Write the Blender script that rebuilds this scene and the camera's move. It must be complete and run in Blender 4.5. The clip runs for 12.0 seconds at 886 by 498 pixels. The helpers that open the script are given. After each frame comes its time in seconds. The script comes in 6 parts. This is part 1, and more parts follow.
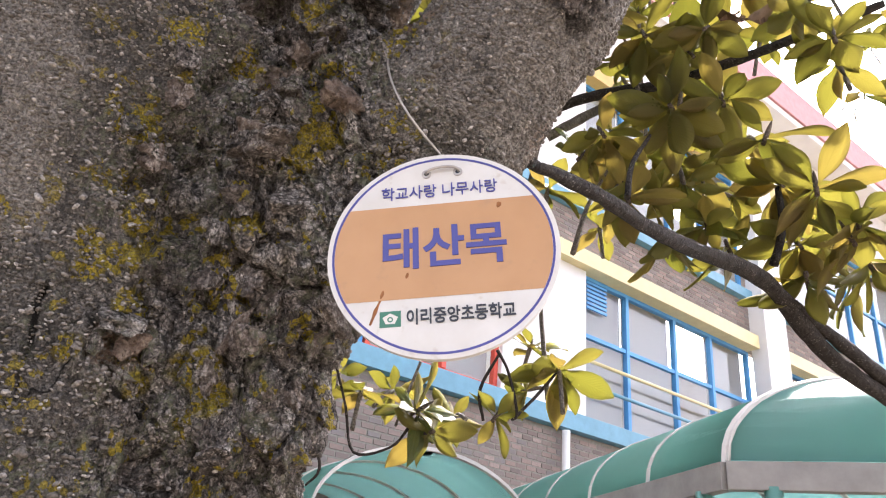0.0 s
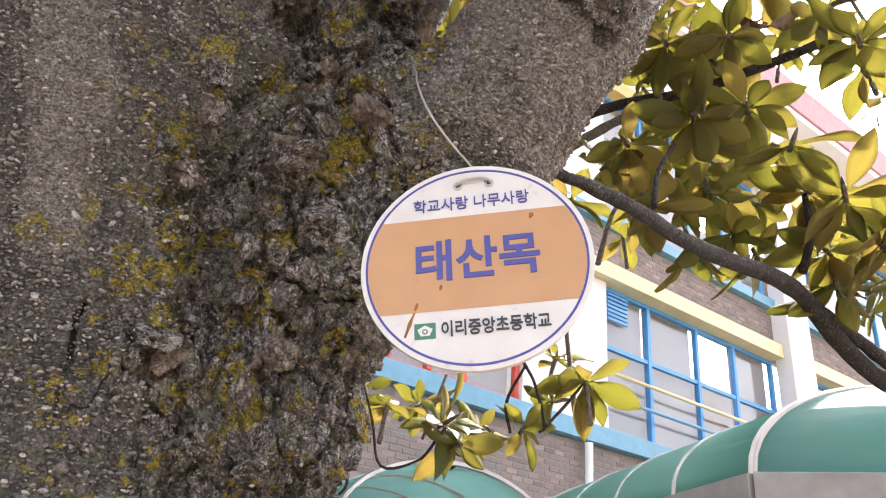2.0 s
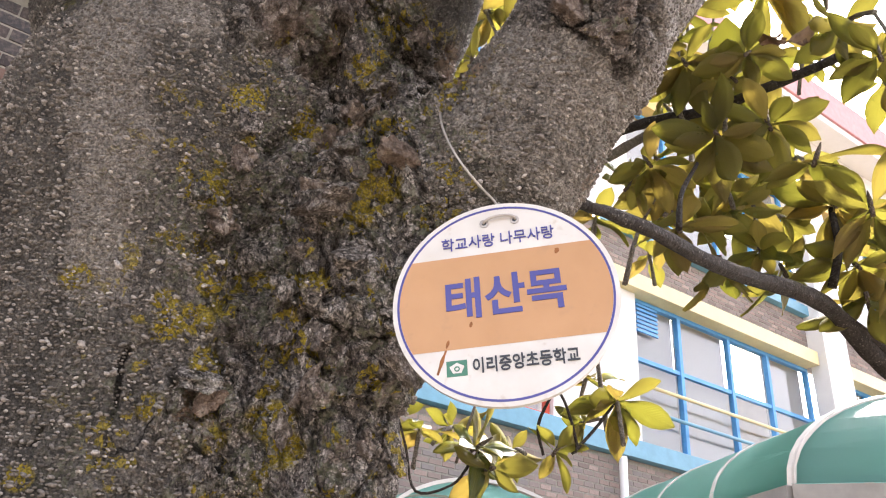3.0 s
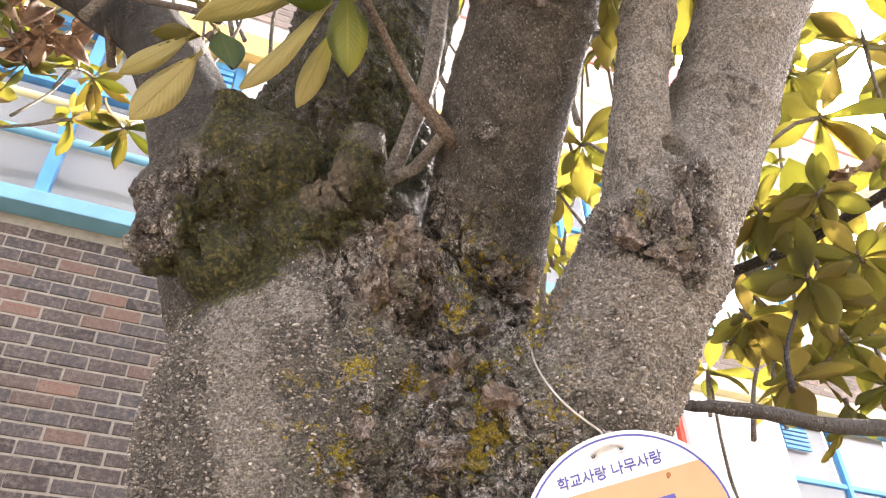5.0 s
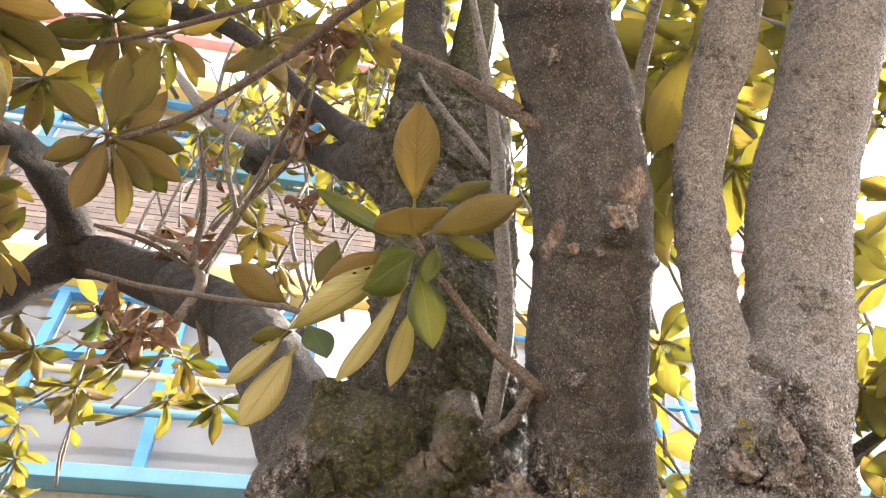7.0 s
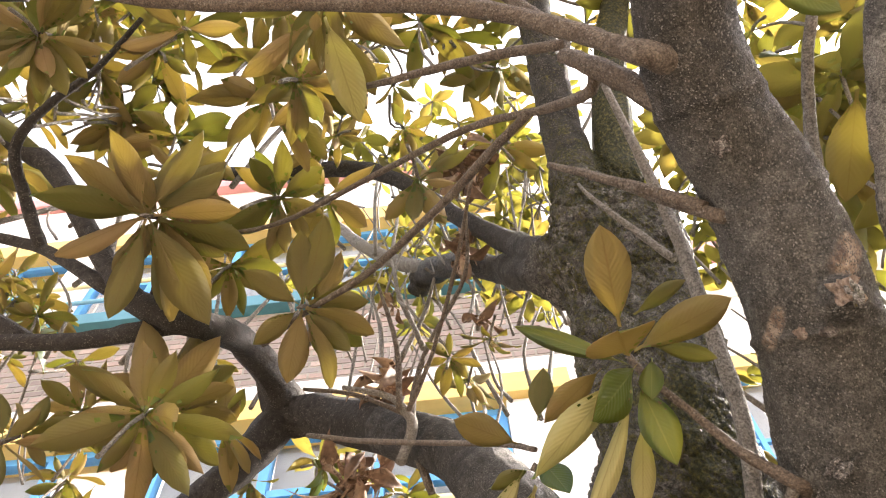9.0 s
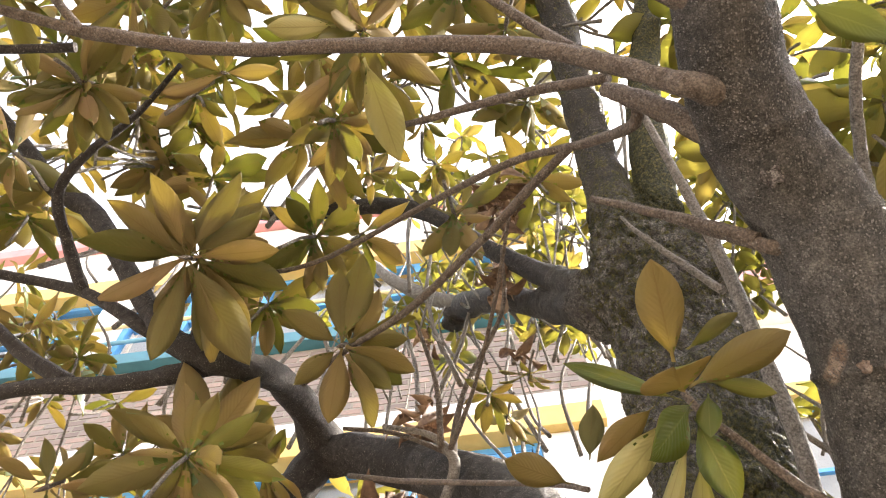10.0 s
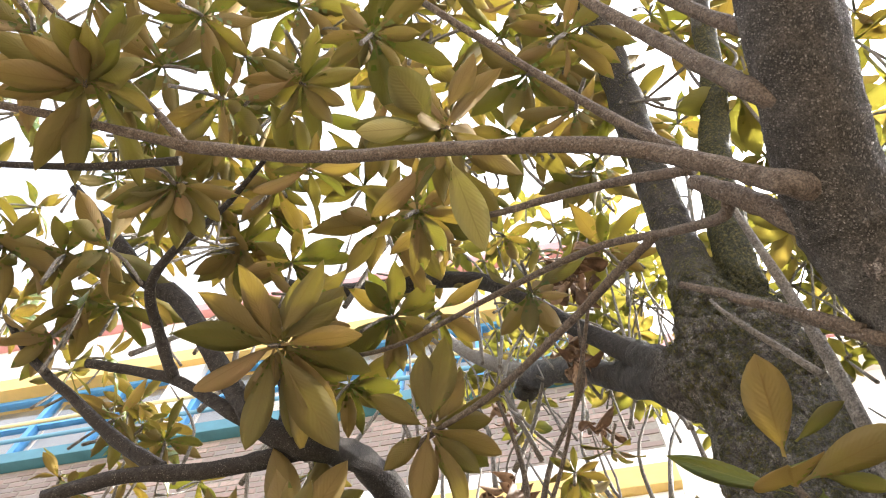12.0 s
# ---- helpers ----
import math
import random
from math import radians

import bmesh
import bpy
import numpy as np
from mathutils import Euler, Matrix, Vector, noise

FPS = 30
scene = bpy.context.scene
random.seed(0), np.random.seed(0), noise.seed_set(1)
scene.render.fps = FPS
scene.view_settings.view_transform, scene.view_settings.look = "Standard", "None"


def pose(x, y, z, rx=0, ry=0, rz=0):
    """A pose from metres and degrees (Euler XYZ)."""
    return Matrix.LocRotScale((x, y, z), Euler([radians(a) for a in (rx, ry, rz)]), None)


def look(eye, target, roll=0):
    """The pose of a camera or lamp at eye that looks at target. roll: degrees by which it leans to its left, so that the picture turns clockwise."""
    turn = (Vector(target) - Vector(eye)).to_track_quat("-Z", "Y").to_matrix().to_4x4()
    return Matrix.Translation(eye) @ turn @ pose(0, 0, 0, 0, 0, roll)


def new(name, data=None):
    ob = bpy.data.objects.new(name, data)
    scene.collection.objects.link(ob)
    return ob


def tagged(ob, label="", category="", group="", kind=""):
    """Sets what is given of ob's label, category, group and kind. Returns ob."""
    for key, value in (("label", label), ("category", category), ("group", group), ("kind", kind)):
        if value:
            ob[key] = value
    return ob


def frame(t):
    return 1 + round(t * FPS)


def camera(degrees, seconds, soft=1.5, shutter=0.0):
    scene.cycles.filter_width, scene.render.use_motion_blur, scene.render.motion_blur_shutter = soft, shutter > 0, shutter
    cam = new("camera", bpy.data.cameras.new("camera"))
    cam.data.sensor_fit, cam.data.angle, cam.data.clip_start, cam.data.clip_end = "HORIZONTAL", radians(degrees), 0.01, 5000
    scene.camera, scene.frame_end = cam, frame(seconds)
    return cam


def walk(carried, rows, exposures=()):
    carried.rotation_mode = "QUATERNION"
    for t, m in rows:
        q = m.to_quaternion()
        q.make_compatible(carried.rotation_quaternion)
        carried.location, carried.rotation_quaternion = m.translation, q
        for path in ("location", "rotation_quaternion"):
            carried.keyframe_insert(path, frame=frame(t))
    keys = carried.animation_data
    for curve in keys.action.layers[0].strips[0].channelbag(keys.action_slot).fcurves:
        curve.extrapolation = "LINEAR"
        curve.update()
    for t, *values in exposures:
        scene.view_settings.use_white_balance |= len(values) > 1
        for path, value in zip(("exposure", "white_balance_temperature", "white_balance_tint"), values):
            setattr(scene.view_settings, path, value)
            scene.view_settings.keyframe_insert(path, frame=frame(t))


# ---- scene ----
cam = camera(59.2, 12.0, soft=1.1)
PATH = [
    (0, (-0.041, 0.079, 1.558), (1.038, 1.512, 2.444), 5.2),
    (0.5, (-0.042, 0.089, 1.555), (1.032, 1.521, 2.447), 5.4),
    (1, (-0.04, 0.092, 1.556), (1.024, 1.531, 2.45), 5.5),
    (1.5, (-0.045, 0.085, 1.561), (1.006, 1.528, 2.462), 5.3),
    (2, (-0.05, 0.086, 1.556), (0.981, 1.537, 2.467), 5.1),
    (2.5, (-0.054, 0.087, 1.554), (0.952, 1.552, 2.472), 4.8),
    (3, (-0.066, 0.069, 1.564), (0.899, 1.546, 2.506), 4.3),
    (3.5, (-0.076, 0.052, 1.568), (0.823, 1.506, 2.606), 3.6),
    (3.7, (-0.084, 0.038, 1.571), (0.767, 1.469, 2.678), 3.2),
    (5.3, (-0.113, -0.028, 1.615), (0.469, 1.343, 2.95), -2.4),
    (5.5, (-0.117, -0.034, 1.619), (0.434, 1.275, 3.027), -3.1),
    (6, (-0.123, -0.045, 1.622), (0.376, 1.183, 3.12), -4.4),
    (6.5, (-0.125, -0.063, 1.624), (0.332, 1.099, 3.187), -5.8),
    (7, (-0.15, -0.088, 1.628), (0.211, 1.033, 3.245), -7.3),
    (7.5, (-0.184, -0.105, 1.627), (0.043, 1.008, 3.274), -6.7),
    (7.7, (-0.196, -0.122, 1.629), (-0.034, 0.981, 3.29), -6.3),
    (9.3, (-0.216, -0.158, 1.662), (-0.262, 0.788, 3.423), -4.3),
    (9.5, (-0.221, -0.157, 1.665), (-0.279, 0.772, 3.435), -3.9),
    (10, (-0.238, -0.163, 1.665), (-0.324, 0.729, 3.453), -2.6),
    (10.5, (-0.26, -0.188, 1.667), (-0.382, 0.67, 3.47), -0.9),
    (11, (-0.267, -0.208, 1.667), (-0.426, 0.606, 3.487), 1.3),
    (11.5, (-0.266, -0.229, 1.666), (-0.44, 0.551, 3.5), 2.5),
    (12, (-0.287, -0.24, 1.662), (-0.486, 0.501, 3.509), 3.9),
]
walk(cam, [(t, look(eye, target, roll)) for t, eye, target, roll in PATH], [(0.0, 2.24, 6150, 20), (3.5, 2.52, 6400, 19), (5.5, 3.12, 6600, 18), (7.5, 3.02, 6700, 17), (9.5, 2.9, 6650, 15), (12.0, 2.8, 6350, 13)])

# ---- world, sun, exposure ----
world = bpy.data.worlds.new("sky")
scene.world = world
world.use_nodes = True
wn = world.node_tree
wn.nodes.clear()
w_out = wn.nodes.new("ShaderNodeOutputWorld")
w_bg = wn.nodes.new("ShaderNodeBackground")
w_sky = wn.nodes.new("ShaderNodeTexSky")
w_hsv = wn.nodes.new("ShaderNodeHueSaturation")
w_sky.sky_type = "NISHITA"
w_sky.sun_disc = False
SUN_TO = Vector((0.66, 0.3, 0.7)).normalized()
w_sky.sun_elevation = math.asin(SUN_TO.z)
w_sky.sun_rotation = math.atan2(SUN_TO.x, SUN_TO.y)
w_sky.air_density = 1.0
w_sky.dust_density = 6.0
w_hsv.inputs["Saturation"].default_value = 0.25
w_bg.inputs["Strength"].default_value = 0.15
wn.links.new(w_sky.outputs[0], w_hsv.inputs["Color"])
wn.links.new(w_hsv.outputs[0], w_bg.inputs["Color"])
wn.links.new(w_bg.outputs[0], w_out.inputs["Surface"])

sun = new("sun", bpy.data.lights.new("sun", "SUN"))
sun.data.energy = 3.7
sun.data.angle = radians(4.0)
sun.data.color = (1.0, 0.93, 0.82)
sun.matrix_world = look((0, 0, 0), -SUN_TO)


# ---- materials ----
class Mat:
    """A node material and short ways to add nodes to it."""

    def __init__(self, name, rough=0.7, metal=0.0, spec=0.5):
        self.m = bpy.data.materials.new(name)
        self.m.use_nodes = True
        self.t = self.m.node_tree
        self.b = self.t.nodes["Principled BSDF"]
        self.b.inputs["Roughness"].default_value = rough
        self.b.inputs["Metallic"].default_value = metal
        self.b.inputs["Specular IOR Level"].default_value = spec
        self.pos = self.node("ShaderNodeNewGeometry").outputs["Position"]

    def node(self, kind, **values):
        n = self.t.nodes.new(kind)
        for k, v in values.items():
            n.inputs[k].default_value = v
        return n

    def link(self, a, b):
        self.t.links.new(a, b)

    def noise(self, scale, detail=4.0, rough=0.55, vec=None, stretch=None):
        n = self.node("ShaderNodeTexNoise", Scale=scale, Detail=detail, Roughness=rough)
        v = vec or self.pos
        if stretch:
            mp = self.node("ShaderNodeMapping", Scale=stretch)
            self.link(v, mp.inputs["Vector"])
            v = mp.outputs["Vector"]
        self.link(v, n.inputs["Vector"])
        return n.outputs["Fac"]

    def voronoi(self, scale, feature="F1", vec=None, rand=1.0):
        n = self.node("ShaderNodeTexVoronoi", Scale=scale, Randomness=rand)
        n.feature = feature
        self.link(vec or self.pos, n.inputs["Vector"])
        return n.outputs["Distance"]

    def ramp(self, fac, *stops):
        n = self.node("ShaderNodeValToRGB")
        while len(n.color_ramp.elements) < len(stops):
            n.color_ramp.elements.new(0.5)
        for e, (p, c) in zip(n.color_ramp.elements, stops):
            e.position = p
            e.color = (*c, 1) if isinstance(c, tuple) else (c, c, c, 1)
        self.link(fac, n.inputs["Fac"])
        return n.outputs["Color"]

    def mix(self, fac, a, b, blend="MIX"):
        n = self.t.nodes.new("ShaderNodeMix")
        n.data_type = "RGBA"
        n.blend_type = blend
        socks = [n.inputs[0], n.inputs[6], n.inputs[7]]
        for s, v in zip(socks, (fac, a, b)):
            if isinstance(v, (int, float)) and s.type == "RGBA":
                s.default_value = (v, v, v, 1)
            elif isinstance(v, (int, float)):
                s.default_value = v
            elif isinstance(v, tuple):
                s.default_value = (*v, 1)
            else:
                self.link(v, s)
        return n.outputs[2]

    def math(self, op, a, b=0.0):
        n = self.t.nodes.new("ShaderNodeMath")
        n.operation = op
        for s, v in zip(n.inputs, (a, b)):
            if isinstance(v, (int, float)):
                s.default_value = v
            else:
                self.link(v, s)
        return n.outputs[0]

    def attr(self, name):
        n = self.t.nodes.new("ShaderNodeAttribute")
        n.attribute_name = name
        return n.outputs["Fac"]

    def color(self, c):
        if isinstance(c, tuple):
            self.b.inputs["Base Color"].default_value = (*c, 1)
        else:
            self.link(c, self.b.inputs["Base Color"])
        return self

    def rough(self, v):
        self.link(v, self.b.inputs["Roughness"])
        return self

    def bump(self, height, dist, strength=1.0):
        n = self.node("ShaderNodeBump", Strength=strength, Distance=dist)
        self.link(height, n.inputs["Height"])
        old = self.b.inputs["Normal"].links
        if old:
            self.link(old[0].from_socket, n.inputs["Normal"])
        self.link(n.outputs["Normal"], self.b.inputs["Normal"])
        return self


def bark_material():
    k = Mat("bark", rough=0.66, spec=0.3)
    rough, moss_shade, lichen, pale, wood = k.attr("rough"), k.attr("moss_shade"), k.attr("lichen"), k.attr("pale"), k.attr("wood")
    mid, fine, grit = k.noise(34, 6, 0.65), k.noise(150, 5, 0.72), k.noise(420, 3, 0.7)

    def warped(amount, scale):
        wob = k.node("ShaderNodeTexNoise", Scale=scale, Detail=3.0)
        k.link(k.pos, wob.inputs["Vector"])
        less = k.node("ShaderNodeVectorMath")
        less.operation = "SCALE"
        less.inputs["Scale"].default_value = amount
        k.link(wob.outputs["Color"], less.inputs[0])
        add = k.node("ShaderNodeVectorMath")
        k.link(k.pos, add.inputs[0])
        k.link(less.outputs[0], add.inputs[1])
        return add.outputs[0]

    def grains(scale, vec):
        """Three random values and the distance to the edge for a pebbly pattern."""
        n = k.node("ShaderNodeTexVoronoi", Scale=scale)
        k.link(vec, n.inputs["Vector"])
        s = k.t.nodes.new("ShaderNodeSeparateColor")
        k.link(n.outputs["Color"], s.inputs[0])
        return s.outputs[0], s.outputs[1], s.outputs[2], k.voronoi(scale, "DISTANCE_TO_EDGE", vec)

    near, far = warped(0.006, 240), warped(0.02, 60)
    g1, _, _, _ = grains(300, near)
    g2, h2, i2, e2 = grains(95, far)
    g3, h3, _, e3 = grains(170, near)
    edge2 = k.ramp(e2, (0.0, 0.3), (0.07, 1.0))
    speck = k.ramp(grit, (0.38, 0.5), (0.5, 1.0), (0.62, 1.6))
    smooth = k.ramp(mid, (0.36, (0.05, 0.046, 0.04)), (0.5, (0.08, 0.074, 0.064)), (0.64, (0.13, 0.12, 0.105)))
    smooth = k.mix(1.0, smooth, k.ramp(k.noise(7, 5, 0.65, stretch=(1.0, 1.0, 0.5)), (0.36, 0.8), (0.64, 1.25)), "MULTIPLY")
    # darker limb bark, and stem shade put into the colour
    smooth = k.mix(k.attr("baked_tone"), smooth, k.mix(1.0, smooth, (0.5, 0.47, 0.44), "MULTIPLY"))
    streak = k.noise(13, 7, 0.72, stretch=(1.0, 1.0, 0.42))
    film = k.math("ADD", k.math("MULTIPLY", k.math("SUBTRACT", streak, 0.5), 2.2), k.math("MULTIPLY", k.math("SUBTRACT", k.noise(90, 5, 0.7), 0.5), 2.0))
    film = k.math("MULTIPLY", k.ramp(k.math("ADD", pale, film), (0.42, 0.0), (0.72, 0.85)), k.ramp(pale, (0.0, 0.0), (0.3, 1.0)))
    smooth = k.mix(film, smooth, k.ramp(mid, (0.36, (0.235, 0.217, 0.192)), (0.64, (0.31, 0.29, 0.26))))
    pits = k.math("MULTIPLY", k.ramp(k.voronoi(230), (0.14, 1.0), (0.22, 0.0)), k.ramp(k.noise(90, 2), (0.46, 0.0), (0.54, 0.25)))
    smooth = k.mix(pits, smooth, (0.02, 0.017, 0.014))
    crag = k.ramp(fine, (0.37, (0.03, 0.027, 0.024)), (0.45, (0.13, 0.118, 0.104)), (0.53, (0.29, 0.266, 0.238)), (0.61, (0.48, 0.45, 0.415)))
    crag = k.mix(k.ramp(k.noise(16, 5, 0.65, stretch=(1.0, 1.0, 0.6)), (0.44, 0.0), (0.56, 0.75)), crag, k.ramp(fine, (0.38, (0.05, 0.041, 0.036)), (0.6, (0.18, 0.15, 0.132))))
    fibre = k.math("MULTIPLY", k.ramp(k.noise(85, 7, 0.75, stretch=(1.0, 1.0, 0.28)), (0.53, 0.0), (0.57, 0.9)), k.ramp(k.noise(18, 4), (0.42, 0.0), (0.52, 1.0)))
    crag = k.mix(fibre, crag, (0.43, 0.4, 0.36))
    crag = k.mix(1.0, crag, k.ramp(g2, (0.0, 0.7), (1.0, 1.25)), "MULTIPLY")
    # crease shade put into the colour along the grain edges
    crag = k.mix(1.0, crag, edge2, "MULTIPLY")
    smooth = k.mix(1.0, smooth, k.ramp(grit, (0.4, 0.55), (0.6, 1.5)), "MULTIPLY")
    smooth = k.mix(1.0, smooth, k.ramp(fine, (0.4, 0.78), (0.6, 1.25)), "MULTIPLY")
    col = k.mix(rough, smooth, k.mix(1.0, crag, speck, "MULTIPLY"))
    # small pale lenticels
    small = k.math("MULTIPLY", k.ramp(k.voronoi(190), (0.22, 1.0), (0.3, 0.0)), k.ramp(k.noise(40, 3), (0.46, 0.0), (0.52, 1.0)))
    dots = k.math("MULTIPLY", small, k.math("SUBTRACT", 1.0, k.math("MULTIPLY", rough, 0.6)))
    col = k.mix(k.math("MULTIPLY", dots, 0.5), col, (0.33, 0.3, 0.262))
    # thin growth cracks
    crack = k.ramp(k.voronoi(13, "DISTANCE_TO_EDGE", warped(0.03, 38)), (0.006, 1.0), (0.014, 0.0))
    crack = k.math("MULTIPLY", crack, k.math("MULTIPLY", k.attr("cracked"), k.ramp(k.noise(11, 2), (0.5, 0.0), (0.53, 1.0))))
    col = k.mix(k.math("MULTIPLY", k.math("MAXIMUM", crack, k.ramp(k.attr("split"), (0.35, 0.0), (0.7, 1.0))), 0.92), col, (0.008, 0.007, 0.006))
    col = k.mix(wood, col, k.ramp(k.noise(90, 5, 0.7, stretch=(1, 1, 0.4)), (0.36, (0.1, 0.066, 0.048)), (0.5, (0.26, 0.185, 0.137)), (0.62, (0.44, 0.345, 0.262))))
    # moss, then grey-green and yellow lichen in crisp small crusts
    ragged = k.math("ADD", k.math("MULTIPLY", k.math("SUBTRACT", k.noise(30, 6, 0.7), 0.5), 1.6), k.math("MULTIPLY", k.math("SUBTRACT", fine, 0.5), 1.4))
    m = k.math("MULTIPLY", k.ramp(k.math("ADD", moss_shade, ragged), (0.42, 0.0), (0.58, 1.0)), k.ramp(moss_shade, (0.0, 0.0), (0.2, 1.0)))
    m = k.math("MULTIPLY", m, k.math("SUBTRACT", 1.0, k.math("MULTIPLY", wood, 0.85)))
    col = k.mix(m, col, k.mix(1.0, k.ramp(fine, (0.36, (0.014, 0.016, 0.006)), (0.5, (0.042, 0.043, 0.014)), (0.64, (0.13, 0.112, 0.034))), k.ramp(g1, (0.0, 0.5), (1.0, 1.5)), "MULTIPLY"))
    lg = k.math("MULTIPLY", k.math("MULTIPLY", lichen, 0.75), k.math("MULTIPLY", k.ramp(k.noise(120, 5, 0.75), (0.5, 0.0), (0.54, 1.0)), k.ramp(k.noise(20, 3), (0.46, 0.0), (0.56, 1.0))))
    col = k.mix(lg, col, k.ramp(g1, (0.0, (0.09, 0.1, 0.055)), (1.0, (0.25, 0.255, 0.17))))
    ly = k.math("MULTIPLY", k.ramp(h3, (0.62, 0.0), (0.65, 1.0)), k.ramp(k.noise(26, 4), (0.54, 0.0), (0.57, 1.0)))
    ly = k.math("MULTIPLY", lichen, ly)
    ly = k.math("MAXIMUM", ly, k.math("MULTIPLY", k.ramp(k.attr("gold"), (0.1, 0.0), (0.5, 1.0)), k.ramp(h3, (0.22, 0.0), (0.25, 1.0))))
    ly = k.math("MULTIPLY", ly, k.ramp(e3, (0.0, 0.0), (0.06, 1.0)))
    col = k.mix(ly, col, k.ramp(grit, (0.38, (0.16, 0.13, 0.014)), (0.6, (0.44, 0.34, 0.035))))
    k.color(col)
    k.bump(dots, 0.006, 1.0)
    k.bump(k.math("SUBTRACT", 1.0, crack), 0.006, 1.0)
    k.bump(ly, 0.003, 0.8)
    k.bump(k.mix(rough, (1.0, 1.0, 1.0), edge2), 0.007, 1.0)
    k.bump(grit, 0.004, 1.0)
    k.bump(fine, 0.008, 0.9)
    k.bump(mid, 0.008, 0.6)
    return k.m


def lenticel_material(name, tone):
    k = Mat(name, rough=0.6, spec=0.4)
    r = k.t.nodes.new("ShaderNodeNewGeometry").outputs["Random Per Island"]
    c = k.ramp(r, (0.0, (0.1, 0.089, 0.076)), (0.5, (0.165, 0.149, 0.13)), (0.85, (0.25, 0.23, 0.205)), (1.0, (0.42, 0.395, 0.36)))
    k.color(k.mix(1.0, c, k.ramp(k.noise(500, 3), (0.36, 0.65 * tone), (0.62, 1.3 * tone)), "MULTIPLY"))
    k.bump(k.noise(600, 3), 0.001, 0.6)
    return k.m


def twig_material(name, dark, light, warm):
    k = Mat(name, rough=0.75, spec=0.3)
    n = k.noise(70, 5, 0.6)
    col = k.ramp(n, (0.3, dark), (0.7, light))
    col = k.mix(k.ramp(k.noise(9, 3), (0.45, 0.0), (0.65, 1.0)), col, warm)
    dots = k.ramp(k.voronoi(210), (0.18, 1.0), (0.3, 0.0))
    dots = k.math("MULTIPLY", dots, k.ramp(k.noise(50, 2), (0.45, 0.0), (0.6, 1.0)))
    col = k.mix(1.0, col, k.ramp(k.noise(320, 4, 0.7), (0.38, 0.55), (0.62, 1.5)), "MULTIPLY")
    k.color(k.mix(k.math("MULTIPLY", dots, 0.6), col, (0.34, 0.31, 0.26)))
    ridge = k.noise(150, 6, 0.75)
    k.bump(ridge, 0.005, 0.9)
    k.bump(n, 0.008, 1.0)
    k.bump(dots, 0.003, 0.9)
    return k.m


def leaf_material(name, under, joined, backlit=False, baked_tone=False):
    """Leathery leaf: glossy green above, felted rust-olive below, both let light through."""
    k = Mat(name, rough=0.7 if under else 0.3, spec=0.12 if under else 0.5)
    if joined:
        r = k.t.nodes.new("ShaderNodeNewGeometry").outputs["Random Per Island"]
    else:
        r = k.t.nodes.new("ShaderNodeObjectInfo").outputs["Random"]
    uv = k.t.nodes.new("ShaderNodeUVMap")
    uv.uv_map = "leaf"
    sep = k.t.nodes.new("ShaderNodeSeparateXYZ")
    k.link(uv.outputs[0], sep.inputs[0])
    u, v = sep.outputs[0], sep.outputs[1]
    side = k.math("ABSOLUTE", k.math("SUBTRACT", u, 0.5))
    rib = k.ramp(side, (0.012, 1.0), (0.035, 0.0))
    vein = k.math("SINE", k.math("MULTIPLY", k.math("SUBTRACT", v, k.math("MULTIPLY", side, 0.55)), 95.0))
    blotch = k.noise(28, 4)
    if under:
        col = k.ramp(r, (0.0, (0.105, 0.092, 0.038)), (0.3, (0.17, 0.132, 0.056)), (0.6, (0.235, 0.165, 0.076)), (0.85, (0.31, 0.2, 0.1)), (1.0, (0.22, 0.19, 0.078)))
        col = k.mix(k.ramp(blotch, (0.4, 0.0), (0.7, 0.5)), col, (0.2, 0.165, 0.055))
        col = k.mix(k.math("MULTIPLY", rib, 0.7), col, (0.17, 0.1, 0.045))
        col = k.mix(k.ramp(k.voronoi(70), (0.04, 0.6), (0.08, 0.0)), col, (0.09, 0.06, 0.03))
        through_col = k.ramp(r, (0.0, (0.46, 0.42, 0.18)), (0.4, (0.52, 0.42, 0.21)), (1.0, (0.54, 0.39, 0.23)))
        amount = 0.45
    else:
        col = k.ramp(r, (0.0, (0.03, 0.075, 0.018)), (0.6, (0.05, 0.1, 0.02)), (1.0, (0.09, 0.12, 0.025)))
        col = k.mix(k.ramp(blotch, (0.45, 0.0), (0.75, 0.4)), col, (0.11, 0.13, 0.03))
        col = k.mix(k.math("MULTIPLY", rib, 0.7), col, (0.2, 0.22, 0.07))
        through_col = k.ramp(r, (0.0, (0.4, 0.47, 0.1)), (1.0, (0.54, 0.5, 0.11)))
        amount = 0.4
    # less rusty sunward leaves, with backlight put into a stronger transmission colour
    if backlit:
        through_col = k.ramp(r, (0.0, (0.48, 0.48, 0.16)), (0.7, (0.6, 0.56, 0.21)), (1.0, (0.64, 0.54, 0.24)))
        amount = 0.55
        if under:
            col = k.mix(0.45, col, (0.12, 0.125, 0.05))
    # cream undersides: sunlight on these leaves put into their colour
    if baked_tone and under:
        col = k.mix(0.85, col, (0.5, 0.43, 0.19))
        col = k.mix(k.math("MULTIPLY", rib, 0.7), col, (0.26, 0.19, 0.07))
        through_col = k.ramp(r, (0.0, (0.62, 0.58, 0.26)), (1.0, (0.66, 0.6, 0.28)))
    k.color(col)
    k.bump(vein, 0.0015, 0.35)
    k.bump(rib, 0.002, 0.5)
    tr = k.node("ShaderNodeBsdfTranslucent")
    k.link(through_col, tr.inputs["Color"])
    mx = k.node("ShaderNodeMixShader", Fac=amount)
    k.link(k.b.outputs[0], mx.inputs[1])
    k.link(tr.outputs[0], mx.inputs[2])
    k.link(mx.outputs[0], k.t.nodes["Material Output"].inputs["Surface"])
    return k.m


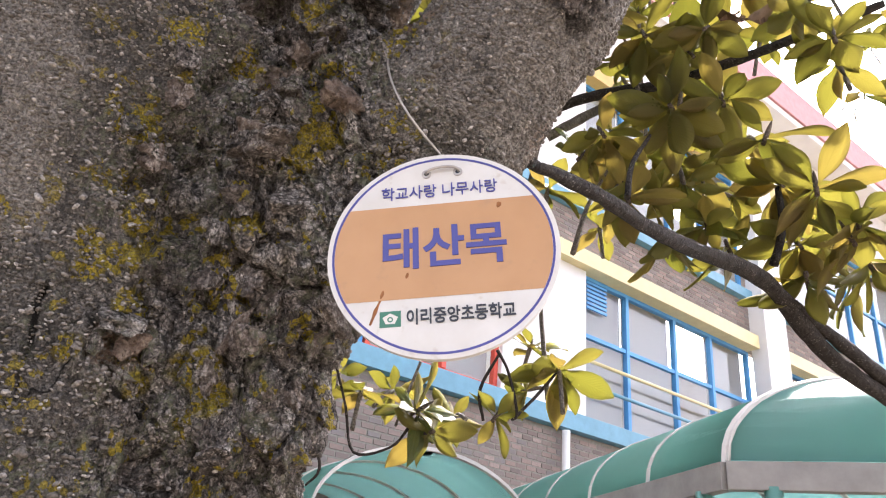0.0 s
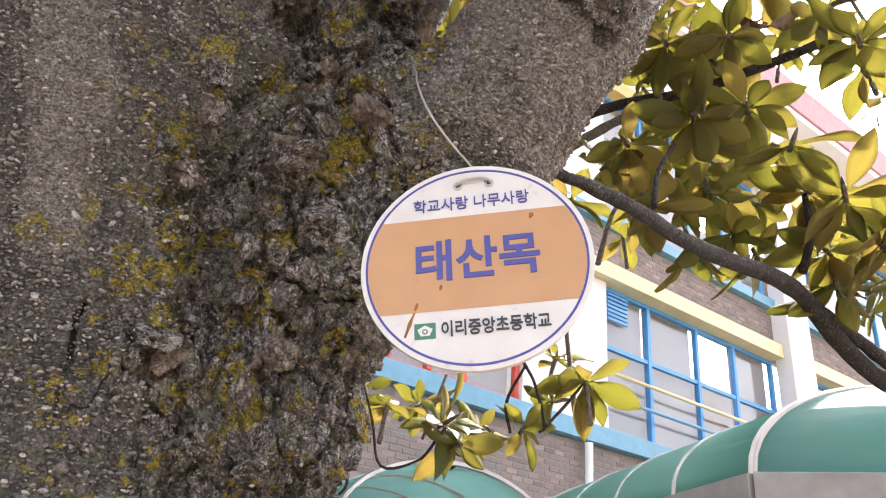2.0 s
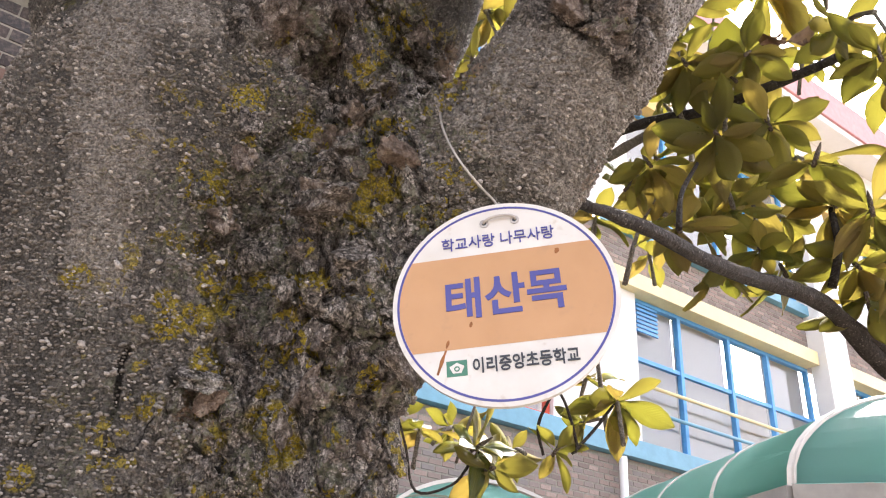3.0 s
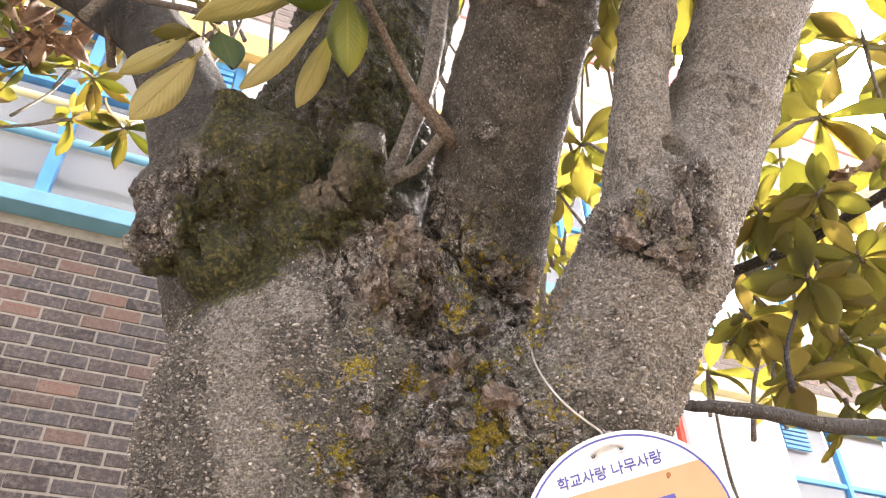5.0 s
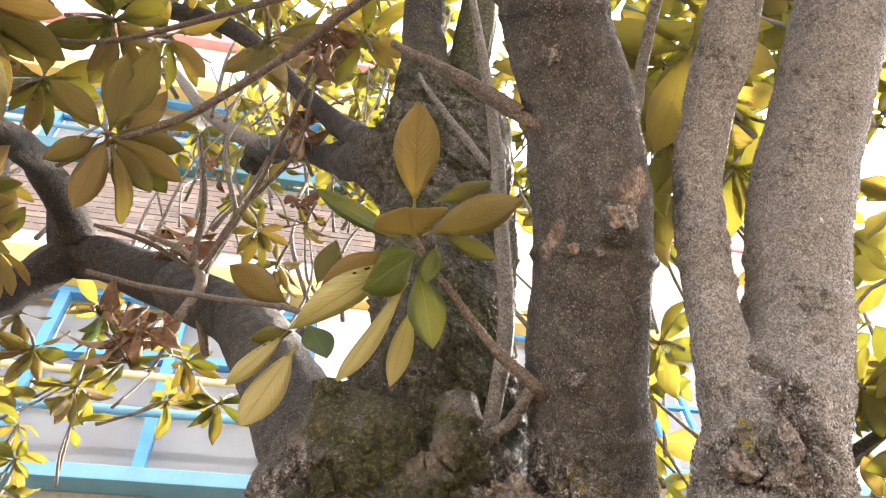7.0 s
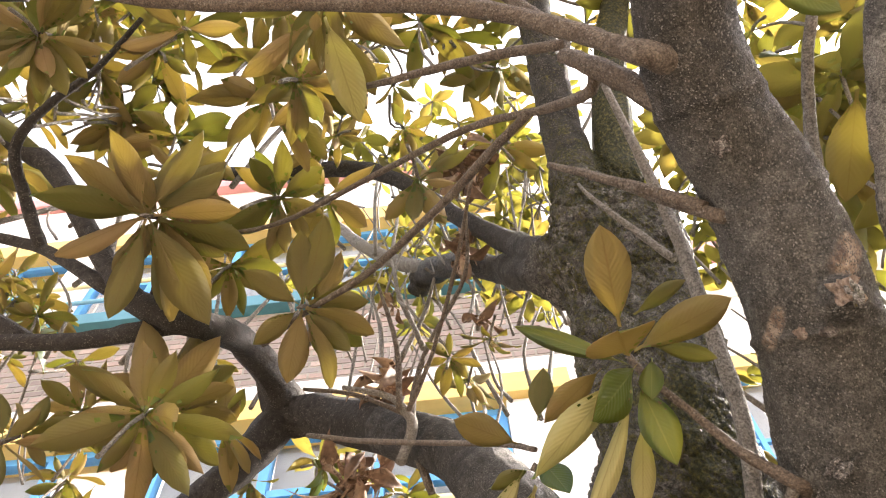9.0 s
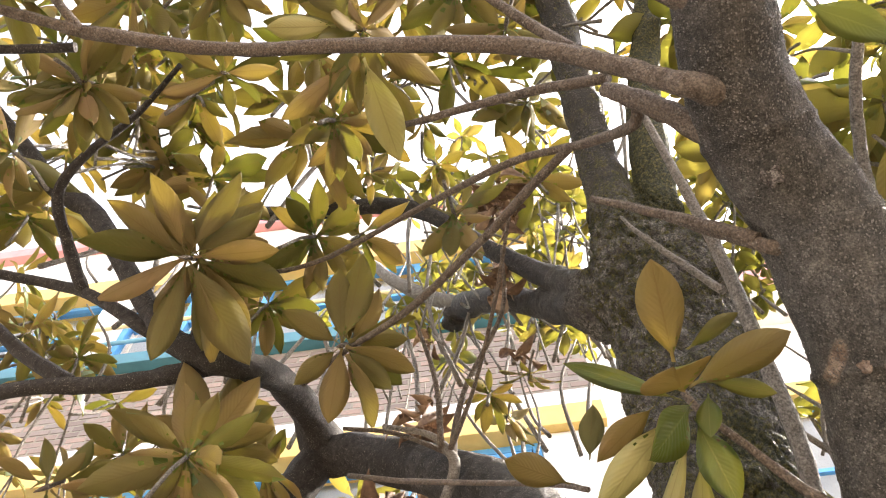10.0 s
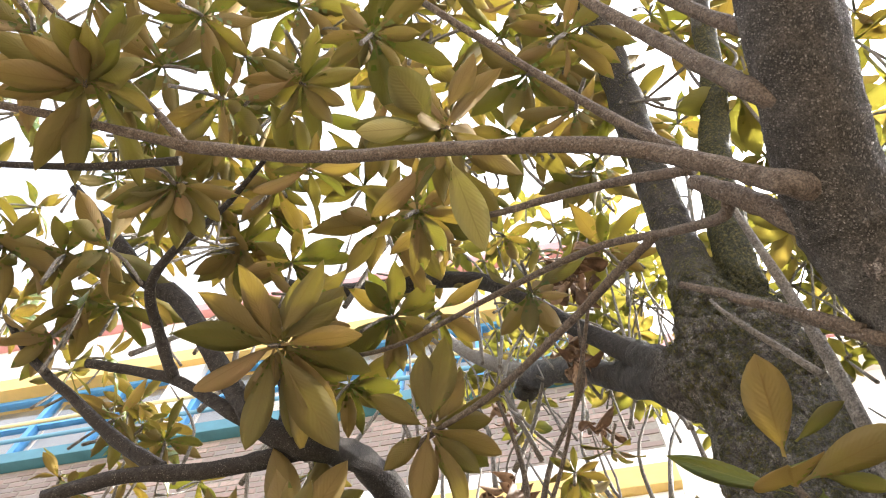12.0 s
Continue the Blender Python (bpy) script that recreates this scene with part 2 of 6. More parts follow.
def plain(name, c, rough=0.5, metal=0.0, vary=0.12, scale=6.0, bump=0.0):
    k = Mat(name, rough=rough, metal=metal)
    lo = tuple(x * (1 - vary) for x in c)
    hi = tuple(min(1.0, x * (1 + vary)) for x in c)
    n = k.noise(scale, 6, 0.6)
    k.color(k.ramp(n, (0.3, lo), (0.7, hi)))
    if bump:
        k.bump(k.noise(scale * 12, 4), bump, 0.5)
    return k.m


def brick_material():
    k = Mat("brick", rough=0.85, spec=0.2)
    r = k.t.nodes.new("ShaderNodeObjectInfo").outputs["Random"]
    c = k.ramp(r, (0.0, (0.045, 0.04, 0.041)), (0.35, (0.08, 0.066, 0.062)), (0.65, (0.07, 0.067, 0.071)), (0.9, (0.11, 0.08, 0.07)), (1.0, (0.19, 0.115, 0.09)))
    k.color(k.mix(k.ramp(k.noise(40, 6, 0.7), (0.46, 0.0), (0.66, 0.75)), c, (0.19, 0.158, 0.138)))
    k.bump(k.noise(60, 6, 0.7), 0.008, 0.9)
    return k.m


def brick_far_material():
    k = Mat("brick_hazed", rough=0.85, spec=0.2)
    r = k.t.nodes.new("ShaderNodeNewGeometry").outputs["Random Per Island"]
    # paler than the near bricks: glare haze put into the colour
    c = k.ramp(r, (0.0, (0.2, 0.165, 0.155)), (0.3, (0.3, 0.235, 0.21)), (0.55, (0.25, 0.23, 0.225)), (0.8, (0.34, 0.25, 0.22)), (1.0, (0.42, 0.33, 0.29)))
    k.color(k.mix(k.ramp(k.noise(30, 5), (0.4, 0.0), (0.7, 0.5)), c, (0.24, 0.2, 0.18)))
    k.bump(k.noise(120, 4), 0.004, 0.6)
    return k.m


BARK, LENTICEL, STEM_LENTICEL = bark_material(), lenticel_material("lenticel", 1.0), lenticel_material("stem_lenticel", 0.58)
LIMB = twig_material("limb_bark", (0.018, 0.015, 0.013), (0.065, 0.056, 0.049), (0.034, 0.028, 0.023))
TWIG = twig_material("twig_bark", (0.075, 0.056, 0.042), (0.19, 0.155, 0.124), (0.125, 0.094, 0.07))
PALE_TWIG = twig_material("pale_twig_bark", (0.13, 0.115, 0.1), (0.26, 0.24, 0.21), (0.19, 0.165, 0.135))
LEAF_UP, LEAF_DOWN = leaf_material("leaf_upper", False, False), leaf_material("leaf_lower", True, False)
CROWN_UP, CROWN_DOWN = leaf_material("crown_upper", False, True), leaf_material("crown_lower", True, True)
BACKLIT_UP, BACKLIT_DOWN = leaf_material("backlit_upper", False, False, True), leaf_material("backlit_lower", True, False, True)
BACKLIT_CROWN_UP, BACKLIT_CROWN_DOWN = leaf_material("backlit_crown_upper", False, True, True), leaf_material("backlit_crown_lower", True, True, True)
SUNLIT_DOWN = leaf_material("sunlit_lower", True, False, baked_tone=True)
DRY_UP = plain("dry_leaf", (0.17, 0.1, 0.06), 0.7, vary=0.5, scale=40)
DRY_DOWN = plain("dry_leaf_back", (0.3, 0.2, 0.13), 0.8, vary=0.4, scale=40)
BRICK, BRICK_HAZED = brick_material(), brick_far_material()
MORTAR = plain("mortar", (0.27, 0.25, 0.215), 0.9, vary=0.2, scale=20, bump=0.003)
BLUE = plain("blue_paint", (0.1, 0.36, 0.72), 0.4, vary=0.1)
SKYBLUE = plain("pale_blue_paint", (0.16, 0.37, 0.5), 0.45, vary=0.1)
TEAL = plain("dark_teal_paint", (0.06, 0.2, 0.26), 0.5)
YELLOW = plain("yellow_paint", (0.72, 0.5, 0.16), 0.5, vary=0.08)
CREAM = plain("pale_yellow_paint", (0.78, 0.67, 0.36), 0.45, vary=0.06)
WHITE = plain("white_paint", (0.78, 0.77, 0.75), 0.6, vary=0.05, scale=2)
PINK = plain("pink_paint", (0.62, 0.3, 0.3), 0.6, vary=0.1)
RED = plain("red_paint", (0.7, 0.1, 0.06), 0.5)
BLIND = plain("blind_cloth", (0.42, 0.41, 0.39), 0.8, vary=0.06, scale=3)
RIB = plain("pale_rib", (0.62, 0.6, 0.56), 0.5, vary=0.15, scale=4)
METAL = plain("grey_metal", (0.3, 0.285, 0.265), 0.5, 0.1, vary=0.2, scale=5)
EARTH = plain("earth", (0.17, 0.14, 0.105), 0.95, vary=0.25, scale=3, bump=0.02)


# ---- building blocks ----
def finish(bm, name, material):
    me = bpy.data.meshes.new(name)
    bm.normal_update()
    bm.to_mesh(me)
    bm.free()
    for mt in (material if isinstance(material, (list, tuple)) else [material]):
        me.materials.append(mt)
    return me


def part(name, bm, material, parent=None, label=""):
    ob = new(name, finish(bm, name, material))
    if parent:
        ob.parent = parent
        ob.matrix_parent_inverse = parent.matrix_world.inverted()
    return tagged(ob, label)


def empty(name, at, label="", category="", group="", kind=""):
    ob = new(name)
    ob.matrix_world = Matrix.Translation(at)
    ob.empty_display_size = 0.1
    bpy.context.view_layer.update()
    return tagged(ob, label, category, group, kind)


def add_box(bm, lo, hi, bevel=0.0):
    c = [(a + b) / 2 for a, b in zip(lo, hi)]
    s = [abs(b - a) for a, b in zip(lo, hi)]
    made = bmesh.ops.create_cube(bm, size=1, matrix=Matrix.Translation(c) @ Matrix.Diagonal((*s, 1)))
    if bevel:
        edges = list({e for v in made["verts"] for e in v.link_edges})
        bmesh.ops.bevel(bm, geom=edges, offset=bevel, segments=2, affect="EDGES", profile=0.7)
    return bm


def box(lo, hi, bevel=0.0):
    return add_box(bmesh.new(), lo, hi, bevel)


def spline(points, steps):
    """Catmull-Rom through points (any dimension)."""
    p = [np.array(q, float) for q in points]
    p = [2 * p[0] - p[1]] + p + [2 * p[-1] - p[-2]]
    out = []
    for i in range(1, len(p) - 2):
        a, b, c, d = p[i - 1:i + 3]
        for s in range(steps):
            t = s / steps
            out.append(0.5 * (2 * b + (c - a) * t + (2 * a - 5 * b + 4 * c - d) * t * t + (3 * b - a - 3 * c + d) * t ** 3))
    out.append(p[-2])
    return out


def add_tube(bm, stations, seg=10, steps=5, wobble=0.0, seed=0):
    """A closed tapered tube through stations (x, y, z, radius)."""
    line = spline(stations, steps)
    up = Vector((0.3, 0.2, 0.93))
    rings = []
    for i, q in enumerate(line):
        a, b = line[max(0, i - 1)], line[min(len(line) - 1, i + 1)]
        d = Vector((b - a)[:3]).normalized()
        x = up.cross(d)
        if x.length < 0.05:
            x = Vector((1, 0, 0)).cross(d)
        x.normalize()
        y = d.cross(x)
        c = Vector(q[:3])
        ring = []
        for k in range(seg):
            an = 2 * math.pi * k / seg
            r = max(0.0006, q[3])
            o = x * math.cos(an) + y * math.sin(an)
            if wobble:
                r *= 1 + wobble * noise.noise((c + o * r) * (0.45 / max(r, 0.004)) + Vector((seed, 0, 0)))
            ring.append(bm.verts.new(c + o * r))
        rings.append(ring)
    for a, b in zip(rings, rings[1:]):
        for k in range(seg):
            f = bm.faces.new((a[k], a[(k + 1) % seg], b[(k + 1) % seg], b[k]))
            f.smooth = True
    bm.faces.new(rings[0][::-1])
    bm.faces.new(rings[-1])
    return bm


def tube(stations, **kw):
    return add_tube(bmesh.new(), stations, **kw)


def remeshed(me, voxel):
    """A mesh melted into one closed skin."""
    ob = new("temporary", me)
    md = ob.modifiers.new("remesh", "REMESH")
    md.mode = "VOXEL"
    md.voxel_size = voxel
    md.use_smooth_shade = True
    sm = ob.modifiers.new("smooth", "SMOOTH")
    sm.factor = 0.5
    sm.iterations = 8
    bpy.context.view_layer.update()
    out = bpy.data.meshes.new_from_object(ob.evaluated_get(bpy.context.evaluated_depsgraph_get()))
    bpy.data.objects.remove(ob)
    return out


# ---- ground ----
bm = bmesh.new()
bmesh.ops.create_grid(bm, x_segments=8, y_segments=8, size=400)
tagged(part("ground", bm, EARTH), "bare sandy school yard under the tree", "ground", kind="structure")

# ---- school building ----
NEAR_Y, FAR_Y, END_X = 4.0, 8.1, 0.6
GLASS = Mat("window_glass", rough=0.03)
GLASS.color((0.95, 0.97, 0.97))
GLASS.b.inputs["Transmission Weight"].default_value = 1.0
GLASS.b.inputs["IOR"].default_value = 1.45
GLASS = GLASS.m
ROOM = plain("room_wall", (0.45, 0.43, 0.4), 0.8)

school = empty("school_building", (END_X, NEAR_Y, 0), "brick school building with blue windows and yellow beams", "building")


def solid(name, lo, hi, material, parent=None, label="", bevel=0.01):
    return part(name, box(lo, hi, bevel), material, parent or school, label)


def window_unit(x0, x1, z0, z1, y, transoms, uprights, shut, paint=BLUE, blind=True):
    """One window: frame, uprights, transoms, panes, and a blind in each shut bay."""
    bm = bmesh.new()
    for lo, hi in (((x0, y - 0.04, z0), (x0 + 0.07, y + 0.06, z1)), ((x1 - 0.07, y - 0.04, z0), (x1, y + 0.06, z1)),
                   ((x0 + 0.071, y - 0.04, z0), (x1 - 0.071, y + 0.06, z0 + 0.07)), ((x0 + 0.071, y - 0.04, z1 - 0.07), (x1 - 0.071, y + 0.06, z1))):
        add_box(bm, lo, hi, 0.008)
    w = part("window", bm, paint, school, "blue painted window frame" if paint is BLUE else "red painted window frame")
    for u in uprights:
        part("upright", box((u - 0.04, y - 0.05, z0 + 0.072), (u + 0.04, y + 0.05, z1 - 0.072), 0.008), paint, w)
    xs = [x0 + 0.07] + sorted(uprights) + [x1 - 0.07]
    for z in transoms:
        for a, b in zip(xs, xs[1:]):
            part("transom", box((a + 0.042, y - 0.035, z - 0.035), (b - 0.042, y + 0.04, z + 0.035), 0.006), paint, w)
    for i, (a, b) in enumerate(zip(xs, xs[1:])):
        pane = part("pane", box((a + 0.03, y + 0.005, z0 + 0.06), (b - 0.03, y + 0.011, z1 - 0.06)), GLASS, w)
        pane.visible_shadow = False
        if blind and shut[i % len(shut)]:
            drop = z0 + 0.1 + (z1 - z0) * 0.12 * (shut[i % len(shut)] - 1)
            part("blind", box((a + 0.02, y + 0.12, drop), (b - 0.02, y + 0.135, z1 - 0.03), 0.003), BLIND, w, "closed pale grey roller blind")
    return w


# near wing
X0 = -9.0
near_wall = solid("wall", (X0, NEAR_Y, 0), (END_X, NEAR_Y + 0.3, 4.605), MORTAR, bevel=0)
near_band = solid("wall", (X0, NEAR_Y, 6.97), (END_X, NEAR_Y + 0.3, 8.17), MORTAR, bevel=0)
solid("sill", (X0, NEAR_Y - 0.13, 4.61), (END_X, NEAR_Y + 0.2, 4.715), SKYBLUE, label="pale blue painted window sill")
solid("sill", (X0, NEAR_Y - 0.12, 8.18), (END_X, NEAR_Y + 0.2, 8.36), TEAL, label="dark teal painted window sill")
solid("beam", (X0, NEAR_Y - 0.1, 6.5), (END_X, NEAR_Y + 0.3, 6.74), YELLOW, label="yellow painted lintel beam")
solid("beam", (X0, NEAR_Y - 0.06, 6.745), (END_X, NEAR_Y + 0.3, 6.965), WHITE)
solid("beam", (X0, NEAR_Y - 0.1, 9.85), (END_X, NEAR_Y + 0.3, 10.15), YELLOW)
solid("parapet", (X0, NEAR_Y - 0.08, 10.155), (END_X, NEAR_Y + 0.3, 11.05), WHITE)
solid("parapet", (X0, NEAR_Y - 0.2, 11.055), (END_X, NEAR_Y + 0.3, 11.28), PINK, label="faded pink roof edge")
solid("roof", (X0, NEAR_Y - 0.16, 11.285), (END_X, 9.0, 11.5), WHITE)
for z0, z1 in ((4.72, 6.495), (8.365, 9.845)):
    for a, b in ((-8.9, -4.66), (-4.3, 0.06)):
        uprights = [u for u in (-8.0, -7.12, -6.24, -5.36, -3.59, -2.71, -1.83, -0.95) if a < u < b]
        window_unit(a, b, z0, z1, NEAR_Y + 0.1, [z1 - 0.66], uprights, (1, 0, 2, 1, 1), BLUE)
    solid("pillar", (-4.655, NEAR_Y - 0.02, z0), (-4.305, NEAR_Y + 0.3, z1), WHITE)
    solid("pillar", (0.065, NEAR_Y - 0.02, z0), (END_X - 0.005, NEAR_Y + 0.3, z1), WHITE)
    solid("room", (X0, NEAR_Y + 1.6, z0), (END_X, NEAR_Y + 1.7, z1), ROOM, bevel=0)
bm = bmesh.new()
for i in range(6):
    add_box(bm, (-0.42, NEAR_Y + 0.04, 6.0 + i * 0.07), (-0.02, NEAR_Y + 0.08, 6.045 + i * 0.07))
part("louvre", bm, BLUE, school)
for z, r, mt in ((5.16, 0.03, SKYBLUE), (5.47, 0.028, CREAM), (8.62, 0.026, SKYBLUE), (8.95, 0.026, CREAM)):
    part("rail", tube([(X0, NEAR_Y - 0.1, z, r), (-4, NEAR_Y - 0.1, z, r), (0.3, NEAR_Y - 0.1, z, r)], seg=8, steps=2), mt, school)
solid("wall", (END_X + 0.001, NEAR_Y, 0), (END_X + 0.3, FAR_Y + 0.4, 11.2), WHITE, bevel=0)

# far wing
FX0, FX1 = END_X + 0.31, 34.0
far_wall = solid("wall", (FX0, FAR_Y, 0), (FX1, FAR_Y + 0.3, 4.44), MORTAR, bevel=0)
far_band = solid("wall", (FX0, FAR_Y, 7.51), (FX1, FAR_Y + 0.3, 8.3), MORTAR, bevel=0)
solid("sill", (FX0, FAR_Y - 0.14, 4.45), (FX1, FAR_Y + 0.2, 4.72), SKYBLUE)
solid("sill", (FX0, FAR_Y - 0.14, 8.31), (FX1, FAR_Y + 0.2, 8.52), SKYBLUE)
for a, b in ((FX0, 14.0), (15.0, 22.0), (23.0, FX1)):
    solid("beam", (a, FAR_Y - 0.22, 7.22), (b, FAR_Y + 0.3, 7.5), CREAM, label="pale yellow painted lintel beam")
    solid("beam", (a, FAR_Y - 0.18, 11.3), (b, FAR_Y + 0.3, 11.6), YELLOW)
solid("parapet", (FX0, FAR_Y - 0.05, 11.61), (FX1, FAR_Y + 0.3, 13.4), WHITE)
solid("roof", (FX0, FAR_Y - 0.7, 13.41), (FX1, FAR_Y + 3, 13.6), WHITE)
solid("parapet", (FX0, FAR_Y - 0.75, 13.61), (FX1, FAR_Y - 0.5, 14.5), PINK, label="faded pink roof edge")
for a in (14.06, 22.06, 30.0):
    solid("pillar", (a, FAR_Y - 0.35, 0), (a + 0.85, FAR_Y - 0.001, 13.4), WHITE)
for z0, z1 in ((4.725, 7.215), (8.525, 11.295)):
    solid("pillar", (7.2, FAR_Y - 0.05, z0), (9.0, FAR_Y + 0.3, z1), WHITE)
    window_unit(FX0, 4.9, z0, z1, FAR_Y + 0.1, [z0 + 1.4], [1.9, 2.9, 3.9], (1, 0, 1), BLUE)
    window_unit(4.92, 7.19, z0, z1, FAR_Y + 0.06, [z0 + 1.4], [5.6, 6.2], (1, 1), RED if z0 < 6 else BLUE)
    window_unit(9.02, 14.02, z0, z1, FAR_Y + 0.1, [z0 + 1.42], [10.19, 11.55, 12.7], (1, 1, 0, 2), BLUE)
    window_unit(14.95, 22.0, z0, z1, FAR_Y + 0.1, [z0 + 1.42], [16.1, 17.5, 19.0, 20.5], (1, 2, 1), BLUE)
    window_unit(22.95, 29.9, z0, z1, FAR_Y + 0.1, [z0 + 1.42], [24.1, 25.5, 27.0, 28.5], (1, 2, 1), BLUE)
    solid("room", (FX0, FAR_Y + 2.0, z0), (FX1, FAR_Y + 2.1, z1), ROOM, bevel=0)
for z, mt in ((5.225, SKYBLUE), (5.63, CREAM)):
    for a, b in ((9.0, 14.0), (15.0, 22.0)):
        part("rail", tube([(a, FAR_Y - 0.12, z, 0.03), ((a + b) / 2, FAR_Y - 0.12, z, 0.03), (b, FAR_Y - 0.12, z, 0.03)], seg=8, steps=2), mt, school)
bm = bmesh.new()
for i in range(7):
    add_box(bm, (9.12, FAR_Y + 0.03, 6.62 + i * 0.075), (9.62, FAR_Y + 0.07, 6.66 + i * 0.075))
part("louvre", bm, BLUE, school)
part("drainpipe", tube([(8.45, FAR_Y - 0.15, 0.0, 0.06), (8.45, FAR_Y - 0.15, 2.0, 0.06), (8.45, FAR_Y - 0.15, 4.4, 0.06)], seg=12, steps=2), WHITE, school)

# ---- green walkway canopies ----
k = Mat("green_sheet", rough=0.5, spec=0.35)
k.color(k.ramp(k.noise(1.5, 4), (0.3, (0.17, 0.38, 0.34)), (0.7, (0.25, 0.47, 0.42))))
tr = k.node("ShaderNodeBsdfTranslucent", Color=(0.36, 0.66, 0.6, 1))
mx = k.node("ShaderNodeMixShader", Fac=0.45)
k.link(k.b.outputs[0], mx.inputs[1])
k.link(tr.outputs[0], mx.inputs[2])
k.link(mx.outputs[0], k.t.nodes["Material Output"].inputs["Surface"])
SHEET = k.m


def canopy(corner, along, length, inward, span, rise, z, label):
    """A barrel-vaulted sheet roof on ribs, with an edge beam and posts."""
    top = empty("walkway_canopy", (*corner, 0), label, "canopy", "walkway canopies")
    a, n = Vector((*along, 0)).normalized(), Vector((*inward, 0)).normalized()
    c = Vector((*corner, z))

    def at(s, u, lift=0.0):
        an = math.pi * u
        return c + a * s + n * (span / 2 * (1 - math.cos(an))) + Vector((0, 0, (rise + lift) * math.sin(an) + lift * 0.2))
    bm = bmesh.new()
    rows = [[bm.verts.new(at(length * i / 6, u / 20)) for u in range(21)] for i in range(7)]
    for r, q in zip(rows, rows[1:]):
        for j in range(20):
            bm.faces.new((r[j], r[j + 1], q[j + 1], q[j])).smooth = True
    bmesh.ops.solidify(bm, geom=bm.faces[:], thickness=0.006)
    part("sheet", bm, SHEET, top, "translucent green plastic sheet")
    steps = max(2, round(length / 0.85))
    for i in range(steps + 1):
        s = length * i / steps
        bm = bmesh.new()
        prev = None
        for u in range(25):
            p0, p1 = at(s - 0.025, u / 24, 0.012), at(s + 0.025, u / 24, 0.012)
            ring = [bm.verts.new(q) for q in (p0, p1, p1 - Vector((0, 0, 0.03)), p0 - Vector((0, 0, 0.03)))]
            if prev:
                for j in range(4):
                    bm.faces.new((prev[j], prev[(j + 1) % 4], ring[(j + 1) % 4], ring[j]))
            prev = ring
        part("rib", bm, RIB, top, "pale grey metal rib")
    for u in (0, 1):
        bm = box((0, -0.04, -0.16), (length, 0.04, 0.0), 0.006)
        bmesh.ops.transform(bm, verts=bm.verts, matrix=Matrix.Translation(at(0, u) - Vector((0, 0, 0.01))) @ Matrix.Rotation(math.atan2(a.y, a.x), 4, "Z"))
        part("edge_beam", bm, METAL, top)
        for i in range(0, steps + 1, 3):
            p = at(length * (i + 0.3) / (steps + 0.6), u)
            part("post", tube([(p.x, p.y, 0, 0.05), (p.x, p.y, z / 2, 0.05), (p.x, p.y, z - 0.15, 0.05)], seg=10, steps=2), SHEET, top)
    return top


canopy((4.08, 2.65), (0.52, -0.85), 4.5, (0.9, -0.43), 2.6, 0.66, 2.6, "curved green plastic walkway roof on grey ribs")
canopy((4.08, 2.65), (0.38, 0.92), 4.4, (0.92, -0.38), 2.6, 0.66, 2.6, "curved green plastic walkway roof on grey ribs")
canopy((2.9, 5.3), (0.15, 0.98), 3.2, (0.98, -0.15), 2.0, 0.6, 2.3, "curved green plastic walkway roof on grey ribs")


# ---- the magnolia ----
from mathutils.bvhtree import BVHTree

tree = empty("magnolia_tree", (0.1, 0.93, 0), "old evergreen magnolia with rough lichened bark", "tree")


def zone(p, a, b, r, soft):
    """1 within r of the line a-b, fading to 0 over soft."""
    ab = b - a
    t = np.clip(((p - a) @ ab) / (ab @ ab), 0, 1)
    d = np.linalg.norm(p - (a + t[:, None] * ab), axis=1)
    return np.clip((r + soft - d) / soft, 0, 1)


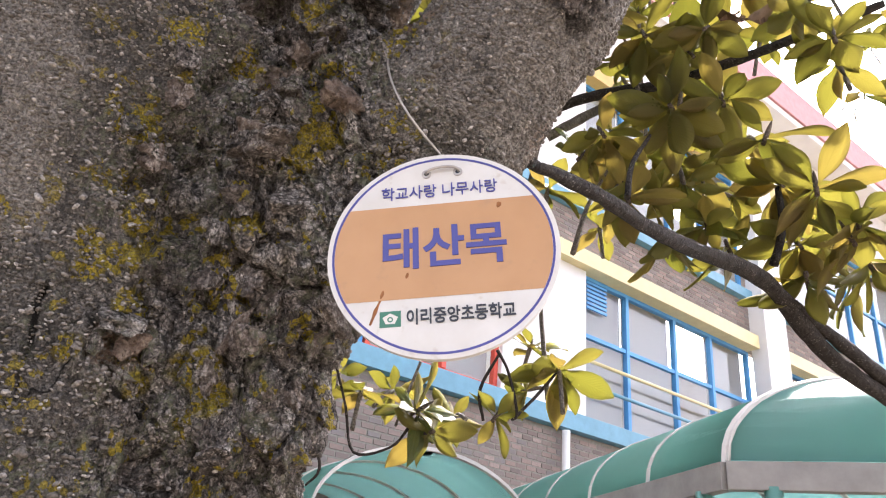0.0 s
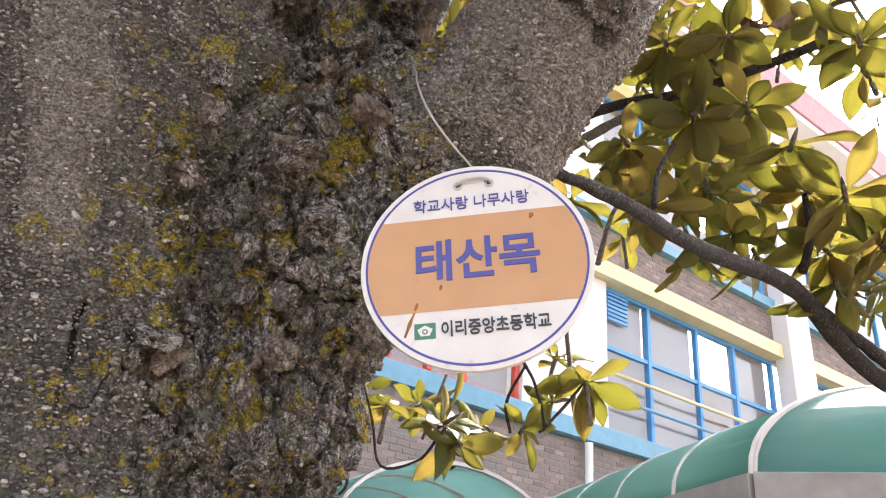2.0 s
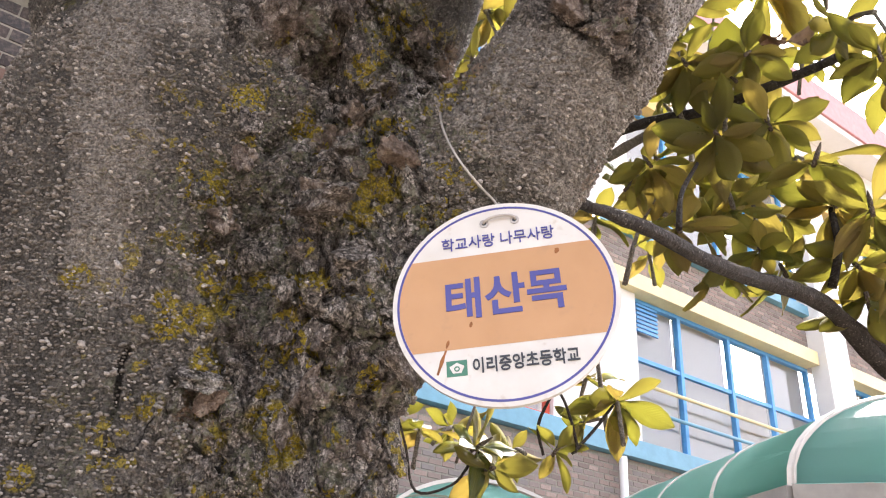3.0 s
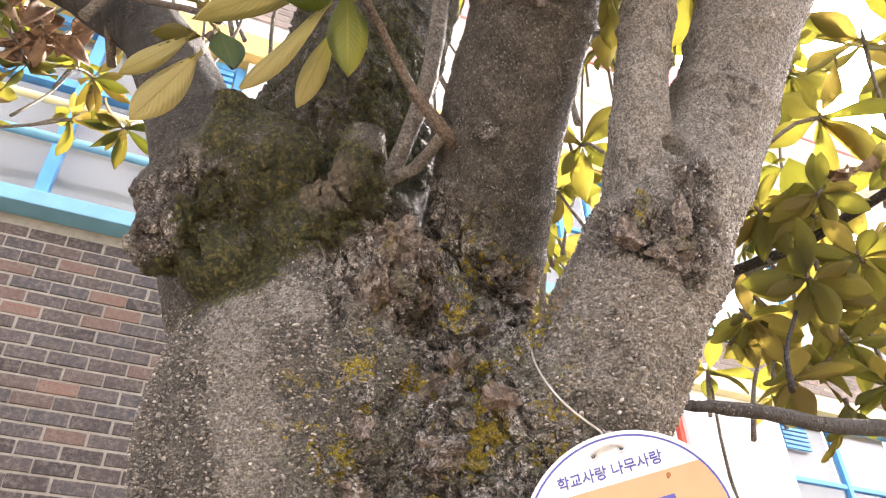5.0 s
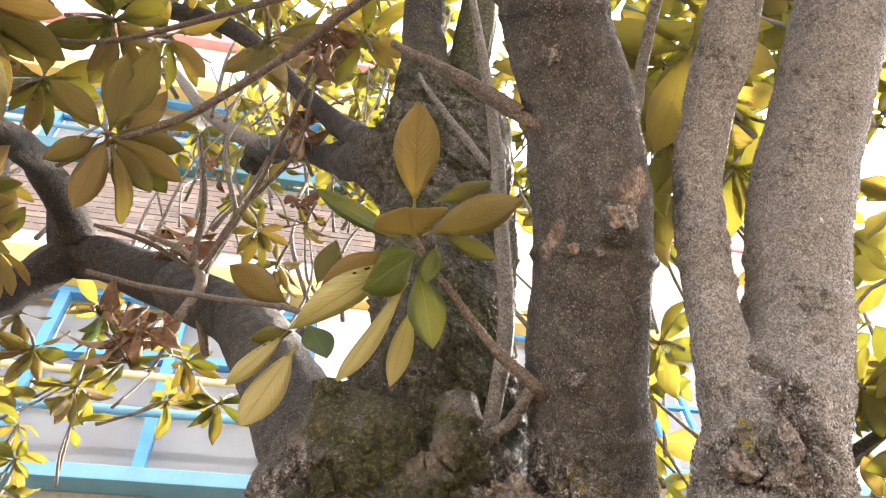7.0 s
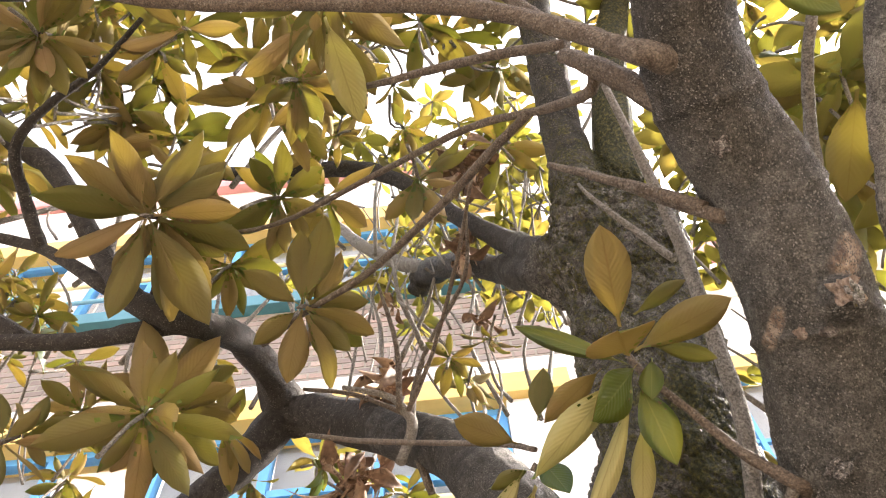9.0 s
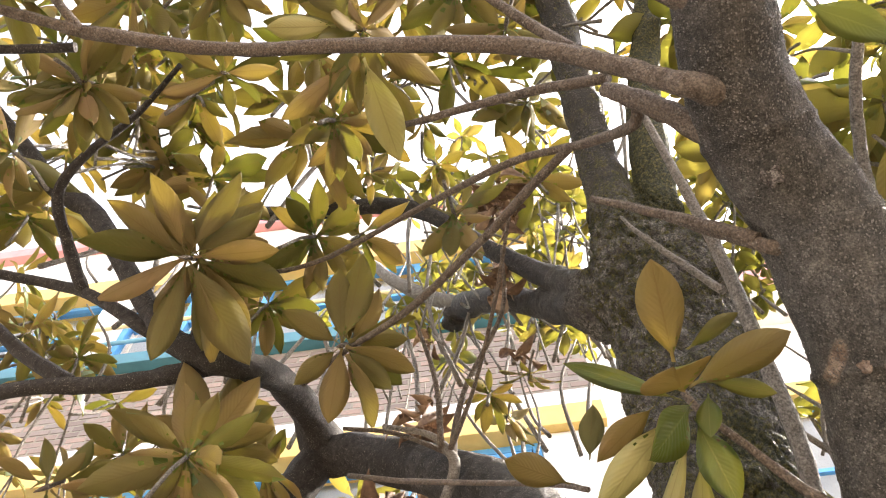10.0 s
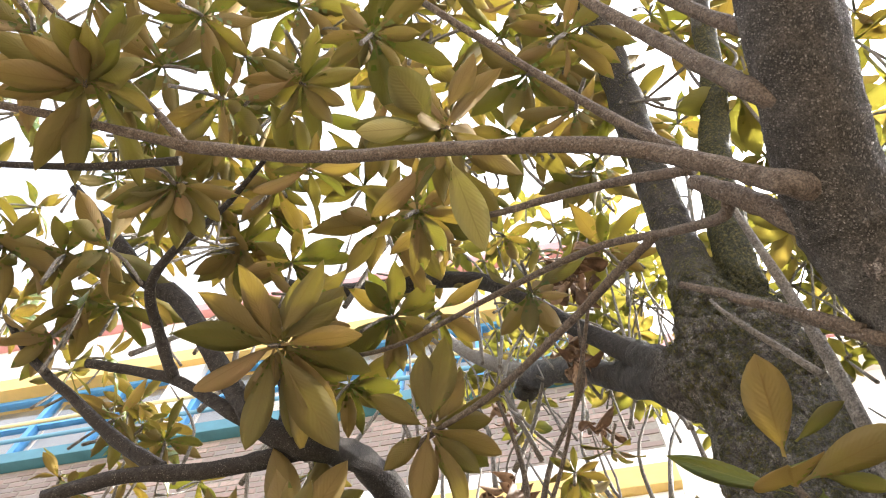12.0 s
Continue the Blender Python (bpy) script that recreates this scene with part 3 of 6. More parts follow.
def build_trunk():
    part("trunk_base", tube([(0.12, 0.98, -0.1, 0.36), (0.12, 0.96, 0.15, 0.28), (0.12, 0.94, 0.6, 0.24), (0.12, 0.92, 1.0, 0.23), (0.12, 0.91, 1.3, 0.222)], seg=28, wobble=0.1), LIMB, tree)
    bm = bmesh.new()
    add_tube(bm, [(0.132, 0.925, 1.2, 0.212), (0.13, 0.915, 1.6, 0.203), (0.118, 0.886, 1.85, 0.197), (0.092, 0.856, 2.02, 0.192), (0.082, 0.845, 2.15, 0.18), (0.06, 0.85, 2.28, 0.145)], seg=28, wobble=0.12)
    # stem rising beside the tag
    add_tube(bm, [(0.15, 0.87, 1.6, 0.1), (0.235, 0.745, 1.82, 0.095), (0.315, 0.61, 1.975, 0.088), (0.345, 0.54, 2.06, 0.083), (0.375, 0.475, 2.15, 0.075), (0.425, 0.42, 2.265, 0.062), (0.469, 0.325, 2.438, 0.063), (0.55, 0.165, 2.65, 0.066), (0.66, -0.02, 2.9, 0.06)], seg=20, wobble=0.12, seed=3)
    add_tube(bm, [(0.345, 0.5, 2.12, 0.04), (0.326, 0.435, 2.223, 0.033), (0.326, 0.344, 2.418, 0.03), (0.342, 0.275, 2.514, 0.033), (0.371, 0.192, 2.606, 0.037), (0.42, 0.05, 2.75, 0.03)], seg=14, wobble=0.1, seed=5)
    # middle stem, leaning over the path
    add_tube(bm, [(0.2, 0.83, 2.02, 0.09), (0.259, 0.715, 2.2, 0.08), (0.229, 0.564, 2.328, 0.076), (0.214, 0.421, 2.427, 0.077), (0.185, 0.3, 2.54, 0.074), (0.127, 0.197, 2.6, 0.068), (0.105, 0.063, 2.66, 0.061), (0.098, -0.06, 2.71, 0.062), (0.1, -0.3, 2.85, 0.05)], seg=18, wobble=0.1, seed=7)
    # craggy seam where trunk and stem have grown together
    add_tube(bm, [(0.28, 0.79, 1.25, 0.09), (0.25, 0.765, 1.6, 0.088), (0.2, 0.705, 1.82, 0.06), (0.205, 0.665, 1.92, 0.05), (0.225, 0.655, 1.98, 0.05), (0.232, 0.68, 2.06, 0.045), (0.16, 0.7, 2.17, 0.06)], seg=14, wobble=0.3, seed=13)
    # dark mossy stem behind
    add_tube(bm, [(0.06, 0.86, 2.1, 0.15), (0.082, 0.775, 2.4, 0.132), (0.09, 0.72, 2.576, 0.118), (0.113, 0.704, 2.831, 0.122), (0.105, 0.66, 3.0, 0.146), (0.098, 0.635, 3.07, 0.14), (0.075, 0.59, 3.13, 0.075), (0.065, 0.545, 3.24, 0.052), (0.063, 0.437, 3.51, 0.048), (0.062, 0.274, 3.823, 0.046), (0.045, 0.098, 4.065, 0.044), (0.04, -0.056, 4.234, 0.042)], seg=18, wobble=0.22, seed=9)
    # second, mossy leader
    add_tube(bm, [(0.13, 0.66, 3.0, 0.08), (0.15, 0.585, 3.14, 0.05), (0.205, 0.412, 3.49, 0.04), (0.277, 0.265, 3.728, 0.034), (0.32, 0.108, 3.958, 0.028), (0.343, -0.004, 4.07, 0.022)], seg=14, wobble=0.2, seed=23)
    # cut limb, and the root of the one above it
    add_tube(bm, [(0.06, 0.69, 3.0, 0.08), (-0.013, 0.741, 3.1, 0.056), (-0.088, 1.006, 3.585, 0.042), (-0.213, 1.243, 4.036, 0.045), (-0.33, 1.463, 4.371, 0.055), (-0.37, 1.545, 4.405, 0.05), (-0.38, 1.575, 4.41, 0.03)], seg=14, wobble=0.35, seed=17)
    add_tube(bm, [(0.05, 0.66, 3.02, 0.06), (-0.006, 0.701, 3.11, 0.043), (-0.03, 0.76, 3.24, 0.037), (-0.05, 0.81, 3.36, 0.035)], seg=12, wobble=0.15, seed=19)
    # limb to the wall
    add_tube(bm, [(0.03, 0.88, 2.08, 0.09), (-0.03, 0.865, 2.25, 0.1), (-0.09, 0.87, 2.42, 0.08), (-0.239, 1.068, 2.914, 0.068), (-0.438, 1.238, 3.22, 0.066)], seg=16, wobble=0.12, seed=11)
    # burls in the crotch, on the shoulder and round old cuts
    for c, r in (((-0.05, 0.73, 2.34), 0.075), ((-0.02, 0.72, 2.3), 0.085), ((-0.09, 0.75, 2.3), 0.07), ((-0.15, 0.735, 2.245), 0.03), ((-0.13, 0.75, 2.27), 0.045), ((-0.12, 0.745, 2.2), 0.05), ((-0.075, 0.75, 2.235), 0.055), ((-0.06, 0.74, 2.17), 0.05), ((0.03, 0.71, 2.21), 0.06), ((0.13, 0.68, 2.16), 0.06), ((0.2, 0.7, 2.1), 0.06), ((0.35, 0.46, 2.1), 0.045), ((0.02, 0.72, 3.06), 0.07), ((0.2, 0.62, 3.08), 0.06), ((0.215, 0.362, 2.375), 0.028), ((0.303, 0.548, 1.968), 0.03)):
        bmesh.ops.create_icosphere(bm, subdivisions=2, radius=r, matrix=Matrix.Translation(c))
    add_tube(bm, [(0.075, 0.69, 2.2, 0.045), (0.069, 0.62, 2.25, 0.03), (0.065, 0.599, 2.303, 0.026)], seg=14, wobble=0.1)
    # broken dark snag between the wall limb and the mound
    add_tube(bm, [(-0.079, 0.72, 2.28, 0.045), (-0.085, 0.684, 2.33, 0.028), (-0.09, 0.665, 2.372, 0.02)], seg=12, wobble=0.4, seed=4)
    lumps = []
    lumps += [(0.205, 0.603, 2.026, 0.023, 0.0120), (0.215, 0.601, 2.010, 0.018, -0.0108), (0.177, 0.683, 2.013, 0.025, 0.0120), (0.168, 0.678, 1.987, 0.015, -0.0096), (0.096, 0.666, 1.986, 0.014, 0.0108), (0.109, 0.677, 1.915, 0.015, -0.0168), (0.108, 0.683, 1.898, 0.020, 0.0096), (0.177, 0.636, 1.921, 0.022, 0.0120), (0.154, 0.679, 1.940, 0.018, -0.0084), (0.204, 0.621, 1.959, 0.017, 0.0084), (0.142, 0.690, 1.881, 0.023, 0.0120), (0.167, 0.633, 1.832, 0.023, 0.0108), (0.128, 0.699, 1.848, 0.017, -0.0084)]
    lumps += [(0.199, 0.638, 1.896, 0.019, 0.0084), (0.178, 0.663, 1.804, 0.019, 0.0096), (0.199, 0.654, 1.759, 0.013, 0.0108), (0.224, 0.661, 1.729, 0.016, 0.0108), (0.246, 0.671, 1.693, 0.019, 0.0108), (0.193, 0.672, 1.712, 0.014, -0.0084), (0.148, 0.672, 1.802, 0.013, -0.0072), (0.185, 0.650, 2.020, 0.012, -0.0120), (0.233, 0.595, 2.027, 0.012, 0.0084), (0.237, 0.649, 1.789, 0.016, 0.0084), (0.246, 0.639, 1.832, 0.016, -0.0072), (0.202, 0.666, 1.662, 0.015, 0.0096), (0.117, 0.696, 1.809, 0.016, 0.0072)]
    lumps += [(0.106, 0.626, 2.184, 0.03, 0.012), (0.135, 0.659, 2.122, 0.028, 0.014), (0.084, 0.665, 2.098, 0.02, 0.012), (0.185, 0.648, 2.122, 0.022, 0.01), (0.255, 0.64, 2.09, 0.022, 0.01), (0.028, 0.669, 2.235, 0.022, 0.012), (0.3, 0.46, 2.1, 0.02, 0.009), (0.29, 0.464, 2.134, 0.016, 0.009), (0.36, 0.41, 2.13, 0.014, 0.009), (0.154, 0.58, 2.31, 0.022, 0.012), (0.226, 0.334, 2.405, 0.02, 0.008), (0.135, 0.664, 2.04, 0.026, 0.012)]
    me = remeshed(finish(bm, "trunk", BARK), 0.0028)
    n = len(me.vertices)
    p = np.empty(n * 3)
    me.vertices.foreach_get("co", p)
    p = p.reshape(-1, 3)
    nr = np.empty(n * 3)
    me.vertices.foreach_get("normal", nr)
    nr = nr.reshape(-1, 3)
    v = lambda *q: np.array(q, float)
    rough = np.maximum.reduce([
        zone(p, v(0.27, 0.68, 1.3), v(0.19, 0.63, 1.85), 0.09, 0.05),
        zone(p, v(0.17, 0.63, 1.85), v(0.23, 0.63, 2.06), 0.055, 0.05),
        zone(p, v(0.23, 0.63, 2.06), v(0.12, 0.66, 2.2), 0.07, 0.05),
        zone(p, v(0.12, 0.66, 1.3), v(0.12, 0.66, 1.9), 0.03, 0.08) * 0.55,
        zone(p, v(-0.16, 0.73, 2.18), v(-0.1, 0.72, 2.24), 0.035, 0.04) * 0.9, zone(p, v(-0.1, 0.72, 2.22), v(0.02, 0.67, 2.26), 0.05, 0.04) * 0.3,
        zone(p, v(0.09, 0.64, 2.13), v(0.3, 0.66, 2.14), 0.035, 0.025),
        zone(p, v(0.29, 0.465, 2.11), v(0.36, 0.41, 2.09), 0.02, 0.025) * 0.75, zone(p, v(0.355, 0.4, 2.16), v(0.36, 0.43, 2.06), 0.012, 0.02) * 0.8,
        zone(p, v(0.07, 0.72, 2.45), v(0.1, 0.66, 3.1), 0.14, 0.05) * 0.55])
    rough = np.where(p[:, 1] < 0.88, rough, rough * 0.3)
    # moss, and the shade of the upper dark leader put in as moss
    moss_shade = np.maximum.reduce([zone(p, v(-0.17, 0.8, 2.12), v(-0.03, 0.7, 2.15), 0.025, 0.035) * 0.8, zone(p, v(0.15, 0.6, 3.1), v(0.3, 0.2, 3.85), 0.06, 0.04) * 0.8, zone(p, v(-0.06, 0.69, 2.2), v(0.05, 0.65, 2.25), 0.06, 0.03) * 0.68, zone(p, v(-0.06, 0.68, 2.33), v(0.0, 0.64, 2.3), 0.06, 0.03) * 0.6, zone(p, v(0.12, 0.66, 2.33), v(0.12, 0.6, 2.52), 0.05, 0.04) * 0.7, zone(p, v(0.06, 0.66, 2.5), v(0.08, 0.55, 3.1), 0.14, 0.1) * 0.5, zone(p, v(0.08, 0.6, 3.1), v(0.05, 0.0, 4.2), 0.1, 0.05) * 0.35])
    lichen = np.maximum(zone(p, v(0.16, 0.64, 1.45), v(0.21, 0.62, 2.1), 0.085, 0.06), zone(p, v(0.1, 0.68, 1.6), v(0.1, 0.68, 1.95), 0.06, 0.06) * 0.8)
    pale = np.maximum.reduce([zone(p, v(-0.036, 0.706, 2.06), v(-0.003, 0.7, 1.946), 0.02, 0.03), zone(p, v(-0.003, 0.7, 1.946), v(0.022, 0.717, 1.83), 0.016, 0.026) * 0.9, zone(p, v(-0.06, 0.7, 2.1), v(0.06, 0.69, 2.08), 0.02, 0.04) * 0.9])
    # right stems paler: the sun and glare on them put into the colour
    pale = np.maximum(pale, zone(p, v(0.34, 0.5, 2.08), v(0.55, 0.16, 2.65), 0.13, 0.05) * 0.85)
    pale = np.maximum(pale, zone(p, v(0.27, 0.64, 1.9), v(0.34, 0.5, 2.08), 0.09, 0.05) * 0.45)
    pale = np.maximum.reduce([pale, zone(p, v(0.33, 0.45, 2.2), v(0.37, 0.19, 2.6), 0.05, 0.03) * 0.9])
    # darker wall limb bark; up the stems, crown shade painted as darker bark
    baked_tone = np.maximum.reduce([zone(p, v(-0.1, 0.9, 2.42), v(-0.438, 1.238, 3.22), 0.09, 0.06), zone(p, v(0.24, 0.66, 2.25), v(0.1, -0.3, 2.85), 0.09, 0.03) * 0.1, zone(p, v(0.07, 0.547, 3.28), v(0.046, -0.056, 4.234), 0.08, 0.05), zone(p, v(0.0, 0.73, 3.1), v(-0.37, 1.6, 4.45), 0.08, 0.04), zone(p, v(0.127, 0.15, 2.62), v(0.1, -0.3, 2.85), 0.09, 0.05) * 0.85])
    cracked = zone(p, v(0.0, 0.73, 1.45), v(0.08, 0.69, 1.8), 0.06, 0.05)
    flat = v(1.0, 0.3, 1.0)
    spot = lambda x, y, z, r, s=0.008: zone(p * flat, v(x, y, z) * flat, v(x, y, z + 0.001) * flat, r, s)
    wood = np.maximum.reduce([
        zone(p, v(0.199, 0.604, 2.028), v(0.219, 0.612, 2.045), 0.011, 0.005),
        spot(0.174, 0.676, 2.014, 0.016) * 0.7, spot(0.121, 0.69, 1.740, 0.021, 0.006),
        zone(p, v(0.226, 0.336, 2.402), v(0.246, 0.327, 2.426), 0.014, 0.007), spot(0.15, 0.407, 2.39, 0.008, 0.004),
        spot(0.314, 0.665, 2.17, 0.02), spot(0.395, 0.54, 1.978, 0.014, 0.012) * 0.7, spot(0.037, 0.659, 2.232, 0.02, 0.014) * 0.6,
        spot(0.126, 0.63, 2.176, 0.02, 0.02) * 0.6, spot(0.106, 0.653, 2.118, 0.018, 0.02) * 0.5, spot(0.252, 0.543, 2.068, 0.012)])
    gold = np.zeros(n)
    for x, y, z, r in ((0.208, 0.614, 1.972, 0.007), (0.206, 0.619, 1.945, 0.013), (0.204, 0.625, 1.92, 0.007), (0.176, 0.639, 1.848, 0.006), (0.154, 0.649, 1.849, 0.006), (0.172, 0.671, 1.732, 0.009), (0.185, 0.68, 1.71, 0.008),
                       (0.1, 0.696, 1.808, 0.007), (0.074, 0.705, 1.816, 0.004), (0.081, 0.704, 1.795, 0.004), (0.121, 0.691, 1.826, 0.006), (0.103, 0.692, 1.842, 0.006), (0.076, 0.676, 1.918, 0.01), (0.092, 0.659, 2.016, 0.01),
                       (0.14, 0.703, 1.714, 0.004), (0.084, 0.708, 1.731, 0.003), (0.118, 0.698, 1.771, 0.008), (0.15, 0.673, 2.02, 0.006), (0.011, 0.749, 1.668, 0.003), (0.005, 0.731, 1.829, 0.004)):
        gold = np.maximum(gold, spot(x, y, z, r, 0.01))
    # long splits in the bark, and deeper gouges between its blocks
    def split(lines, r, soft):
        out = np.zeros(n)
        for line in lines:
            for a, b in zip(line, line[1:]):
                out = np.maximum(out, zone(p, v(*a), v(*b), r, soft))
        return out
    seam = split((((0.064, 0.717, 1.667), (0.062, 0.719, 1.693), (0.058, 0.717, 1.711), (0.06, 0.717, 1.728), (0.055, 0.716, 1.764), (0.057, 0.713, 1.773)),
                  ((0.058, 0.717, 1.711), (0.077, 0.711, 1.716), (0.096, 0.703, 1.721), (0.102, 0.711, 1.745), (0.091, 0.702, 1.76), (0.102, 0.695, 1.766), (0.128, 0.696, 1.77), (0.152, 0.708, 1.761)),
                  ((-0.005, 0.764, 1.689), (0.015, 0.745, 1.694), (0.016, 0.744, 1.705)), ((0.124, 0.707, 1.707), (0.147, 0.712, 1.696), (0.161, 0.707, 1.691))), 0.0012, 0.0028)
    gouge = split((((0.1, 0.686, 1.918), (0.124, 0.68, 1.928), (0.148, 0.683, 1.927)), ((0.124, 0.665, 1.977), (0.144, 0.667, 2.004)), ((0.108, 0.671, 1.891), (0.091, 0.687, 1.869)),
                   ((0.083, 0.663, 2.144), (0.087, 0.655, 2.161), (0.119, 0.629, 2.14), (0.151, 0.646, 2.143), (0.187, 0.65, 2.144), (0.246, 0.654, 2.149), (0.302, 0.656, 2.17))), 0.003, 0.008)
    gouge = np.maximum(gouge, split((((0.203, 0.646, 2.107), (0.248, 0.641, 2.107), (0.3, 0.66, 2.12)), ((0.044, 0.649, 2.231), (0.071, 0.62, 2.237), (0.099, 0.649, 2.238), (0.101, 0.629, 2.173)),
                   ((0.345, 0.409, 2.208), (0.354, 0.397, 2.181), (0.358, 0.395, 2.152), (0.354, 0.411, 2.105), (0.347, 0.427, 2.071), (0.363, 0.448, 2.053)),
                   ((0.288, 0.468, 2.13), (0.287, 0.47, 2.101), (0.313, 0.448, 2.08)), ((0.063, 0.659, 2.101), (0.067, 0.659, 2.067)), ((0.157, 0.674, 2.083), (0.16, 0.653, 2.128)), ((-0.113, 0.721, 2.211), (-0.093, 0.707, 2.15))), 0.003, 0.008))
    # raised rings where shoots once grew
    ring = np.zeros(n)
    for c, d, h in ((v(0.22, 0.44, 2.41), v(0.0, -0.75, 0.66), 0.005), (v(0.245, 0.62, 2.28), v(-0.1, -0.75, 0.65), 0.003), (v(0.435, 0.405, 2.3), v(0.25, -0.5, 0.83), 0.005), (v(0.326, 0.37, 2.37), v(0.0, -0.4, 0.9), 0.003), (v(0.13, 0.2, 2.6), v(-0.2, -0.85, 0.45), 0.003), (v(0.19, 0.31, 2.53), v(-0.3, -0.8, 0.6), 0.003)):
        d = d / np.linalg.norm(d)
        s = (p - c) @ d
        ring += h * np.exp(-(s / 0.007) ** 2) * (np.linalg.norm(p - c, axis=1) < 0.13)
    kd = np.linalg.norm((p - v(0.121, 0.69, 1.740)) * flat, axis=1) + 0.1 * (p[:, 1] > 0.8)
    knot = 0.008 * np.exp(-((kd - 0.03) / 0.006) ** 2) - 0.006 * np.exp(-(kd / 0.02) ** 6)
    off = ring + knot - 0.005 * seam - 0.016 * gouge
    for x, y, z, r, h in lumps:
        dd = np.linalg.norm(p - v(x, y, z), axis=1) / r
        off += h * np.clip(1 - dd ** 3, 0, 1)
    for i in range(n):
        if p[i, 2] < 1.4 or (nr[i, 1] > 0.5 and p[i, 1] > 0.8):
            continue
        q = Vector(p[i])
        w = rough[i]
        d = 0.004 * noise.noise(q * 9) + 0.0022 * noise.noise(q * 34)
        if w > 0.02:
            s = Vector((q.x + 0.35 * (q.z - 1.9), q.y, q.z * 0.5)) + noise.noise_vector(q * 26) * 0.014
            f1 = noise.voronoi(s * 23)[0]
            f2 = noise.voronoi(s * 58)[0]
            plate = min(1.0, (f1[1] - f1[0]) * 8.0)
            chip = min(1.0, (f2[1] - f2[0]) * 5.0)
            ridge = noise.ridged_multi_fractal(Vector((q.x, q.y, q.z * 0.45)) * 42, 0.8, 2.2, 3, 1.0, 2.0) - 1.0
            lift = noise.noise(s * 12) + 0.5 * noise.noise(s * 27)
            d += w * (0.012 * plate + 0.006 * chip + 0.007 * ridge + 0.02 * lift - 0.012)
        off[i] = max(-0.026, min(0.03, off[i] + d))
    p += nr * off[:, None]
    me.vertices.foreach_set("co", p.ravel())
    for name, values in (("rough", rough), ("moss_shade", moss_shade), ("lichen", lichen), ("pale", pale), ("wood", wood), ("cracked", cracked), ("gold", gold), ("split", seam), ("baked_tone", baked_tone)):
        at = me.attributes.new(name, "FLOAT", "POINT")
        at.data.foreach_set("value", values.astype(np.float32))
    me.update()
    if not me.materials:
        me.materials.append(BARK)
    ob = new("trunk", me)
    ob.parent = tree
    ob.matrix_parent_inverse = tree.matrix_world.inverted()
    tagged(ob, "grey warty bark with a craggy lichened seam")
    me.vertices.foreach_get("normal", nr.reshape(-1))
    warts(ob, p, nr, np.maximum(rough, moss_shade * 1.6))
    return ob


def warts(trunk, p, nr, rough):
    """Raised lenticels, wider than high, strewn over the smooth bark."""
    rng = np.random.default_rng(8)
    front = (nr[:, 1] < 0.35) & (p[:, 2] > 1.25) & (p[:, 2] < 2.75) & (p[:, 1] < 0.98)
    idx = rng.permutation(np.nonzero(front)[0])
    high = p[idx, 2] > 2.2
    size = np.where(high, 0.004, 0.0047)
    cell = np.floor(p[idx] / size[:, None] + rng.uniform(0, 0.4, (len(idx), 1))).astype(np.int64)
    key = (cell[:, 0] * 73856093) ^ (cell[:, 1] * 19349663) ^ (cell[:, 2] * 83492791) ^ (high * 7)
    _, first = np.unique(key, return_index=True)
    idx = idx[first]
    idx = idx[(rng.random(len(idx)) < 0.8) & (rough[idx] < rng.uniform(0.1, 1.1, len(idx)))]
    c, nn, m = p[idx], nr[idx], len(idx)
    side = np.cross(nn, np.array([0.0, 0.0, 1.0]))
    side /= np.linalg.norm(side, axis=1)[:, None] + 1e-9
    up = np.cross(side, nn)
    tilt = rng.normal(0, 0.45, m)[:, None]
    side, up = side * np.cos(tilt) + up * np.sin(tilt), up * np.cos(tilt) - side * np.sin(tilt)
    small = np.clip(1.0 - (c[:, 2] - 2.05) * 2.5, 0.6, 1.0) * rng.lognormal(-0.42, 0.3, m)
    wide, tall, high = 0.0026 * small * rng.uniform(0.7, 1.35, m), 0.0016 * small, 0.0026 * small * np.clip(1.0 - (c[:, 2] - 2.05) * 2.0, 0.6, 1.0)
    above = c[:, 2] > 2.12
    wide, tall = np.where(above, tall * 0.95, wide), np.where(above, wide * 1.1, tall)
    rings = []
    for r, h in ((1.0, -0.3), (0.86, 0.6), (0.5, 1.0)):
        for j in range(7):
            an = 2 * math.pi * j / 7
            w = r * rng.uniform(0.85, 1.12, m)
            rings.append(c + side * (wide * w * math.cos(an))[:, None] + up * (tall * w * math.sin(an))[:, None] + nn * (high * h)[:, None])
    verts = np.stack(rings, axis=1).reshape(-1, 3)
    quads = [(b * 7 + j, b * 7 + (j + 1) % 7, b * 7 + 7 + (j + 1) % 7, b * 7 + 7 + j) for b in (0, 1) for j in range(7)]
    quads = np.array(quads)
    faces = (quads[None] + 21 * np.arange(m)[:, None, None]).reshape(-1, 4).tolist()
    faces += (np.arange(14, 21)[None] + 21 * np.arange(m)[:, None]).tolist()
    me = bpy.data.meshes.new("lenticels")
    me.from_pydata(verts.tolist(), [], faces)
    me.polygons.foreach_set("use_smooth", [True] * len(me.polygons))
    me.materials.append(LENTICEL)
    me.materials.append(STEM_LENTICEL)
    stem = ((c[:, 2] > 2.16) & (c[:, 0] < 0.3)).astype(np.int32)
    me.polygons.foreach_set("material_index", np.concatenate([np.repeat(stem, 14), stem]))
    ob = new("lenticel_growth", me)
    ob.parent = trunk
    ob.matrix_parent_inverse = trunk.matrix_world.inverted()
    return tagged(ob, "small raised pale lenticels", kind="stuff")


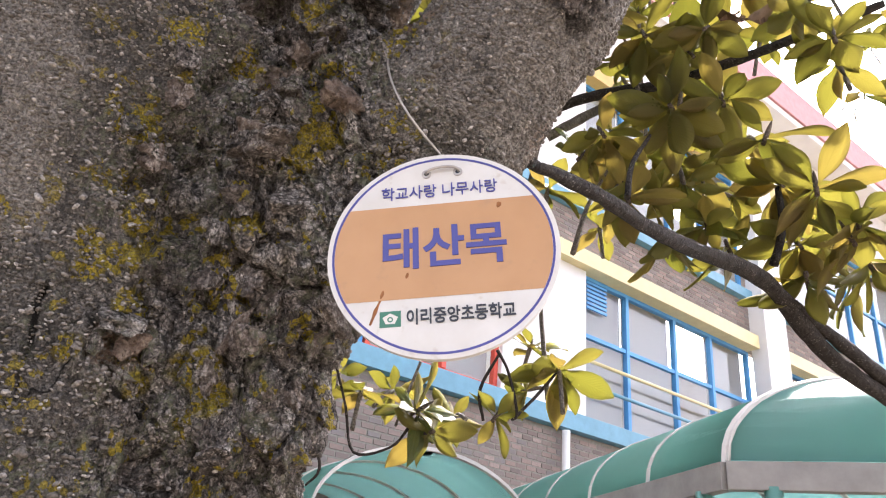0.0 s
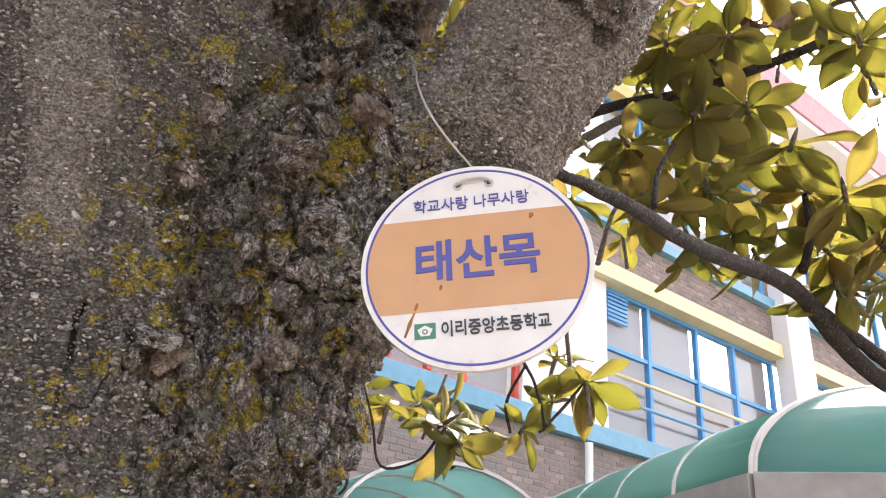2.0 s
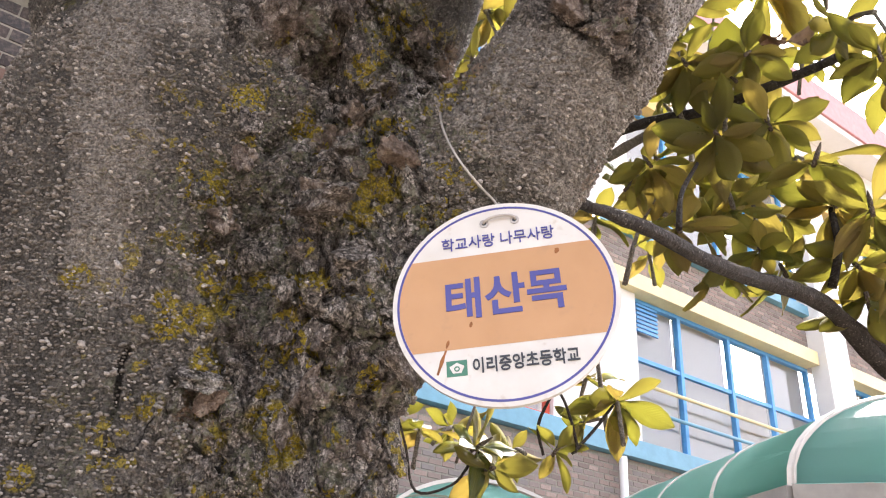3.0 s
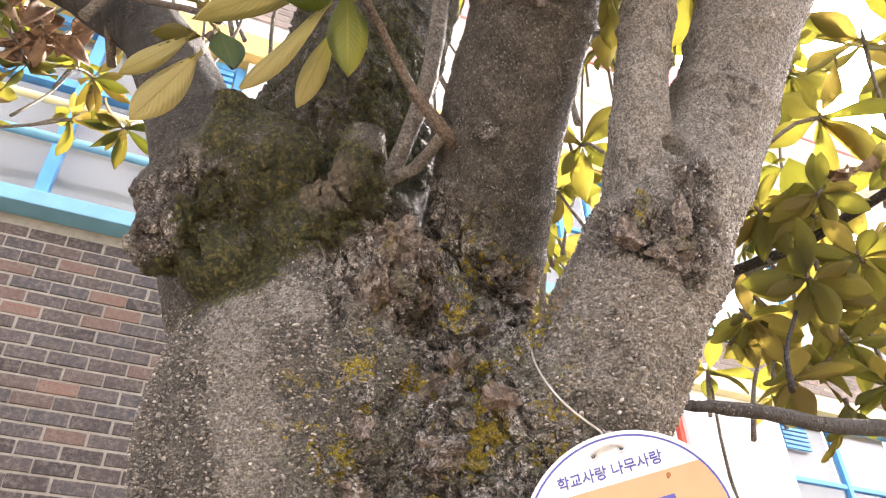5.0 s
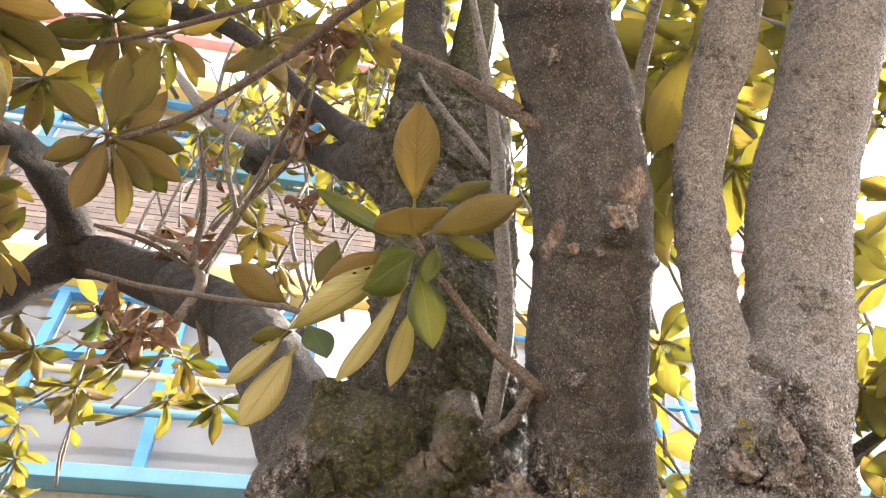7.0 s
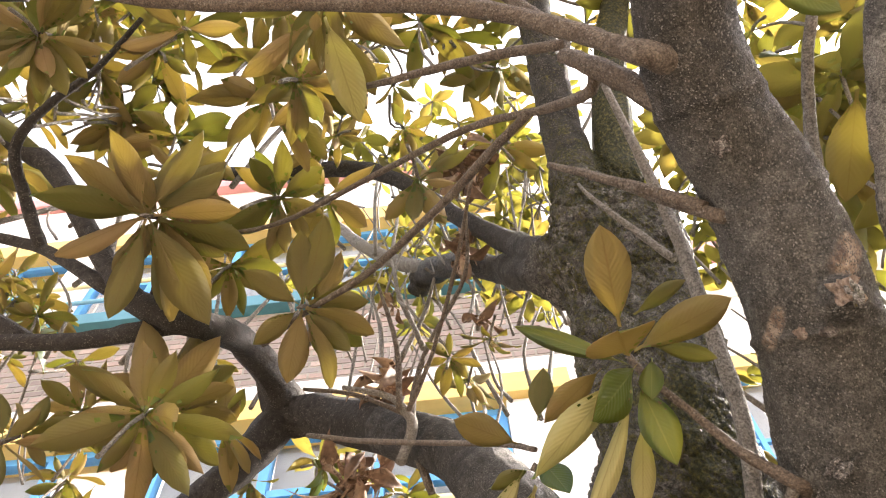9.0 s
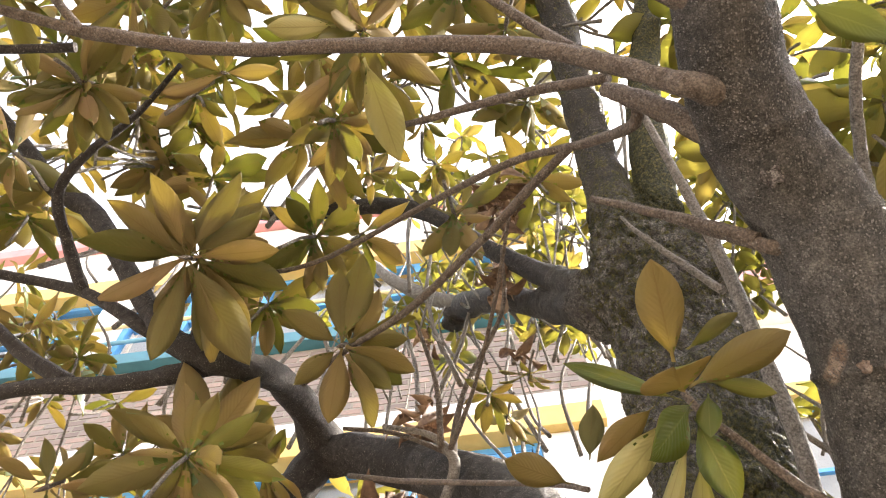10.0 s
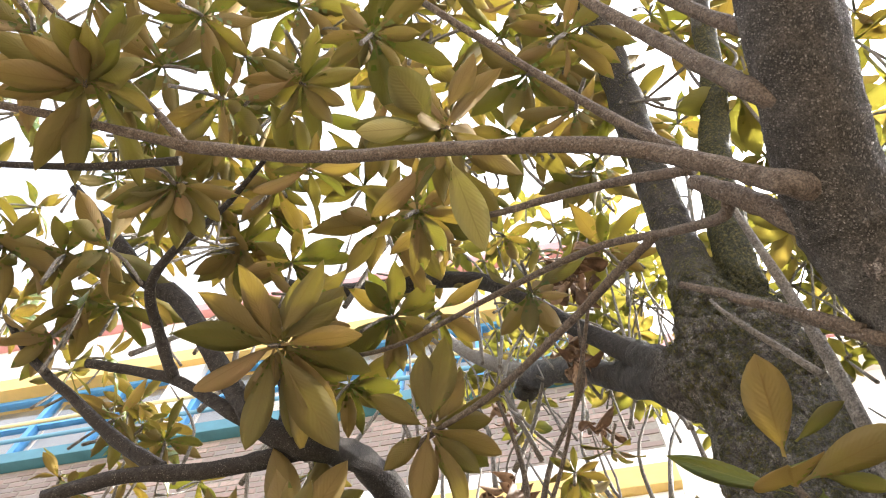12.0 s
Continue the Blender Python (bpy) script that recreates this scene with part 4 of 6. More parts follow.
def bark_plate(trunk, tree_hit, at, wide, tall, turn, thick, woody, seed):
    """A loose scale of bark with a ragged rim, lying on the trunk."""
    hit, n, _, _ = tree_hit.find_nearest(Vector(at))
    n = (n + Vector((0, -0.35, 0))).normalized()
    x = n.cross(Vector((0, 0, 1))).normalized()
    y = x.cross(n)
    x, y = x * math.cos(turn) + y * math.sin(turn), y * math.cos(turn) - x * math.sin(turn)
    rnd = random.Random(seed)
    off = Vector((seed * 3.7, rnd.random() * 9, 0))
    bm = bmesh.new()
    seg, rows = 30, []
    for r, h in ((0.3, 1.0), (0.55, 1.0), (0.78, 1.0), (0.93, 0.95), (1.0, 0.85), (0.99, 0.55), (0.9, 0.1), (0.84, -0.9)):
        row = []
        for j in range(seg):
            an = 2 * math.pi * j / seg
            e = Vector((math.cos(an), math.sin(an), 0))
            rag = 1 + 0.6 * noise.noise(e * 1.3 + off) + 0.3 * noise.noise(e * 3.4 + off) + 0.12 * noise.noise(e * 9 + off)
            u, v = e.x * r * rag * wide, e.y * r * rag * tall
            lump = 0.45 * noise.noise(Vector((u, v, 0)) * 55 + off) + 0.3 * noise.noise(Vector((u, v, 0)) * 140 + off)
            lift = 0.35 * -e.y * r
            row.append(bm.verts.new(hit + x * u + y * v + n * (thick * (h + (lump + lift if h > 0 else 0)))))
        rows.append(row)
    for a, b in zip(rows, rows[1:]):
        for j in range(seg):
            bm.faces.new((a[j], b[j], b[(j + 1) % seg], a[(j + 1) % seg]))
    top = bm.verts.new(hit + n * thick * (1 + 0.3 * noise.noise(off)))
    for j in range(seg):
        bm.faces.new((top, rows[0][j], rows[0][(j + 1) % seg]))
    me = finish(bm, "bark_plate", BARK)
    for name, value in (("rough", 1.0), ("moss_shade", 0.0), ("lichen", 0.0 if woody > 0.4 else rnd.choice((0.0, 0.5, 1.0))), ("pale", 0.0), ("wood", woody), ("cracked", 0.0), ("gold", 0.0), ("split", 0.0), ("baked_tone", 0.0)):
        me.attributes.new(name, "FLOAT", "POINT").data.foreach_set("value", [value] * len(me.vertices))
    ob = new("bark_plate", me)
    ob.parent = trunk
    ob.matrix_parent_inverse = trunk.matrix_world.inverted()
    return ob


def plates(trunk):
    hits = BVHTree.FromObject(trunk, bpy.context.evaluated_depsgraph_get())
    crown_of_seam = [
        (0.138, 0.583, 1.944, 0.019, 0.011, 0.35, 0.007, 0.55),
        (0.176, 0.543, 1.974, 0.019, 0.014, 0.1, 0.008, 0.7),
        (0.171, 0.561, 1.955, 0.012, 0.011, 0, 0.007, 0.1),
        (0.149, 0.607, 1.905, 0.031, 0.011, 0.15, 0.013, 0.2),
        (0.097, 0.639, 1.879, 0.015, 0.011, 0.2, 0.009, 0.45),
        (0.120, 0.616, 1.907, 0.020, 0.006, 0.15, 0.007, 0),
        (0.167, 0.597, 1.910, 0.011, 0.011, 0, 0.008, 0.05),
        (0.084, 0.603, 1.939, 0.011, 0.012, 0.2, 0.008, 0.45),
        (0.161, 0.581, 1.935, 0.017, 0.014, -0.3, 0.007, 0.05),
        (0.094, 0.629, 1.896, 0.010, 0.007, 0, 0.008, 0),
    ]
    knot_and_seam = [
        (0.109, 0.615, 1.912, 0.014, 0.005, 0.2, 0.006, 0),
        (0.194, 0.660, 1.766, 0.005, 0.020, 0.45, 0.008, 0.5),
        (0.190, 0.646, 1.804, 0.014, 0.013, 0.2, 0.006, 0.1),
        (0.209, 0.644, 1.790, 0.011, 0.013, 0.2, 0.006, 0.15),
        (0.145, 0.668, 1.791, 0.012, 0.010, -0.3, 0.006, 0.05),
        (0.134, 0.675, 1.781, 0.010, 0.007, 0, 0.006, 0),
        (0.113, 0.689, 1.756, 0.017, 0.005, -0.1, 0.019, 0.0),
        (0.123, 0.693, 1.737, 0.012, 0.012, 0.1, 0.009, 0.9),
        (0.103, 0.697, 1.741, 0.004, 0.012, 0.2, 0.009, 0.1),
        (0.138, 0.686, 1.744, 0.004, 0.013, -0.1, 0.008, 0.0),
    ]
    upper_seam = [
        (0.120, 0.698, 1.723, 0.017, 0.003, 0.5, 0.004, 0.35),
        (0.140, 0.633, 1.868, 0.014, 0.010, 0.1, 0.007, 0.1),
        (0.122, 0.643, 1.859, 0.012, 0.011, -0.2, 0.006, 0.0),
        (0.161, 0.625, 1.869, 0.009, 0.014, 0.2, 0.006, 0),
        (0.187, 0.609, 1.879, 0.014, 0.017, 0.1, 0.006, 0.05),
        (0.106, 0.583, 1.958, 0.014, 0.007, 0.1, 0.007, 0.0),
        (0.120, 0.566, 1.973, 0.012, 0.014, 0.1, 0.007, 0.1),
        (0.089, 0.574, 1.975, 0.010, 0.012, 0, 0.006, 0),
        (0.146, 0.551, 1.980, 0.010, 0.009, 0, 0.007, 0.2),
        (0.074, 0.624, 1.912, 0.009, 0.010, 0.1, 0.006, 0),
    ]
    crotch = [
        (0.128, 0.646, 2.189, 0.023, 0.030, 0, 0.012, 0.45),
        (0.112, 0.670, 2.130, 0.025, 0.020, 0.2, 0.01, 0.4),
        (0.155, 0.659, 2.124, 0.020, 0.018, -0.2, 0.01, 0.3),
        (0.128, 0.679, 2.073, 0.024, 0.019, 0.1, 0.01, 0.2),
        (0.195, 0.636, 2.039, 0.018, 0.015, 0, 0.008, 0.5),
        (0.033, 0.672, 2.237, 0.024, 0.014, -0.2, 0.008, 0.8),
        (0.160, 0.617, 2.143, 0.016, 0.013, 0.1, 0.01, 0.1),
        (0.217, 0.631, 2.089, 0.019, 0.013, 0.1, 0.009, 0.2),
        (0.291, 0.431, 2.094, 0.017, 0.018, 0.1, 0.008, 0.45),
        (0.309, 0.417, 2.057, 0.022, 0.009, 0.1, 0.007, 0.35),
    ]
    stems = [
        (0.316, 0.370, 2.079, 0.009, 0.024, -0.1, 0.007, 0.3),
        (0.328, 0.379, 2.043, 0.013, 0.012, 0, 0.008, 0.2),
        (0.277, 0.419, 2.117, 0.010, 0.018, 0.2, 0.008, 0.15),
        (0.185, 0.281, 2.313, 0.019, 0.016, 0.1, 0.004, 0.95),
        (0.123, 0.362, 2.317, 0.007, 0.008, 0, 0.003, 0.9),
        (0.091, 0.209, 2.454, 0.012, 0.013, 0, 0.006, 0.1),
        (0.162, 0.371, 2.283, 0.009, 0.008, 0, 0.005, 0.2),
        (0.145, 0.479, 2.206, 0.013, 0.011, 0.1, 0.006, 0.0),
        (0.201, 0.294, 2.262, 0.008, 0.014, 0.1, 0.008, 0.1),
    ]
    for i, (x, y, z, w, h, turn, thick, woody) in enumerate(crown_of_seam + knot_and_seam + upper_seam + crotch + stems):
        bark_plate(trunk, hits, (x, y, z), w, h, turn, thick, woody, i + 1)
    rnd = random.Random(5)
    for i in range(46):
        t = rnd.random()
        z = 1.5 + 0.68 * t
        x = 0.2 + 0.045 * math.sin(2.5 * t) + rnd.gauss(0, 0.04) - 0.03 * (t > 0.85)
        w = rnd.uniform(0.006, 0.016)
        bark_plate(trunk, hits, (x, 0.62, z), w, w * rnd.uniform(0.6, 1.8), rnd.gauss(0, 0.5), rnd.uniform(0.003, 0.006), rnd.choice((0.0, 0.0, 0.0, 0.25)), 100 + i)


plates(build_trunk())


def leaf_template(bend, fold, wave, cols=4, rows=9):
    """Blade of length 1 along +y, width 1 along x, face up +z: vertices, quads, uv, and how many faces look up."""
    verts, uv = [], []
    for side in (0, 1):
        for j in range(rows + 1):
            t = j / rows
            u = max(0.0, (t - 0.09) / 0.91)
            w = 0.5 * math.sin(math.pi * u ** 1.1) ** 0.8 if 0 < u < 1 else 0.0
            w = max(w, 0.035 if t < 0.5 else 0.01)
            for i in range(cols + 1):
                s = i / cols * 2 - 1
                x = s * w
                z = fold * abs(s) * w * 0.25 - bend * t * t + wave * math.sin(7 * t + 2 * s) * abs(s) * 0.03
                y = t - 0.3 * bend * bend * t ** 3
                verts.append((x, y, z - (0.006 if side else 0)))
                uv.append((i / cols, t))
    quads = []
    m = (rows + 1) * (cols + 1)
    for j in range(rows):
        for i in range(cols):
            a = j * (cols + 1) + i
            quads.append((a, a + 1, a + cols + 2, a + cols + 1))
    up = len(quads)
    quads += [tuple(m + q for q in reversed(f)) for f in quads[:up]]
    for j in range(rows):
        a = j * (cols + 1)
        b = a + cols
        quads.append((a, a + cols + 1, m + a + cols + 1, m + a))
        quads.append((b, m + b, m + b + cols + 1, b + cols + 1))
    return np.array(verts), quads, np.array(uv), up


def leaf_mesh(template, name, materials):
    verts, quads, uv, up = template
    me = bpy.data.meshes.new(name)
    me.from_pydata(verts.tolist(), [], quads)
    layer = me.uv_layers.new(name="leaf")
    for loop in me.loops:
        layer.data[loop.index].uv = uv[loop.vertex_index]
    for i, f in enumerate(me.polygons):
        f.use_smooth = i < 2 * up
        f.material_index = 0 if i < up else 1
    for mt in materials:
        me.materials.append(mt)
    return me


SHAPES = [leaf_template(0.03, 0.3, 0.8, 4, 11), leaf_template(0.1, 0.2, 1.2, 4, 11), leaf_template(-0.05, 0.4, 0.7, 4, 11), leaf_template(0.15, 0.25, 1.0, 4, 11)]
FAR_SHAPES = [leaf_template(b, f, w, 2, 6) for b, f, w in ((0.04, 0.35, 1.0), (0.14, 0.25, 1.5), (-0.06, 0.4, 1.0), (0.2, 0.3, 1.2))]
LEAF_MESHES = [leaf_mesh(s, "leaf", (LEAF_UP, LEAF_DOWN)) for s in SHAPES]
SUNLIT_MESHES = [leaf_mesh(s, "leaf", (LEAF_UP, SUNLIT_DOWN)) for s in SHAPES]
BACKLIT_MESHES = [leaf_mesh(s, "leaf", (BACKLIT_UP, BACKLIT_DOWN)) for s in SHAPES]
crown = []
twigs = bmesh.new()
leaf_count = [0]


def leaf_matrix(base, tip, face, wide):
    """Blade from base to tip with its upper side towards face."""
    base, tip, face = Vector(base), Vector(tip), Vector(face)
    d = tip - base
    length = d.length
    y = d / length
    x = y.cross(face)
    if x.length < 1e-3:
        x = y.cross(Vector((0.3, 0.5, 0.8)))
    x.normalize()
    z = x.cross(y)
    m = Matrix((x, y, z)).transposed().to_4x4()
    return Matrix.Translation(base) @ m @ Matrix.Diagonal((length * wide, length, length, 1))


def leaf(base, tip, face=(0, 0, 1), wide=0.36, shape=None, backlit=False, baked_tone=False):
    """One near leaf, an object of its own."""
    i = leaf_count[0]
    leaf_count[0] += 1
    ob = new("leaf", (SUNLIT_MESHES if baked_tone else BACKLIT_MESHES if backlit else LEAF_MESHES)[i % 4 if shape is None else shape])
    ob.parent = tree
    ob.matrix_parent_inverse = tree.matrix_world.inverted()
    ob.matrix_basis = leaf_matrix(base, tip, face, wide)
    return ob


def whorl(at, axis, count, length, seed=0, near=False, opened=(58, 100), wide=0.335, backlit=False):
    """A rosette of leaves round the tip of a twig."""
    rnd = random.Random(seed)
    at, axis = Vector(at), Vector(axis).normalized()
    x = axis.orthogonal().normalized()
    y = axis.cross(x)
    if not near:
        add_tube(twigs, [(*(at - axis * length * 0.9 + Vector((0, 0, -0.2 * length))), 0.005), (*(at - axis * length * 0.45), 0.0045), (*(at - axis * 0.01), 0.0055), (*(at + axis * length * 0.14), 0.001)], seg=5, steps=2)
    for i in range(count):
        an = i * 2.4 + rnd.uniform(-0.35, 0.35)
        op = radians(rnd.uniform(opened[0] - 22, opened[1] + 12))
        radial = x * math.cos(an) + y * math.sin(an)
        d = axis * math.cos(op) + radial * math.sin(op)
        d.z -= rnd.uniform(0.0, 0.65)
        d.normalize()
        ln = length * rnd.uniform(0.65, 1.1)
        b = at - axis * (0.12 * length * i / max(1, count))
        face = (axis - d * axis.dot(d)) + Vector((rnd.uniform(-1, 1), rnd.uniform(-1, 1), rnd.uniform(-1, 1))) * 0.55
        w = wide * rnd.uniform(0.8, 1.12) * (1.22 if backlit else 0.9)
        if i == 0 and near:
            part("bud", tube([(*(at - axis * 0.02), 0.004), (*(at + axis * 0.004), 0.0045), (*(at + axis * 0.02), 0.0035), (*(at + axis * 0.034), 0.001)], seg=6, steps=2), TWIG, tree)
        if near:
            leaf(b, b + d * ln, face, w, rnd.randrange(4), backlit)
        else:
            crown.append((leaf_matrix(b, b + d * ln, face, w), rnd.randrange(4), 2 if backlit else 0))


def spray(center, tips, wide, seed):
    """A drooping rosette, each leaf reaching to its own tip."""
    rnd = random.Random(seed)
    c = Vector(center)
    part("bud", tube([(*(c + Vector((0.0, 0.03, 0.05))), 0.005), (*c, 0.006), (*(c + Vector((-0.004, -0.012, -0.02))), 0.004), (*(c + Vector((-0.006, -0.02, -0.035))), 0.001)], seg=6, steps=2), TWIG, tree)
    for tip in tips:
        d = Vector(tip) - c
        face = Vector((0.1, 0.35, 0.93)) + Vector((rnd.gauss(0, 0.3), rnd.gauss(0, 0.3), 0))
        leaf(c + d * rnd.uniform(0.02, 0.12), tip, face, wide * rnd.uniform(0.85, 1.15), rnd.randrange(4))
    # shorter leaves of the row above, in the gaps
    for a, b in zip(tips, tips[1:]):
        d = (Vector(a) + Vector(b)) / 2 - c
        d *= rnd.uniform(0.75, 0.95)
        top = c + Vector((0.01, 0.03, 0.05))
        leaf(top, top + d + Vector((0.0, 0.02, 0.03)), Vector((0.1, 0.35, 0.93)) + Vector((rnd.gauss(0, 0.3), rnd.gauss(0, 0.3), 0)), wide * rnd.uniform(0.95, 1.3), rnd.randrange(4))


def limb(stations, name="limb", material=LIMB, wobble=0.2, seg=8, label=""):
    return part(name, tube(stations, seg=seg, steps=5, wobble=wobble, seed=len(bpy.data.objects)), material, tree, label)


DRY_MESHES = [leaf_mesh(leaf_template(bend, 1.4, 3.0, 4, 7), "dry_leaf", (DRY_UP, DRY_DOWN)) for bend in (0.5, 0.9, -0.4)]


def dry_cluster(at, count, length, seed):
    """Curled brown leaves hanging together."""
    rnd = random.Random(seed)
    for i in range(count):
        d = Vector((rnd.gauss(0, 0.6), rnd.gauss(0, 0.6), rnd.uniform(-1.2, 0.5))).normalized()
        ob = new("dry_leaf", DRY_MESHES[i % 3])
        ob.parent = tree
        ob.matrix_parent_inverse = tree.matrix_world.inverted()
        b = Vector(at) + Vector((rnd.gauss(0, 0.15), rnd.gauss(0, 0.15), rnd.gauss(0, 0.15))) * length
        ob.matrix_basis = leaf_matrix(b, b + d * length * rnd.uniform(0.7, 1.2), (rnd.gauss(0, 1), rnd.gauss(0, 1), rnd.gauss(0, 1)), 0.45)


# ---- limbs, twigs and leaves ----
# limbs over the path
limb([(0.112, 0.159, 2.606, 0.02), (0.050, 0.123, 2.577, 0.017), (0.015, 0.115, 2.603, 0.014), (-0.032, 0.103, 2.654, 0.0135), (-0.162, 0.079, 2.749, 0.0125), (-0.367, 0.070, 2.839, 0.0115), (-0.590, 0.055, 2.891, 0.011), (-0.810, 0.007, 2.937, 0.012)], "limb", TWIG)
limb([(-0.810, 0.007, 2.937, 0.011), (-0.954, -0.039, 2.991, 0.009), (-1.103, -0.091, 3.030, 0.008), (-1.326, -0.166, 3.068, 0.006)], "twig", TWIG)
limb([(-0.812, 0.008, 2.936, 0.009), (-0.899, -0.081, 3.022, 0.007), (-1.034, -0.242, 3.100, 0.006), (-1.108, -0.337, 3.148, 0.005)], "twig", TWIG)
limb([(-0.835, 0.029, 2.944, 0.008), (-1.000, 0.012, 2.957, 0.007), (-1.169, -0.020, 2.978, 0.006), (-1.327, -0.057, 2.994, 0.005)], "twig", LIMB)
limb([(0.115, 0.223, 2.599, 0.022), (0.073, 0.194, 2.606, 0.019), (0.036, 0.176, 2.651, 0.016), (-0.005, 0.164, 2.712, 0.014), (-0.029, 0.162, 2.752, 0.01)], "limb", TWIG)
limb([(0.008, 0.177, 2.704, 0.01), (-0.002, 0.209, 2.715, 0.009), (-0.056, 0.270, 2.835, 0.0075), (-0.160, 0.341, 2.984, 0.007), (-0.357, 0.499, 3.192, 0.0065), (-0.636, 0.670, 3.351, 0.006), (-0.854, 0.695, 3.396, 0.006), (-0.945, 0.655, 3.444, 0.005)], "twig", TWIG)
limb([(-0.070, 0.281, 2.855, 0.008), (-0.134, 0.366, 2.915, 0.0085), (-0.233, 0.497, 2.991, 0.0085), (-0.405, 0.682, 3.085, 0.008), (-0.560, 0.792, 3.136, 0.007), (-0.679, 0.878, 3.147, 0.006)], "twig", TWIG)
limb([(-0.016, 0.155, 2.784, 0.009), (-0.110, 0.185, 2.878, 0.008), (-0.217, 0.222, 2.961, 0.0075), (-0.321, 0.255, 3.024, 0.006), (-0.399, 0.271, 3.068, 0.005)], "twig", TWIG)
limb([(0.093, -0.032, 2.706, 0.014), (0.043, -0.046, 2.799, 0.012), (-0.026, -0.097, 2.927, 0.01), (-0.105, -0.158, 3.048, 0.008)], "twig", TWIG)
limb([(0.067, 0.039, 2.644, 0.018), (0.026, 0.017, 2.685, 0.015), (-0.029, -0.024, 2.835, 0.012), (-0.100, -0.078, 2.969, 0.01), (-0.139, -0.120, 3.049, 0.008)], "twig", TWIG)
limb([(-0.018, 0.153, 2.872, 0.011), (-0.123, 0.090, 3.013, 0.009), (-0.250, -0.004, 3.143, 0.008), (-0.403, -0.126, 3.274, 0.007)], "twig", TWIG)
limb([(0.163, 0.340, 2.519, 0.012), (0.114, 0.311, 2.507, 0.01), (0.082, 0.333, 2.602, 0.0085), (0.020, 0.347, 2.727, 0.007), (-0.044, 0.360, 2.823, 0.006)], "twig", TWIG)
limb([(0.124, 0.479, 2.684, 0.007), (0.074, 0.459, 2.771, 0.006), (0.025, 0.430, 2.833, 0.004), (0.011, 0.419, 2.864, 0.003)], "twig", PALE_TWIG)
# limbs from the dark stem
limb([(-0.006, 0.701, 3.110, 0.042), (-0.065, 0.845, 3.446, 0.034), (-0.198, 0.908, 3.768, 0.028), (-0.374, 0.898, 4.054, 0.03), (-0.553, 0.902, 4.205, 0.03), (-0.884, 0.927, 4.305, 0.03), (-1.184, 0.900, 4.402, 0.022), (-1.470, 0.761, 4.576, 0.014)])
limb([(-0.293, 1.426, 4.335, 0.035), (-0.451, 1.462, 4.484, 0.032), (-0.622, 1.472, 4.696, 0.028), (-0.732, 1.481, 4.907, 0.022), (-0.853, 1.478, 5.117, 0.012)], "limb", PALE_TWIG)
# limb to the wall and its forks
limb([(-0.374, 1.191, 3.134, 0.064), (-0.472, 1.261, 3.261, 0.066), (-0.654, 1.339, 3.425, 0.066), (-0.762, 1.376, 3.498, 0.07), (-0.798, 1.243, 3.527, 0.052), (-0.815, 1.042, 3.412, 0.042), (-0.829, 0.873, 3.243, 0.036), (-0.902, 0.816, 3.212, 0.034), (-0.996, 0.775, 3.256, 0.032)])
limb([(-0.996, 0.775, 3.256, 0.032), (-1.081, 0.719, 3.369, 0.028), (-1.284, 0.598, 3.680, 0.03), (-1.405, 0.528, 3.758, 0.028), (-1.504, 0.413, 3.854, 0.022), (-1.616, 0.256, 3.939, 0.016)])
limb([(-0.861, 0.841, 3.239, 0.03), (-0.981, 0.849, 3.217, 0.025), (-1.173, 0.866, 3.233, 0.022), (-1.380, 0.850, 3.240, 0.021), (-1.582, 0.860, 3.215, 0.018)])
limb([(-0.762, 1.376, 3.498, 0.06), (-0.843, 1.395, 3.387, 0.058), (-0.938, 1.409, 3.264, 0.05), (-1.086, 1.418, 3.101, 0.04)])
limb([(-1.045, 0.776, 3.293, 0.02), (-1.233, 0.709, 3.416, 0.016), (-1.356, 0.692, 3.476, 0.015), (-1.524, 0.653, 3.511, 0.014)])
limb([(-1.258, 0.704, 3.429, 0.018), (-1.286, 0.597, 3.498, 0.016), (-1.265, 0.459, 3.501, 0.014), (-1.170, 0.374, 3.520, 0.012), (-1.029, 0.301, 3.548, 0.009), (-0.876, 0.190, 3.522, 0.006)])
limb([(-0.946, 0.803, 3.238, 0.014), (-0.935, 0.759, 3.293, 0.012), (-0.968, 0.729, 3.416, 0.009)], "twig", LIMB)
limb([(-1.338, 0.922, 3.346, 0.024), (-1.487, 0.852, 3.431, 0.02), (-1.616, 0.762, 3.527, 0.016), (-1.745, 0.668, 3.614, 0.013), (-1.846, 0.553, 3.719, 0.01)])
limb([(-0.379, 1.061, 2.912, 0.012), (-0.351, 1.047, 2.997, 0.013), (-0.361, 1.031, 3.037, 0.011), (-0.405, 1.015, 3.085, 0.008), (-0.513, 1.014, 3.133, 0.006)], "twig", PALE_TWIG)
limb([(-0.362, 1.035, 3.033, 0.008), (-0.287, 0.919, 3.107, 0.005), (-0.211, 0.729, 3.174, 0.005), (-0.158, 0.544, 3.213, 0.004)], "twig", TWIG)
limb([(-0.377, 1.024, 3.041, 0.009), (-0.377, 0.956, 3.197, 0.007), (-0.417, 0.878, 3.365, 0.004)], "twig", TWIG)
limb([(-0.603, 1.086, 3.059, 0.006), (-0.452, 0.992, 2.917, 0.006), (-0.270, 0.820, 2.701, 0.005), (-0.169, 0.696, 2.552, 0.005), (-0.127, 0.651, 2.487, 0.004)], "twig", TWIG)
limb([(-0.321, 1.171, 2.920, 0.01), (-0.356, 1.112, 3.034, 0.011), (-0.350, 1.070, 3.132, 0.01), (-0.306, 1.032, 3.288, 0.007), (-0.191, 0.941, 3.467, 0.006), (-0.168, 0.833, 3.633, 0.005)], "twig", TWIG)
